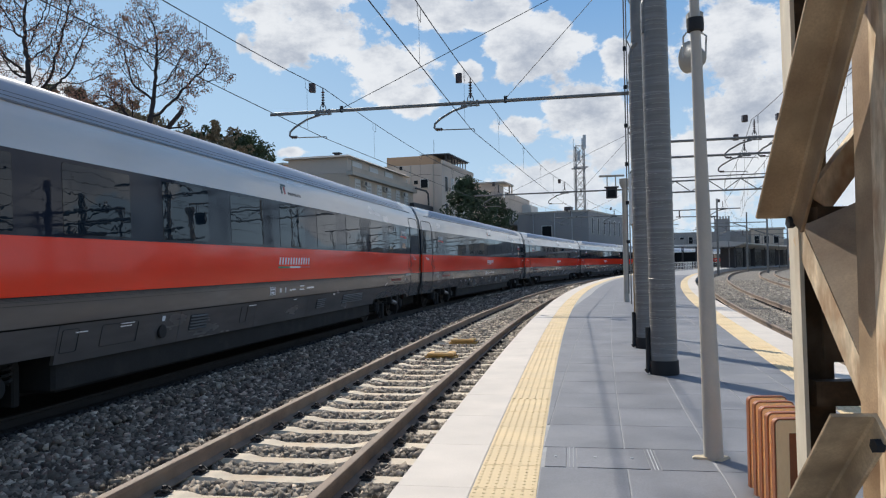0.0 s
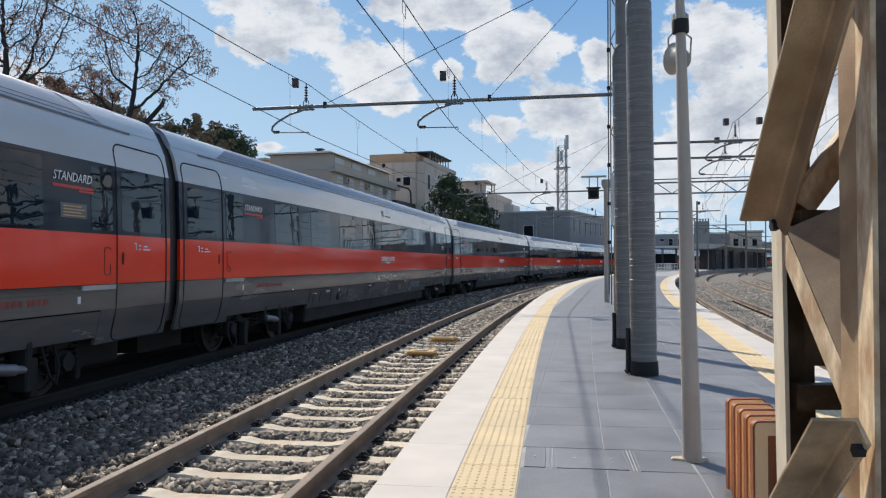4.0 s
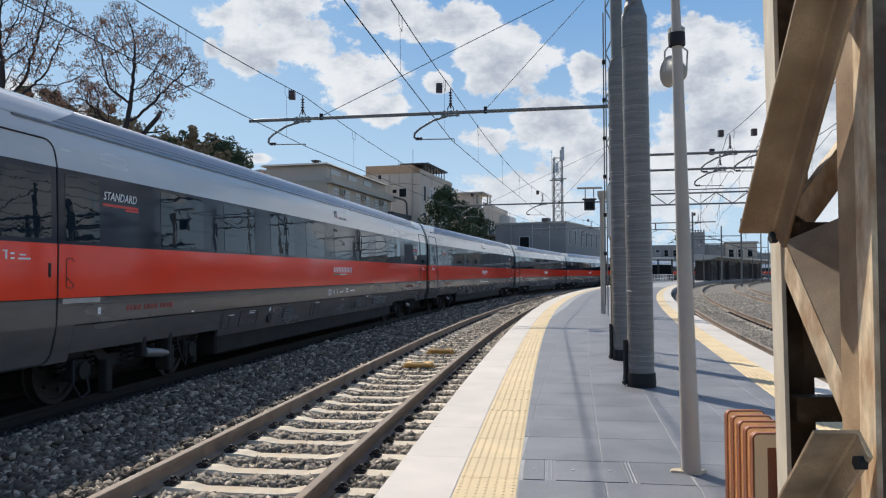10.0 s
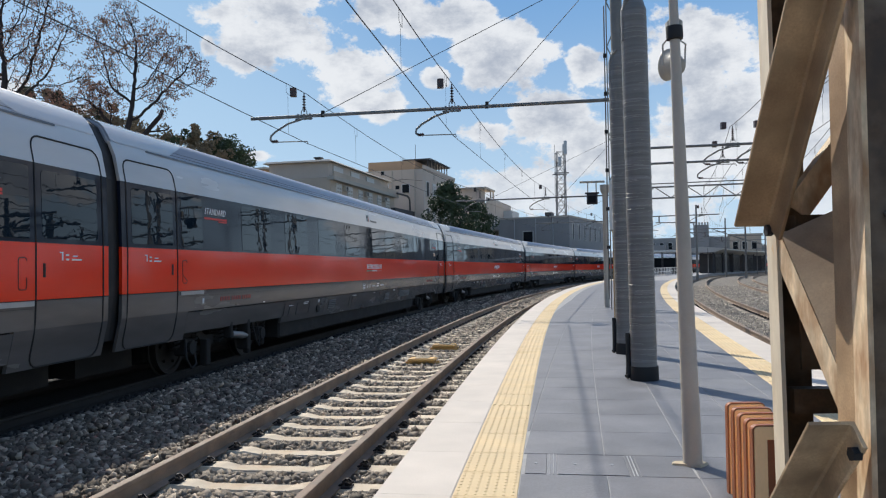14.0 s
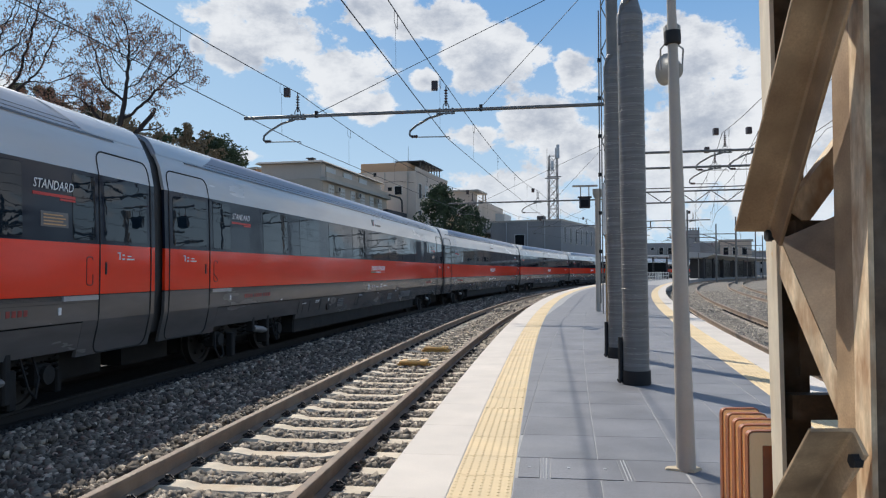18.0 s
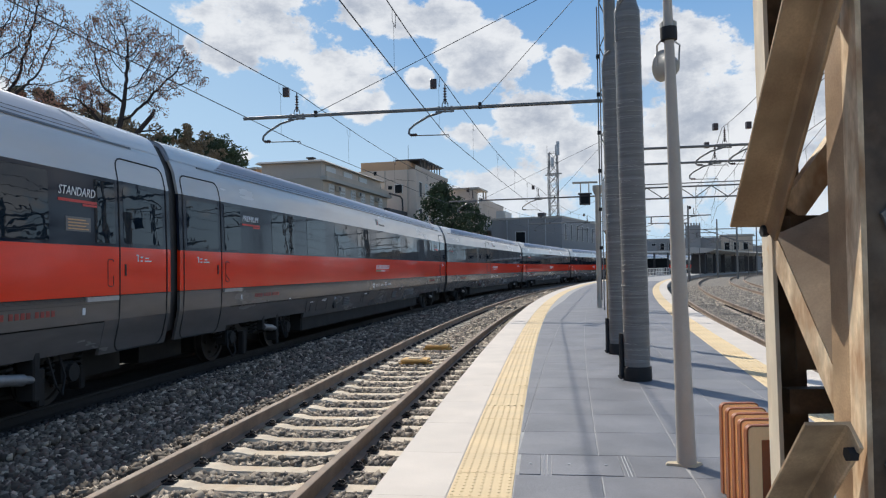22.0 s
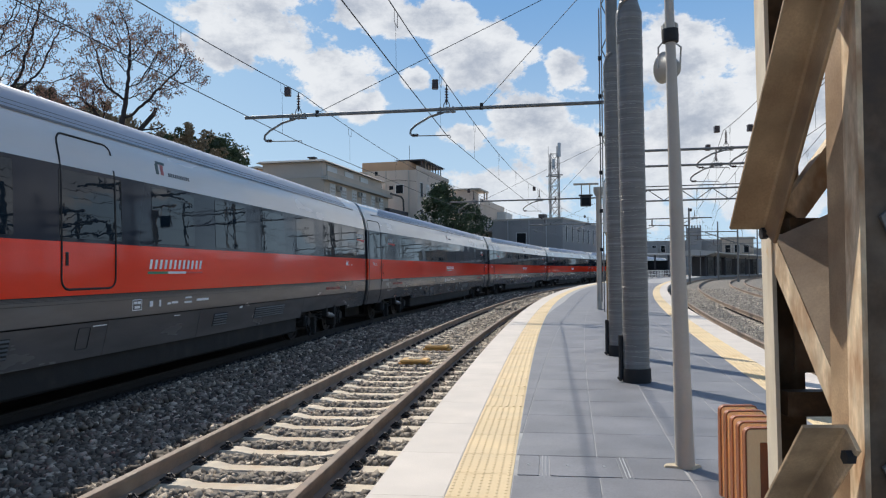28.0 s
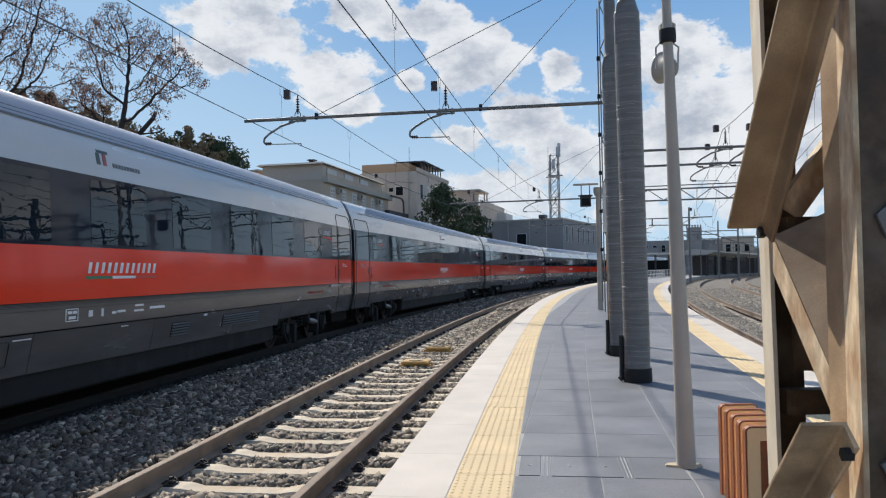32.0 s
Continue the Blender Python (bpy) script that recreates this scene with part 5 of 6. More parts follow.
thing("retaining_wall", "low grey wall added behind the far track to shade the ground", "wall", kind="structure", shape=wall_, material=M_greywall)


def hill_z(p):
    best = min(range(len(hill.v)), key=lambda k: (hill.v[k][0] - p[0]) ** 2 + (hill.v[k][1] - p[1]) ** 2)
    return hill.v[best][2]


def clump(sh, rng, c, rad, count, size, flat=1.0):
    """Small bent leaf cards in an uneven cloud."""
    for _ in range(count):
        d = Vector((rng.gauss(0, 1), rng.gauss(0, 1), rng.gauss(0, 1)))
        d = d.normalized() * rad * (0.45 + 0.55 * rng.random() ** 0.5)
        p = Vector(c) + Vector((d.x, d.y, d.z * flat))
        a = Vector((rng.gauss(0, 1), rng.gauss(0, 1), rng.gauss(0, 1))).normalized()
        b = a.orthogonal().normalized()
        k = size * (0.6 + 0.8 * rng.random())
        q = a.cross(b) * k * 0.25
        sh.add([p - a * k, p + b * k * 0.5 + q, p + a * k, p - b * k * 0.5 + q], [(0, 1, 2), (0, 2, 3)])


def bare_tree(label, foot, lobes, depth, seed, trunk_r=0.18, pods=1.0, count=2400):
    """A bare tree grown towards points strewn through the lobes of its crown.

    foot is x, z of the trunk's foot at the distance depth; a lobe is x, z and radius there."""
    rng = np.random.default_rng(seed)
    base = Vector((foot[0], depth, foot[1]))
    t = thing("tree", label, "tree", group="bare trees behind the train", m=Matrix.Translation(base))
    vol = np.array([r ** 2 for _, _, r in lobes])
    marks = []
    for (x, z, r), k in zip(lobes, np.maximum(8, count * vol / vol.sum()).astype(int)):
        d = rng.normal(size=(k, 3))
        d *= (r * rng.uniform(0.25, 1.0, k) ** 0.5 / np.linalg.norm(d, axis=1))[:, None]
        marks.append(d * (1.0, 1.25, 1.0) + (x - base.x, rng.uniform(-0.7, 0.7), z - base.z))
    marks = np.concatenate(marks)
    low = min(z - r for _, z, r in lobes) - base.z
    nodes = [np.array((0.0, 0.0, 0.0))]
    up_ = [-1]
    aim = np.array((np.mean(marks[:, 0]) * 0.10, 0.0, max(1.2, low - 0.6)))
    n0 = max(3, int(np.linalg.norm(aim) / 0.3))
    for k in range(1, n0 + 1):
        nodes.append(aim * k / n0 + rng.normal(0, 0.03, 3))
        up_.append(k - 1)
    pts = np.array(nodes)
    alive = np.ones(len(marks), bool)
    step = 0.20
    best = np.full(len(marks), 1e9)
    who = np.zeros(len(marks), int)
    fresh = 0
    for _ in range(90):
        for i in range(fresh, len(pts)):
            d = np.linalg.norm(marks - pts[i], axis=1)
            m_ = d < best
            best[m_], who[m_] = d[m_], i
        alive &= best > 0.21
        fresh = len(pts)
        if not alive.any():
            break
        new_pts = []
        for i in np.unique(who[alive]):
            v = marks[alive & (who == i)] - pts[i]
            v = (v / np.linalg.norm(v, axis=1)[:, None]).sum(0)
            v = v / (np.linalg.norm(v) + 1e-6) + rng.normal(0, 0.20, 3) + (0, 0, 0.05)
            q = pts[i] + step * v / np.linalg.norm(v)
            if np.min(np.linalg.norm(pts - q, axis=1)) < 0.09:
                alive &= who != i
                continue
            new_pts.append(q)
            up_.append(int(i))
        if not new_pts:
            continue
        pts = np.concatenate([pts, np.array(new_pts)])
        if len(pts) > 6500:
            break
    n = len(pts)
    flow = np.zeros(n)
    kids = [[] for _ in range(n)]
    for i in range(1, n):
        kids[up_[i]].append(i)
    for i in range(n - 1, -1, -1):
        flow[i] = max(1.0, flow[i])
        if i:
            flow[up_[i]] += flow[i]
    rad = np.maximum(0.014, trunk_r * (flow / flow[0]) ** 0.50)
    wood, fruit = Shape(), Shape()
    limbs = []
    # chains that follow the strongest child
    stack = [(0, None)]
    while stack:
        i, frm = stack.pop()
        chain = [frm, i] if frm is not None else [i]
        while kids[i]:
            main = max(kids[i], key=lambda k: flow[k])
            stack += [(k, i) for k in kids[i] if k != main]
            chain.append(main)
            i = main
        if len(chain) > 1:
            r_ = [float(rad[c_]) for c_ in chain]
            if frm is not None:
                r_[0] = min(r_[0], r_[1] * 1.3)
            big = max(r_[1:]) > 0.055
            sh = Shape() if big else wood
            sh.path([pts[c_] for c_ in chain], r_, 7 if big else 3)
            if big:
                limbs.append(sh)
        # spurs and hanging pods at the chain's tip
        tip, d0 = Vector(pts[chain[-1]]), Vector(pts[chain[-1]] - pts[chain[-2]] if len(chain) > 1 else (0, 0, 1)).normalized()
        for _ in range(2):
            d1 = (d0 + Vector(rng.normal(0, 0.7, 3))).normalized()
            end = tip + d1 * rng.uniform(0.16, 0.36)
            wood.path([tip, tip.lerp(end, 0.5) + Vector(rng.normal(0, 0.03, 3)), end], [0.011, 0.009, 0.006], 3)
            if rng.random() < pods:
                for _ in range(6):
                    p = end + Vector(rng.normal(0, 0.10, 3))
                    a = Vector((rng.normal(0, 0.5), rng.normal(0, 0.5), -1)).normalized() * rng.uniform(0.07, 0.15)
                    b_ = a.orthogonal().normalized() * 0.032
                    fruit.add([p, p + a * 0.5 + b_, p + a, p + a * 0.5 - b_], [(0, 1, 2), (0, 2, 3)])
    for k, sh in enumerate(limbs):
        part("trunk" if k == 0 else "limb", sh, M_bark, t, smooth=True)
    ob = part("twig_mass", wood, M_bark, t)
    ob["kind"] = "stuff"
    ob = part("pod_mass", fruit, M_pods, t, "dry brown seed pods")
    ob["kind"] = "stuff"
    return t


def stand(x, y):
    return (x, y, hill_z((x, y)) - 0.3)


bare_tree("bare tree with a round crown and brown seed pods", (-19.0, 8.2), ((-18.89, 17.01, 0.9), (-17.65, 16.17, 0.9), (-20.39, 16.27, 0.9), (-16.71, 15.27, 0.97), (-15.37, 14.5, 0.84), (-14.53, 13.32, 0.65), (-16.37, 13.73, 0.9), (-18.38, 14.83, 0.97), (-20.06, 14.33, 0.97), (-17.45, 12.65, 0.9), (-15.97, 12.65, 0.71), (-19.56, 12.65, 0.77), (-16.37, 11.31, 0.39), (-18.89, 15.84, 0.71)), 44.5, 5, 0.165, 1.0, 1700)
bare_tree("tall dark bare tree with spreading limbs and brown pods", (-24.3, 8.0), ((-22.51, 15.96, 1.07), (-20.9, 15.8, 0.83), (-20.04, 14.72, 0.53), (-21.27, 13.79, 0.89), (-20.19, 12.78, 0.77), (-22.51, 13.18, 0.95), (-23.74, 14.72, 1.07), (-21.58, 17.5, 1.07), (-23.28, 17.81, 1.19), (-23.43, 11.94, 0.77), (-21.89, 11.79, 0.77), (-25.29, 15.96, 1.13), (-25.75, 13.49, 1.13), (-24.98, 17.81, 1.13), (-26.52, 14.87, 1.07), (-26.98, 17.04, 1.07)), 41.0, 11, 0.21, 0.8, 2100)
bare_tree("low bushy bare tree thick with brown pods", (-20.9, 8.0), ((-22.47, 13.4, 0.69), (-21.69, 12.83, 0.69), (-23.01, 12.61, 0.62), (-20.94, 12.25, 0.52), (-23.83, 12.4, 0.62), (-24.62, 12.86, 0.55), (-22.12, 12.15, 0.62)), 47.5, 31, 0.12, 1.0, 1100)
stub = thing("tree_stump", "dark broken tree stump leaning on the embankment", "tree stump", m=Matrix.Translation((-18.6, 45.6, 8.4)))
part("trunk", Shape().path([(0, 0, 0), (0.2, 0, 1.6), (0.75, 0, 2.25), (1.25, 0.05, 2.85), (1.42, 0.05, 3.25)], [0.17, 0.16, 0.15, 0.14, 0.10], 8), M_bark, stub, smooth=True)
part("limb", Shape().path([(0.2, 0, 1.6), (0.5, 0.1, 1.9), (1.5, 0.2, 2.0), (1.9, 0.2, 2.25)], [0.07, 0.06, 0.04, 0.02], 6), M_bark, stub, smooth=True)


def leafy_tree(base, height, rx, rz, seed, mat, label, name="tree", count=46, leaf=0.20):
    rng = random.Random(seed)
    t = thing(name, label, "tree" if name == "tree" else "shrub", m=Matrix.Translation(base))
    tr = Shape().path([(0, 0, -0.2), (0.08, 0.05, height * 0.35), (0.0, 0.1, height * 0.62)], [0.035 * height, 0.026 * height, 0.014 * height], 7)
    part("trunk", tr, M_bark, t, smooth=True)
    for k in range(5):
        a = 1.256 * k + 0.4
        part("limb", Shape().path([(0.04, 0.05, height * (0.32 + 0.05 * k)), (rx * 0.35 * math.cos(a), rx * 0.35 * math.sin(a), height * 0.55), (rx * 0.65 * math.cos(a), rx * 0.65 * math.sin(a), height * 0.68)], [0.014 * height, 0.010 * height, 0.004 * height], 5), M_bark, t)
    cr = Shape()
    for k in range(count):
        a, u = rng.uniform(0, 2 * math.pi), rng.random() ** 0.5
        h = rng.uniform(-1, 1)
        w = math.sqrt(max(0.05, 1 - h * h)) * (0.75 + 0.35 * rng.random())
        c = (rx * u * w * math.cos(a), rx * u * w * math.sin(a), height - rz + rz * h * (0.9 + 0.2 * rng.random()))
        clump(cr, rng, c, rx * rng.uniform(0.16, 0.30), 60, leaf)
    ob = part("crown", cr, mat, t, "dense uneven crown of small leaves")
    ob["kind"] = "stuff"
    return t


leafy_tree((0.4, 86.0, -0.6), 11.4, 3.5, 4.6, 3, M_leaf, "dense dark green tree before the houses", count=150, leaf=0.19)
leafy_tree((3.2, 90.0, -0.6), 10.0, 3.0, 4.2, 4, M_leaf, "dense dark green tree beside the houses", count=100, leaf=0.19)
leafy_tree((-23.3, 80.0, 2.0), 13.7, 3.0, 3.3, 8, M_leaf, "dark rounded evergreen tree on the slope", count=90, leaf=0.20)
leafy_tree((-22.9, 83.0, 1.0), 13.6, 2.4, 3.2, 9, M_leaf, "dark green evergreen tree beside another on the slope", count=50, leaf=0.20)
rngs = random.Random(77)
for k in range(38):
    u = k / 37
    x, y = -33 + 12.2 * u + rngs.uniform(-1, 1), 58 + 12 * u + rngs.uniform(-3, 3)
    top = 16.2 - 2.4 * u + rngs.uniform(-0.7, 0.6)
    b = stand(x, y)
    leafy_tree(b, max(2.0, top - b[2]), rngs.uniform(1.4, 2.4), max(1.0, (top - b[2]) * 0.45), 100 + k, M_scrub if rngs.random() < 0.7 else M_leaf, "dry olive-brown shrub on the embankment", "shrub", 16, 0.17)

# ---------------------------------------------------------------- houses


def house_frame(corner, toward):
    """Local x runs along the facade away from the corner, local y to its left, z up."""
    d = (Vector(toward) - Vector(corner)).to_2d()
    return Matrix.Translation((corner[0], corner[1], -0.62)) @ Matrix.Rotation(math.atan2(d.y, d.x), 4, "Z")


def window_at(h, x, z, w, ht, mat_in=None, shutters=True, face="front", label=""):
    """A framed opening set into the facade (y = 0, facing -y) or into the end wall (x = 0, facing -x)."""
    m = Matrix() if face == "front" else Matrix.Rotation(-math.pi / 2, 4, "Z")
    win = part("window", Shape().box(x, x + w, -0.03, 0.04, z, z + ht, m), mat_in or M_glass_dark, h, label)
    fr = Shape().box(x - 0.08, x, -0.07, 0.05, z - 0.08, z + ht + 0.08, m).box(x + w, x + w + 0.08, -0.07, 0.05, z - 0.08, z + ht + 0.08, m).box(x, x + w, -0.07, 0.05, z + ht, z + ht + 0.08, m)
    part("frame", fr, M_shutter, win)
    part("sill", Shape().box(x - 0.12, x + w + 0.12, -0.14, 0.05, z - 0.12, z - 0.03, m), M_roofgrey, win)
    if shutters:
        for x0, x1 in ((x + 0.02, x + w / 2 - 0.02), (x + w / 2 + 0.02, x + w - 0.02)):
            part("shutter", Shape().box(x0, x1, -0.08, -0.035, z + 0.02, z + ht - 0.02, m), M_shutter, win)
            n = 6
            for k in range(n):
                zz = z + 0.12 + (ht - 0.3) * k / n
                part("slat", Shape().box(x0 + 0.08, x1 - 0.08, -0.10, -0.08, zz, zz + (ht - 0.3) / n * 0.55, m), M_roofgrey, win)
    return win


def walls(h, x0, x1, y0, y1, z0, z1, mat, name="wall"):
    part(name, Shape().box(x0, x1, y0, y1, z0, z1), mat, h)


def aircon(h, x, z):
    a = part("air_conditioner", Shape().box(x, x + 0.8, -0.42, -0.05, z, z + 0.6, ch=0.03), M_roofgrey, h)
    part("fan_grille", Shape().tube((x + 0.3, -0.44, z + 0.3), (x + 0.3, -0.40, z + 0.3), 0.22, n=14), M_darksteel, a)


# long beige house, facade along the line
h1 = thing("apartment_house", "long beige apartment house with white shutters and flat roof", "house", group="houses beyond the tracks", m=house_frame((-11.4, 74.8), (-6.6, 94.4)))
walls(h1, 0.0, 21.0, 0.0, 7.5, 0.0, 11.6, M_beige)
part("balcony_slab", Shape().box(-0.3, 21.2, -0.55, 0.2, 11.35, 11.7), M_roofgrey, h1)
part("balcony_slab", Shape().box(3.0, 21.2, -0.8, 0.1, 7.9, 8.1), M_roofgrey, h1)
part("parapet", Shape().box(-0.25, 21.1, -0.52, -0.40, 11.70, 12.2), M_beige, h1)
walls(h1, 1.0, 20.2, 0.6, 7.2, 11.75, 13.35, M_cream, "attic")
part("roof", Shape().add([(0.5, 0.1, 13.35), (20.8, 0.1, 13.35), (20.8, 7.7, 13.35), (0.5, 7.7, 13.35), (0.7, 0.4, 13.55), (20.4, 0.4, 13.55), (20.4, 7.4, 13.55), (0.7, 7.4, 13.55)], [(3, 2, 1, 0), (4, 5, 6, 7), (0, 1, 5, 4), (1, 2, 6, 5), (2, 3, 7, 6), (3, 0, 4, 7)]), M_roofgrey, h1, "pale flat roof slab")
for k in range(6):
    window_at(h1, 1.5 + 3.2 * k, 8.75, 1.25, 2.35)
    window_at(h1, 1.5 + 3.2 * k, 5.0, 1.25, 2.1)
    if k % 2 == 0:
        aircon(h1, 3.2 + 3.2 * k, 10.5)
for k in range(3):
    w = part("window", Shape().box(2.2 + 5.0 * k, 4.8 + 5.0 * k, 0.52, 0.62, 12.05, 13.1), M_shutter, h1, "wide white roller shutter")
    part("frame", Shape().box(2.05 + 5.0 * k, 4.95 + 5.0 * k, 0.55, 0.60, 11.95, 13.2), M_roofgrey, w)
part("chimney", Shape().box(3.2, 3.7, 2.5, 3.0, 13.5, 14.1).box(3.05, 3.85, 2.35, 3.15, 14.1, 14.22), M_darksteel, h1)

# low white annex with a dark curved sign frame
h2 = thing("annex", "low white annex with a dark tiled edge", "house", group="houses beyond the tracks", m=house_frame((-6.4, 93.0), (-3.3, 104.0)))
walls(h2, 0, 7.5, 0, 6, 0, 9.2, M_whitewall)
part("roof_edge", Shape().box(-0.1, 7.6, -0.35, 0.3, 9.2, 10.0, ch=0.05), M_darksteel, h2)
for k in range(3):
    window_at(h2, 0.7 + 2.3 * k, 6.6, 1.1, 1.6, shutters=False)
part("sign_frame", Shape().path([(0.3, -0.4, 11.8), (4.4, -0.4, 11.8), (5.2, -0.4, 11.5), (5.4, -0.4, 10.0)], 0.12, 6), M_darksteel, h2)

# tall cream house
h3 = thing("apartment_house", "tall weathered cream apartment house with a roof pergola", "house", group="houses beyond the tracks", m=house_frame((-2.8, 99.8), (3.4, 122.0)))
walls(h3, 0, 16.0, 0, 8.2, 0, 15.7, M_cream)
walls(h3, 0.4, 7.0, 1.4, 8.0, 15.7, 16.95, M_orange, "penthouse")
part("parapet", Shape().box(-0.1, 16.1, -0.1, 0.12, 15.7, 16.2), M_cream, h3)
for z in (5.0, 8.6, 12.2):
    for k in range(5):
        window_at(h3, 1.2 + 3.0 * k, z, 1.2, 1.9, shutters=(k % 2 == 1))
    part("balcony_slab", Shape().box(3.4, 13.5, -1.1, 0.0, z - 0.35, z - 0.2), M_roofgrey, h3)
    rail = part("balcony_rail", Shape().box(3.4, 13.5, -1.12, -1.06, z + 0.55, z + 0.62), M_darksteel, h3)
    for k in range(34):
        part("baluster", Shape().box(3.4 + 0.3 * k, 3.44 + 0.3 * k, -1.11, -1.07, z - 0.2, z + 0.55), M_darksteel, rail)
perg = part("pergola", Shape().box(2.0, 12.5, -0.2, 3.5, 17.2, 17.28), M_darksteel, h3, "dark metal roof pergola")
for k in range(8):
    part("pergola_post", Shape().box(2.1 + 1.4 * k, 2.22 + 1.4 * k, 0.0, 0.12, 15.7, 17.2), M_darksteel, perg)
for k in range(14):
    part("pergola_slat", Shape().box(2.0 + 0.78 * k, 2.1 + 0.78 * k, -0.5, 3.7, 17.28, 17.38), M_darksteel, perg)
for k in range(2):
    window_at(h3, -6.0 + 3.0 * k, 12.6, 1.0, 1.1, shutters=False, face="end")
part("air_conditioner", Shape().box(-0.4, 0.0, 5.2, 6.0, 12.0, 12.6), M_roofgrey, h3)
for y, z, w_ in ((2.2, 13.0, 0.5), (3.4, 13.1, 0.55), (5.6, 15.1, 0.4)):
    part("vent_hole", Shape().box(-0.06, 0.02, y, y + w_, z, z + 0.5), M_glass_dark, h3)
for y in (1.2, 4.4, 7.4):
    part("downpipe", Shape().tube((-0.09, y, 2.0), (-0.09, y, 15.6), 0.07, n=6), M_roofgrey, h3)
part("cable", Shape().path([(-0.05, 7.9, 14.6), (-0.05, 5.0, 14.2), (-0.05, 2.6, 14.4), (-0.05, 0.2, 14.1)], 0.03, 4), M_darksteel, h3)
part("antenna", Shape().tube((6, 3, 17.0), (6, 3, 20.0), 0.03, n=5), M_darksteel, h3)

# house with a roof terrace, farther along
h4 = thing("apartment_house", "pale apartment house with a covered roof terrace", "house", group="houses beyond the tracks", m=house_frame((6.6, 118.0), (12.0, 136.0)))
walls(h4, 0, 18.0, 0, 9.0, 0, 12.6, M_cream)
walls(h4, 0.0, 3.0, 1.0, 6.0, 12.6, 14.9, M_cream, "stair_head")
part("terrace_roof", Shape().box(-0.4, 6.0, 0.0, 6.5, 14.9, 15.15), M_roofgrey, h4)
for x in (4.0, 5.8):
    part("terrace_post", Shape().box(x, x + 0.2, 0.2, 0.4, 12.6, 14.9), M_roofgrey, h4)
part("parapet", Shape().box(-0.05, 18.05, -0.12, 0.1, 12.6, 13.5), M_cream, h4)
walls(h4, 12.0, 18.0, -1.6, -0.05, 0, 12.2, M_whitewall, "stair_bay")
for z in (5.0, 8.6):
    for k in range(5):
        window_at(h4, 1.0 + 2.4 * k, z, 1.1, 1.9, shutters=(k % 2 == 0))
    part("balcony_slab", Shape().box(0.5, 11.5, -1.2, 0.0, z - 0.35, z - 0.2), M_roofgrey, h4)
    part("balcony_front", Shape().box(0.5, 11.5, -1.2, -1.1, z - 0.2, z + 0.75), M_whitewall, h4)

# orange-topped house behind
h5 = thing("apartment_house", "far orange-brown house with a flat roof", "house", group="houses beyond the tracks", m=house_frame((-27.0, 112.0), (-20.0, 122.0)))
walls(h5, 0, 10.0, 0, 12, 0, 17.6, M_orange)
part("roof", Shape().box(-0.4, 10.4, -0.4, 12.4, 17.6, 17.9), M_roofgrey, h5)
for k in range(3):
    window_at(h5, 1.2 + 2.9 * k, 14.0, 1.1, 1.8)

# grey station service building
h6 = thing("service_building", "plain grey flat-roofed station building with narrow windows", "building", m=house_frame((18.4, 111.2), (28.1, 131.6)))
walls(h6, 0, 22.8, 0, 11.2, 0, 9.75, M_greywall)
part("parapet", Shape().box(-0.12, 22.9, -0.12, 11.3, 9.75, 10.02), M_roofgrey, h6)
for k in range(6):
    window_at(h6, 1.6 + 3.3 * k, 6.6, 0.75, 2.3, shutters=False)
window_at(h6, -7.2, 5.2, 1.5, 2.6, shutters=False, face="end", label="dark barred opening")
for y in (2.5, 5.2, 8.6):
    part("downpipe", Shape().tube((-0.08, y, 0), (-0.08, y, 9.7), 0.07, n=6), M_lightmetal, h6)
for x, y, a in ((4, 4, 0.9), (9, 3, 0.6), (16, 5, 1.2)):
    part("roof_vent", Shape().box(x, x + 1.4, y, y + 1.0, 10.0, 10.0 + a), M_darksteel, h6)

# radio tower
tw = thing("radio_tower", "grey lattice radio tower with aerial panels", "tower", m=Matrix.Translation((20.9, 134.5, -0.6)))
TW, TH = 0.85, 23.0
for sx in (-1, 1):
    for sy in (-1, 1):
        part("leg", Shape().tube((sx * TW, sy * TW, 0), (sx * TW * 0.85, sy * TW * 0.85, TH), 0.095, n=6), M_mullion, tw)
n = 12
for k in range(n):
    z0, z1 = TH * k / n, TH * (k + 1) / n
    for sy in (-1, 1):
        a = -1 if k % 2 else 1
        part("brace", Shape().tube((-a * TW * 0.95, sy * TW * 0.95, z0), (a * TW * 0.95, sy * TW * 0.95, z1), 0.04, n=5), M_mullion, tw)
        part("strut", Shape().tube((-TW, sy * TW * 0.95, z1), (TW, sy * TW * 0.95, z1), 0.04, n=5), M_mullion, tw)
        part("brace", Shape().tube((a * TW * 0.95, sy * TW * 0.95, z0), (-a * TW * 0.95, sy * TW * 0.95, z1), 0.045, n=5), M_mullion, tw)
        part("brace", Shape().tube((sy * TW * 0.95, a * TW * 0.95, z0), (sy * TW * 0.95, -a * TW * 0.95, z1), 0.045, n=5), M_mullion, tw)
for x, y, z0, z1 in ((0.75, -0.9, TH - 0.6, TH + 1.9), (-0.3, -1.0, TH - 2.8, TH - 1.0), (0.8, 0.9, TH - 0.4, TH + 1.6)):
    part("aerial_panel", Shape().box(x - 0.28, x + 0.28, y - 0.1, y + 0.1, z0, z1, ch=0.04), M_lightmetal, tw)
part("aerial_rod", Shape().tube((-1.2, -0.9, 14.0), (-1.2, -0.9, TH + 1.2), 0.035, n=5), M_mullion, tw)
for sx in (-1, 1):
    part("platform_rail", Shape().box(-1.3, 1.3, sx * 1.2 - 0.05, sx * 1.2 + 0.05, TH - 4.0, TH - 3.8), M_mullion, tw)

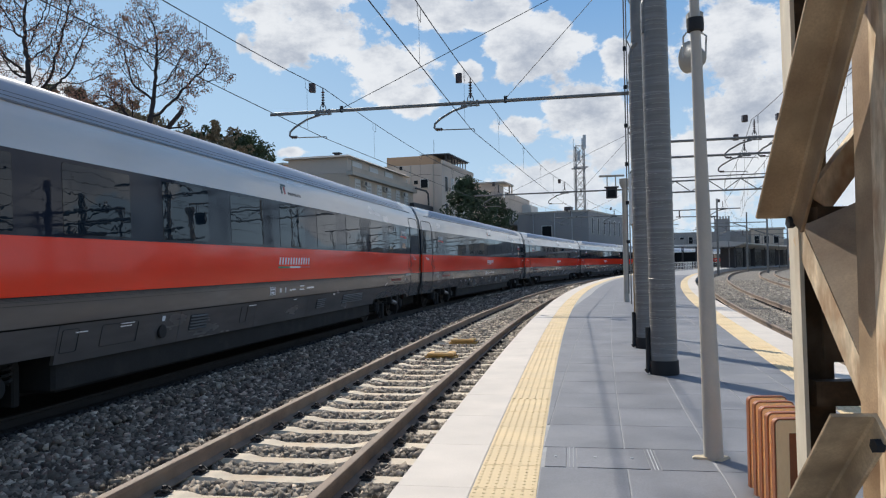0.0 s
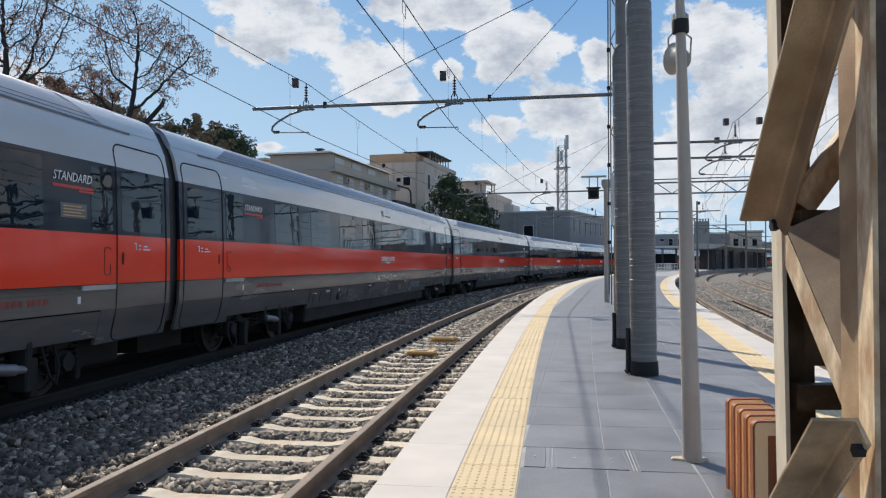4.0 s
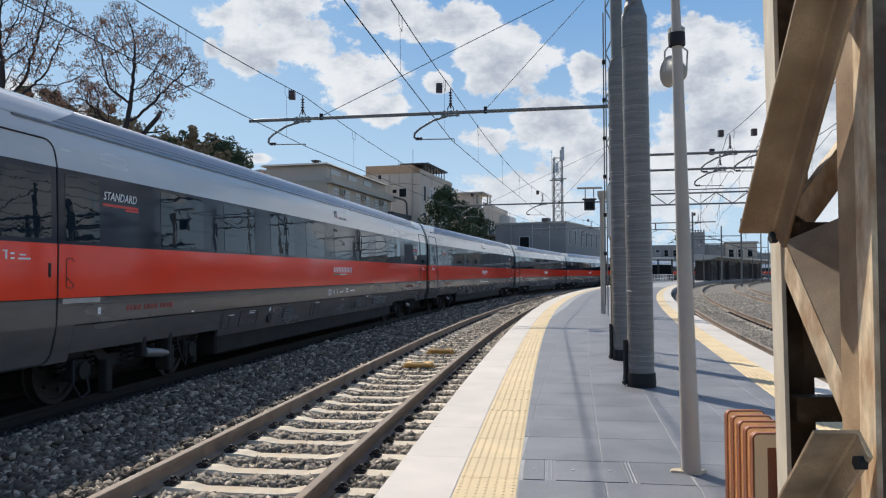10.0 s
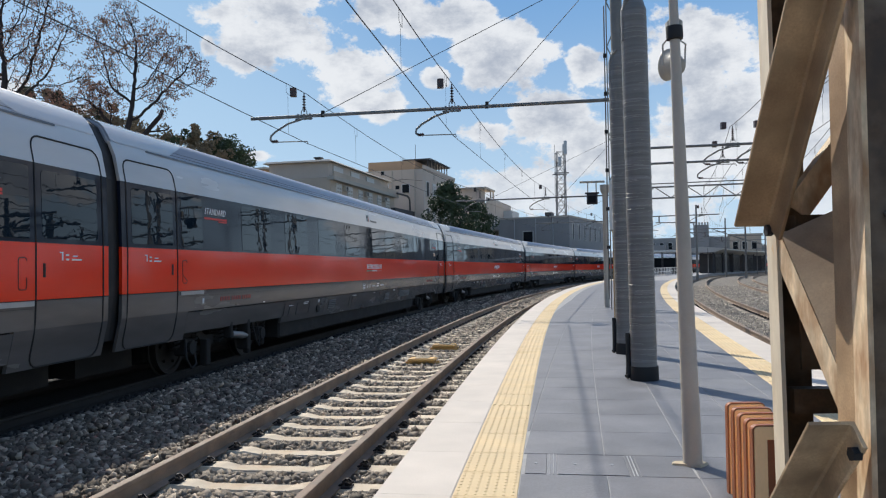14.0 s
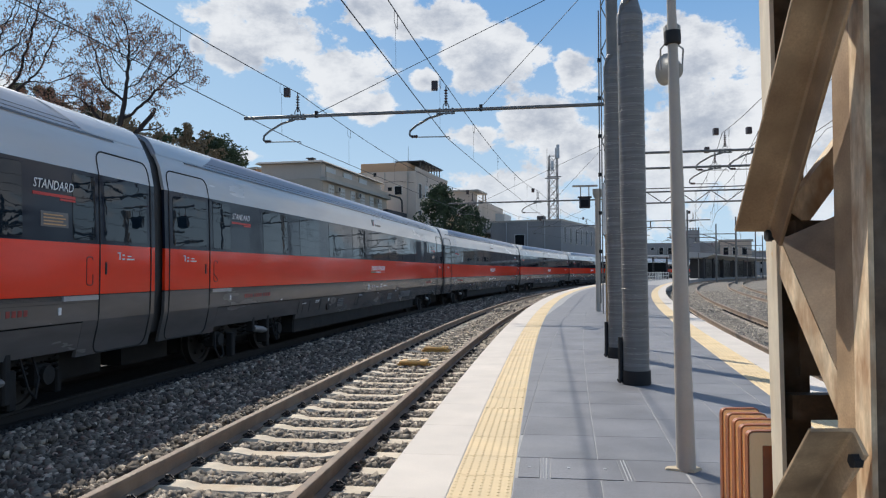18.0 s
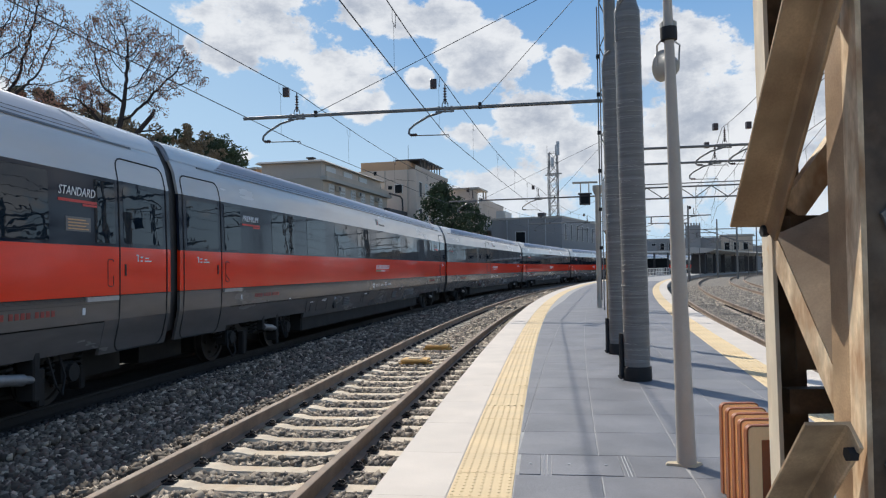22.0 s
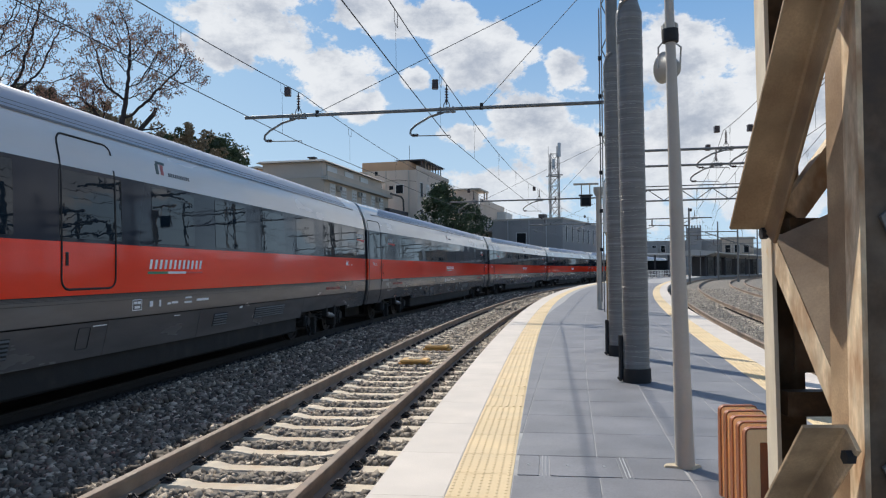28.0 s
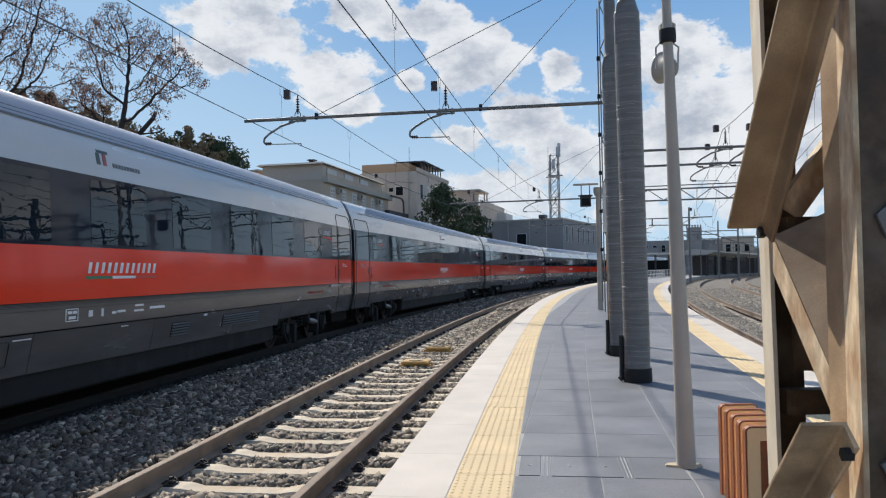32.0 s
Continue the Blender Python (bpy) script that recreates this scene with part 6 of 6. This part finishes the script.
# station canopy at the far end of the platform
cn = thing("station_canopy", "long low concrete platform canopy on dark posts", "canopy")
rings = []
for k in range(17):
    s = 130 + 4.3 * k
    rings.append([tk(s, 3.2, 4.00), tk(s, 4.4, 3.80), tk(s, 8.2, 3.80), tk(s, 9.6, 4.20), tk(s, 9.6, 4.40), tk(s, 6.3, 4.70), tk(s, 3.2, 4.25)])
part("roof", Shape().loft(rings), M_canopy, cn, "pale wing-shaped canopy roof")
for k in range(6):
    s = 131 + 10.4 * k
    for l in (4.6, 8.0):
        part("post", Shape().tube(tk(s, l, ZP - 0.02), tk(s, l, 3.85), 0.15, n=8), M_darksteel, cn)
for s, lng in ((140.0, 6.0), (148.5, 5.0), (158.0, 7.0), (172.0, 5.0), (184.0, 4.0)):
    mm = Matrix.Translation(tk(s, 6.2, ZP)) @ Matrix.Rotation(-heading(s), 4, "Z")
    kk = part("kiosk", Shape().box(-1.3, 1.3, -lng / 2, lng / 2, 0, 3.3, mm), M_darksteel, cn, "dark glazed kiosk under the canopy")
    for i in range(int(lng)):
        part("kiosk_pane", Shape().box(1.3, 1.34, -lng / 2 + i + 0.1, -lng / 2 + i + 0.9, 0.3, 2.7, mm), M_glass_dark, kk)

# castle-like station building behind
h7 = thing("station_building", "grey stone station building with a battlemented tower", "building", m=Matrix.Translation((69.5, 209.0, -0.6)) @ Matrix.Rotation(-0.35, 4, "Z"))
walls(h7, -16.0, 9.0, 2.0, 14.0, 0, 10.2, M_greywall)
walls(h7, -0.4, 3.6, 0.4, 4.6, 0, 13.6, M_greywall, "tower")
for k in range(6):
    part("merlon", Shape().box(-0.5 + 0.74 * k, -0.1 + 0.74 * k, 0.3, 0.8, 13.6, 14.3), M_greywall, h7)
walls(h7, 9.0, 17.0, 0.0, 12.0, 0, 10.4, M_beige, "wing")
part("roof", Shape().box(8.6, 17.4, -0.4, 12.4, 10.4, 10.8), M_roofgrey, h7)
for k in range(8):
    window_at(h7, -14.5 + 2.4 * k, 7.0, 1.1, 1.8, shutters=False).location = (0, 2.0, 0)
for k in range(3):
    window_at(h7, 9.8 + 2.4 * k, 6.6, 1.2, 2.0, shutters=False)
walls(h7, -22.0, -8.0, 0.0, 8.0, 0, 8.2, M_greywall, "side_wing")

# small clutter of the far yard: poles and a white awning
for x, y, hh in ((46, 150, 7.0), (50, 158, 6.5), (60, 160, 8.0), (66, 168, 7.5), (74, 190, 9.0), (82, 190, 8.0), (40.5, 116.0, 5.0), (58, 140, 6.0)):
    p_ = thing("yard_pole", "thin grey yard pole with a short cross-arm", "pole", group="yard poles", m=Matrix.Translation((x, y, -0.6)))
    part("shaft", Shape().tube((0, 0, 0), (0, 0, hh), 0.09, 0.06, 8), M_cat_steel, p_)
    part("cross_arm", Shape().tube((-1.3, 0, hh - 0.8), (1.6, 0.2, hh - 0.7), 0.05, n=6), M_cat_steel, p_)

# a coach standing in the yard
parked = copy_thing(standard, Matrix.Translation((35.5, 129.0, -0.3)) @ Matrix.Rotation(math.pi / 2 - heading(130), 4, "Z"))
tagged(parked, "red and silver coach standing in the far yard", "train coach")

# low houses beyond the yard
rng_h = random.Random(9)
for k in range(9):
    dh = thing("distant_house", "low pale flat-roofed house beyond the yard", "house", group="distant houses", m=Matrix.Translation((96 + 11.5 * k, 262 - 3 * k, -0.62)) @ Matrix.Rotation(-0.4 + rng_h.uniform(-0.2, 0.2), 4, "Z"))
    w_, h_ = rng_h.uniform(8, 11), rng_h.uniform(6, 10.5)
    part("wall", Shape().box(0, w_, 0, 9, 0, h_), rng_h.choice((M_cream, M_whitewall, M_greywall, M_beige)), dh)
    part("roof", Shape().box(-0.3, w_ + 0.3, -0.3, 9.3, h_, h_ + 0.35), M_roofgrey, dh)
    for z in (1.6, 4.6, 7.4):
        for x in (1.2, 3.8, 6.2):
            if z + 1.6 < h_:
                part("window", Shape().box(x, x + 1.1, -0.05, 0.1, z, z + 1.5), M_glass_dark, dh)

# small white shelter by the far tracks
shl = thing("platform_shelter", "small white flat-roofed shelter on thin posts", "shelter", m=Matrix.Translation((34.9, 121.0, -0.62)) @ Matrix.Rotation(-0.35, 4, "Z"))
part("roof", Shape().box(-2.4, 2.4, -1.6, 1.6, 4.45, 4.75, ch=0.05), M_whitewall, shl, "pale flat roof")
for x in (-2.1, 0.0, 2.1):
    for y in (-1.3, 1.3):
        part("post", Shape().box(x - 0.07, x + 0.07, y - 0.07, y + 0.07, 0.0, 4.46), M_darksteel, shl)
part("back_panel", Shape().box(-2.1, 2.1, 1.25, 1.35, 1.3, 3.6), M_glass_dark, shl)

# railings at the far end of the platform
for s0, l0, n_ in ((96.0, 4.3, 12), (112.0, 3.6, 9)):
    rl = thing("platform_railing", "pale tubular railing at the far platform end", "railing", group="platform railings")
    for z in (0.55, 1.05):
        part("rail", Shape().path([tk(s0 + 1.5 * k, l0, ZP + z) for k in range(n_)], 0.035, 5), M_whitewall, rl)
    for k in range(n_):
        part("post", Shape().tube(tk(s0 + 1.5 * k, l0, ZP - 0.01), tk(s0 + 1.5 * k, l0, ZP + 1.1), 0.04, n=6), M_whitewall, rl)

# more line masts and arms over the yard
for s0, lm, le, z in ((92.0, 9.5, 5.0, 6.6), (106.0, 14.5, 6.5, 6.4), (121.0, 11.0, 4.0, 6.6), (140.0, 15.0, 5.0, 6.6), (165.0, 13.0, 3.0, 6.6)):
    ym = thing("yard_mast", "grey lattice line mast with an arm over the yard", "catenary mast", group="yard masts")
    part("post", Shape().tube(tk(s0, lm, -0.3), tk(s0, lm, 8.6), 0.15, 0.10, 8), M_cat_steel, ym)
    part("tube_arm", Shape().tube(tk(s0, lm, z), tk(s0, le, z + 0.1), 0.06, n=8), M_cat_steel, ym)
    part("strut", Shape().tube(tk(s0, lm, z - 1.6), tk(s0, (lm + le) / 2, z), 0.05, n=6), M_cat_steel, ym)
    part("drop_bracket", Shape().path([tk(s0, le + 0.6, z), tk(s0, le - 0.6, z - 0.4), tk(s0, le - 0.8, z - 0.7), tk(s0, le + 0.3, z - 0.8)], 0.04, 5), M_cat_steel, ym)
    part("insulator", Shape().tube(tk(s0, le + 0.4, z + 0.05), tk(s0, le + 0.4, z + 0.8), 0.07, n=6), M_insul, ym)

# small post with a hanging platform sign, seen from behind
sp = thing("platform_sign", "dark box sign hung from a grey post bracket", "sign")
b0 = tk(24.3, 3.93, ZP)
part("post", Shape().lathe([(0.085, 0), (0.085, 3.55), (0.13, 3.62), (0.16, 3.72), (0.16, 3.85), (0.10, 3.86)], 14, Matrix.Translation(b0)), M_pole, sp, "grey post with a flared head", True)
part("bracket", Shape().tube(tk(24.3, 3.93, 4.33), tk(24.3, 3.15, 4.33), 0.035, n=8), M_pole, sp)
for l in (3.40, 3.66):
    part("hanger", Shape().tube(tk(24.3, l, 3.95), tk(24.3, l, 4.33), 0.018, n=6), M_pole, sp)
mm = Matrix.Translation(tk(24.3, 3.53, 3.80)) @ Matrix.Rotation(-heading(24.3), 4, "Z")
part("sign_box", Shape().box(-0.17, 0.17, -0.07, 0.07, -0.18, 0.15, mm, ch=0.015), M_darksteel, sp)
part("sign_hood", Shape().box(-0.22, 0.22, -0.12, 0.12, 0.15, 0.19, mm, ch=0.01), M_darksteel, sp)
part("sign_face", Shape().box(-0.12, 0.12, -0.078, -0.07, -0.14, 0.08, mm), M_glass_dark, sp)

# brown board and white notice behind the wrapped columns
bd = thing("board", "narrow brown board leaning behind the platform columns", "board", m=Matrix.Translation(tk(13.2, 3.635, ZP)) @ Matrix.Rotation(-heading(13), 4, "Z"))
part("plank", Shape().box(-0.055, 0.055, -0.03, 0.03, 0.0, 2.4, ch=0.006), M_sheet, bd)
part("notice", Shape().box(-0.10, 0.06, -0.045, -0.032, 1.9, 2.75, ch=0.003), M_whitewall, bd, "white notice panel")

# ---------------------------------------------------------------- rear locomotive
loco = thing("locomotive", "red and grey locomotive at the end of the train", "locomotive", group="coaches of the red high-speed train")
LH = 10.0
for nm, zs, mt in (("upper_panel", (3.06, 3.33, 3.56, 3.68), M_silver), ("window_band", (2.04, 2.5, 3.06), M_band), ("red_band", (1.316, 2.04), M_red), ("sill", (0.5, 0.93, 1.30), M_sill)):
    for sd in (-1, 1):
        part(nm, skin(-LH, LH - 3.0, zs, side=sd), mt, loco, smooth=True)
ring_ = [(-prof(z), z) for z in (0.5, 1.3, 2.04, 3.06, 3.68, 3.98, 4.13)] + [(prof(z), z) for z in (4.13, 3.98, 3.68, 3.06, 2.04, 1.3, 0.5)]
nose = Shape().loft([[(x, y * w, lift(0.5 + (z - 0.5) * k)) for y, z in ring_] for x, w, k in ((LH - 3.0, 0.995, 0.995), (LH - 1.8, 0.97, 0.93), (LH - 0.8, 0.88, 0.72), (LH, 0.65, 0.40))])
part("nose", nose, M_red, loco, "sloping red nose", True)
part("roof", Shape().loft([[(x, y, lift(z)) for y, z in [(-prof(z), z) for z in (3.68, 3.9, 4.05, 4.13)] + [(prof(z), z) for z in (4.13, 4.05, 3.9, 3.68)]] for x in (-LH, LH - 3.0)]), M_roof, loco, smooth=True)
part("end_wall", Shape().loft([[(x, y * 0.98, lift(z)) for y, z in ring_] for x in (-LH, -LH + 0.1)]), M_sill, loco)
part("underframe", Shape().box(-LH + 0.3, LH - 1.5, -1.2, 1.2, 0.4, 0.9), M_under, loco)
for e in (-1, 1):
    bogie(loco, e * 5.6)
TRAIN.append(loco)

# ---------------------------------------------------------------- loose ballast stones
def stone_material(name, tones):
    mat = bpy.data.materials.new(name)
    mat.use_nodes = True
    nt = mat.node_tree
    geo = nt.nodes.new("ShaderNodeNewGeometry")
    rp = nt.nodes.new("ShaderNodeValToRGB")
    rp.color_ramp.elements[0].color, rp.color_ramp.elements[1].color = (*tones[0], 1), (*tones[3], 1)
    for pos, c in ((0.40, tones[1]), (0.80, tones[2])):
        rp.color_ramp.elements.new(pos).color = (*c, 1)
    nt.links.new(geo.outputs["Random Per Island"], rp.inputs[0])
    tn = nt.nodes.new("ShaderNodeTexNoise")
    tn.inputs["Scale"].default_value = 60
    mx = nt.nodes.new("ShaderNodeMix")
    mx.data_type, mx.blend_type = "RGBA", "OVERLAY"
    mx.inputs["Factor"].default_value = 0.5
    nt.links.new(rp.outputs[0], mx.inputs["A"])
    nt.links.new(tn.outputs["Fac"], mx.inputs["B"])
    nt.links.new(mx.outputs["Result"], nt.nodes["Principled BSDF"].inputs["Base Color"])
    nt.nodes["Principled BSDF"].inputs["Roughness"].default_value = 0.88
    return mat


M_stone = stone_material("grey_brown_stone", ((0.11, 0.094, 0.076), (0.22, 0.19, 0.15), (0.32, 0.27, 0.21), (0.55, 0.46, 0.35)))
# same ballast in lower tones, deepening the train's shadow between the tracks
M_stone_shade = stone_material("shaded_ballast_stone", ((0.05, 0.041, 0.031), (0.14, 0.116, 0.088), (0.25, 0.21, 0.162), (0.60, 0.51, 0.39)))
# tones hold oil and the train's shade together
M_stone_oily_shade = stone_material("oily_shaded_stone", ((0.012, 0.011, 0.010), (0.02, 0.018, 0.016), (0.035, 0.031, 0.027), (0.09, 0.08, 0.07)))
M_stone_pale = stone_material("pale_stone", ((0.13, 0.115, 0.095), (0.21, 0.19, 0.16), (0.28, 0.25, 0.21), (0.42, 0.37, 0.30)))


def stones(label, zones, seed, mat):
    rng = np.random.default_rng(seed)
    pts = []
    for s0, s1, l0, l1, dens, size, z, lat, skip in zones:
        n = int((s1 - s0) * (l1 - l0) * dens)
        ss, ll = rng.uniform(s0, s1, n), rng.uniform(l0, l1, n)
        sz = size * rng.uniform(0.65, 1.35, n)
        for a, b, c in zip(ss, ll, sz):
            ph = (a - 3.16) % 0.6
            near = min(ph, 0.6 - ph) < 0.155
            if skip and near and abs(b) < 1.22:
                continue
            if skip and min(abs(b - 0.7535), abs(b + 0.7535)) < 0.085:
                continue
            p = tk(a, lat(a) + b)
            dip = 0.0 if not skip else -0.012 * math.cos(ph / 0.6 * 2 * math.pi)
            pts.append((p.x, p.y, z + dip + rng.uniform(-0.012, 0.022), c))
    pts = np.array(pts)
    n = len(pts)
    cube = np.array([(-1, -1, -1), (1, -1, -1), (1, 1, -1), (-1, 1, -1), (-1, -1, 1), (1, -1, 1), (1, 1, 1), (-1, 1, 1)], float) * 0.5
    v = cube[None] * rng.uniform(0.75, 1.3, (n, 8, 3)) + rng.normal(0, 0.09, (n, 8, 3))
    v *= (pts[:, 3, None] * rng.uniform(0.6, 1.25, (n, 3)))[:, None, :]
    q = rng.normal(size=(n, 4))
    q /= np.linalg.norm(q, axis=1)[:, None]
    w, x, y, z = q.T
    R = np.stack([np.stack([1 - 2 * (y * y + z * z), 2 * (x * y - z * w), 2 * (x * z + y * w)], 1), np.stack([2 * (x * y + z * w), 1 - 2 * (x * x + z * z), 2 * (y * z - x * w)], 1), np.stack([2 * (x * z - y * w), 2 * (y * z + x * w), 1 - 2 * (x * x + y * y)], 1)], 1)
    v = np.einsum("nij,nkj->nki", R, v) + pts[:, None, :3]
    tri = np.array([(0, 2, 1), (0, 3, 2), (4, 5, 6), (4, 6, 7), (0, 1, 5), (0, 5, 4), (1, 2, 6), (1, 6, 5), (2, 3, 7), (2, 7, 6), (3, 0, 4), (3, 4, 7)])
    faces = (tri[None] + 8 * np.arange(n)[:, None, None]).reshape(-1)
    me = bpy.data.meshes.new("ballast_stones")
    me.vertices.add(8 * n)
    me.vertices.foreach_set("co", v.reshape(-1))
    me.loops.add(len(faces))
    me.loops.foreach_set("vertex_index", faces)
    me.polygons.add(len(faces) // 3)
    me.polygons.foreach_set("loop_start", np.arange(0, len(faces), 3))
    me.update(calc_edges=True)
    me.materials.append(mat)
    return tagged(new("ballast_stones", me), label, "ballast", kind="stuff")


zero = lambda s: 0.0
stones("loose grey and brown crushed ballast stones", [
    (3.5, 17, -0.70, 0.70, 720, 0.050, -0.236, zero, True),
    (3.5, 17, 0.86, 1.54, 800, 0.050, -0.206, zero, True),
    (17, 34, -0.70, 0.70, 300, 0.066, -0.240, zero, True),
    (17, 34, 0.88, 1.54, 320, 0.070, -0.190, zero, False),
    (34, 60, -1.0, 1.5, 60, 0.13, -0.215, zero, True)], 5, M_stone)
# stones where the train's shadow falls, in the darkened tones
stones("crushed stones between the two tracks, toned down for the train's shadow", [
    (3.5, 17, -2.6, -0.82, 720, 0.052, -0.200, zero, True),
    (3.5, 17, -3.22, -2.6, 760, 0.052, -0.150, zero, False),
    (17, 36, -2.6, -0.82, 280, 0.075, -0.200, zero, True),
    (17, 36, -3.22, -2.6, 300, 0.075, -0.150, zero, False),
    (36, 60, -3.7, -1.0, 70, 0.12, -0.190, zero, True)], 15, M_stone_shade)
# blackened fringe that carries the train's shade on to the stones
stones("oily stones beside the far track, blackened for the train's shade", [
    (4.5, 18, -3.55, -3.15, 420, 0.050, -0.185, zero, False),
    (18, 40, -3.55, -3.15, 150, 0.070, -0.185, zero, False)], 25, M_stone_oily_shade)
stones("loose ballast stones beside the other platform edge", [
    (11, 34, -1.38, -0.85, 600, 0.040, -0.215 + RIGHT_RAIL, right_track, False),
    (11, 34, -0.68, 0.68, 600, 0.040, -0.226 + RIGHT_RAIL, right_track, False),
    (14, 40, 0.85, 3.4, 430, 0.042, -0.220 + RIGHT_RAIL, right_track, False),
    (34, 66, -1.5, 3.5, 150, 0.080, -0.22 + RIGHT_RAIL, right_track, False),
    (30, 75, 3.5, 7.0, 40, 0.10, -0.235 + RIGHT_RAIL, right_track, False)], 6, M_stone_pale)

# ---------------------------------------------------------------- sky backdrop with drifting clouds
SKY_R = 2400.0
ring = Shape()
N_R = 160
for z in (-60.0, 1560.0):
    ring.v += [(SKY_R * math.sin(2 * math.pi * i / N_R), SKY_R * math.cos(2 * math.pi * i / N_R), z) for i in range(N_R)]
ring.f = [(i, (i + 1) % N_R, N_R + (i + 1) % N_R, N_R + i) for i in range(N_R)]
M_sky = bpy.data.materials.new("cloudy_sky")
M_sky.use_nodes = True
nt = M_sky.node_tree
nt.nodes.clear()
N, Lk = nt.nodes, nt.links


def calc(op, a, b=None, c=None):
    x = N.new("ShaderNodeMath")
    x.operation = op
    for i, val in enumerate((a, b, c)):
        if val is None:
            continue
        if hasattr(val, "default_value"):
            Lk.new(val, x.inputs[i])
        else:
            x.inputs[i].default_value = val
    return x.outputs[0]


def smooth(v, lo, hi):
    x = N.new("ShaderNodeMapRange")
    x.interpolation_type = "SMOOTHSTEP"
    x.inputs["From Min"].default_value, x.inputs["From Max"].default_value = lo, hi
    Lk.new(v, x.inputs["Value"])
    return x.outputs["Result"]


def blend(f, a, b):
    x = N.new("ShaderNodeMix")
    x.data_type = "RGBA"
    Lk.new(f, x.inputs["Factor"])
    for sock, val in ((x.inputs["A"], a), (x.inputs["B"], b)):
        if hasattr(val, "default_value"):
            Lk.new(val, sock)
        else:
            sock.default_value = (*val, 1)
    return x.outputs["Result"]


co = N.new("ShaderNodeTexCoord")
mp = N.new("ShaderNodeMapping")
mp.inputs["Scale"].default_value = (1 / SKY_R,) * 3
Lk.new(co.outputs["Object"], mp.inputs[0])
sep = N.new("ShaderNodeSeparateXYZ")
Lk.new(mp.outputs[0], sep.inputs[0])
az = calc("ARCTAN2", sep.outputs["X"], sep.outputs["Y"])
el = sep.outputs["Z"]


def fbm(scale, detail, offset, squash=1.0):
    m = N.new("ShaderNodeMapping")
    m.inputs["Scale"].default_value = (scale, scale, scale * squash)
    m.inputs["Location"].default_value = offset
    Lk.new(mp.outputs[0], m.inputs[0])
    t = N.new("ShaderNodeTexNoise")
    t.inputs["Scale"].default_value, t.inputs["Detail"].default_value, t.inputs["Roughness"].default_value = 1.0, detail, 0.63
    Lk.new(m.outputs[0], t.inputs["Vector"])
    return t.outputs["Fac"]


# the larger banks: bearing, height, half width and half height, in radians
BANKS = ((-0.21, 0.318, 0.12, 0.070), (-0.120, 0.265, 0.078, 0.050), (-0.079, 0.222, 0.055, 0.026), (-0.065, 0.345, 0.075, 0.035),
         (0.034, 0.338, 0.060, 0.036), (0.085, 0.292, 0.078, 0.056), (0.150, 0.200, 0.095, 0.046), (0.065, 0.185, 0.060, 0.024),
         (0.110, 0.095, 0.120, 0.038), (0.200, 0.150, 0.070, 0.055), (0.335, 0.268, 0.085, 0.072), (0.365, 0.190, 0.110, 0.095),
         (0.295, 0.105, 0.100, 0.070), (0.425, 0.110, 0.080, 0.080), (0.188, 0.268, 0.030, 0.036), (-0.010, 0.256, 0.024, 0.018),
         (-0.305, 0.292, 0.014, 0.020), (0.470, 0.220, 0.090, 0.090), (-0.245, 0.152, 0.034, 0.010), (-0.62, 0.20, 0.16, 0.07), (0.85, 0.18, 0.22, 0.12), (1.5, 0.22, 0.35, 0.15), (-1.3, 0.2, 0.3, 0.12), (2.4, 0.2, 0.5, 0.14), (-2.3, 0.22, 0.5, 0.12))
dens = None
for a0, e0, ra, re in BANKS:
    dx = calc("DIVIDE", calc("SUBTRACT", az, a0), ra)
    dy = calc("DIVIDE", calc("SUBTRACT", el, e0), re)
    d = calc("SUBTRACT", 1.0, calc("SQRT", calc("ADD", calc("MULTIPLY", dx, dx), calc("MULTIPLY", dy, dy))))
    dens = d if dens is None else calc("SMOOTH_MAX", dens, d, 0.25)
n1 = fbm(9.0, 12.0, (3.1, 1.7, 0.4), 1.5)
n2 = fbm(30.0, 10.0, (0.3, 4.2, 1.1), 1.3)
edge = calc("ADD", dens, calc("ADD", calc("MULTIPLY", calc("SUBTRACT", n1, 0.5), 2.2), calc("MULTIPLY", calc("SUBTRACT", n2, 0.5), 1.15)))
cover = smooth(edge, 0.09, 0.34)
n3 = fbm(13.0, 8.0, (3.25, 1.45, 0.75), 1.6)
shade = smooth(calc("ADD", calc("MULTIPLY", edge, 0.30), calc("MULTIPLY", calc("SUBTRACT", n3, 0.5), 1.5)), -0.05, 0.55)
blue = blend(smooth(el, 0.0, 0.42), (0.52, 0.70, 0.86), (0.175, 0.37, 0.68))
sunward = calc("MULTIPLY", smooth(calc("ABSOLUTE", calc("ADD", az, 0.46)), 0.55, 0.05), 0.55)
blue = blend(sunward, blue, (0.46, 0.66, 0.86))
white = blend(shade, (0.81, 0.83, 0.86), (0.41, 0.455, 0.54))
haze = blend(smooth(el, 0.0, 0.16), (0.70, 0.77, 0.85), white)
tone = blend(calc("MULTIPLY", cover, 0.96), blue, haze)
em = N.new("ShaderNodeEmission")
em.inputs["Strength"].default_value = 1.0
Lk.new(tone, em.inputs["Color"])
out = N.new("ShaderNodeOutputMaterial")
Lk.new(em.outputs[0], out.inputs["Surface"])
clouds = thing("sky_backdrop", "blue sky with bright drifting cumulus clouds", "sky", kind="structure", shape=ring, material=M_sky)


def drift(t):
    return Matrix.Rotation(radians(0.081 * (t - 13.0)), 4, "Z")


motions()
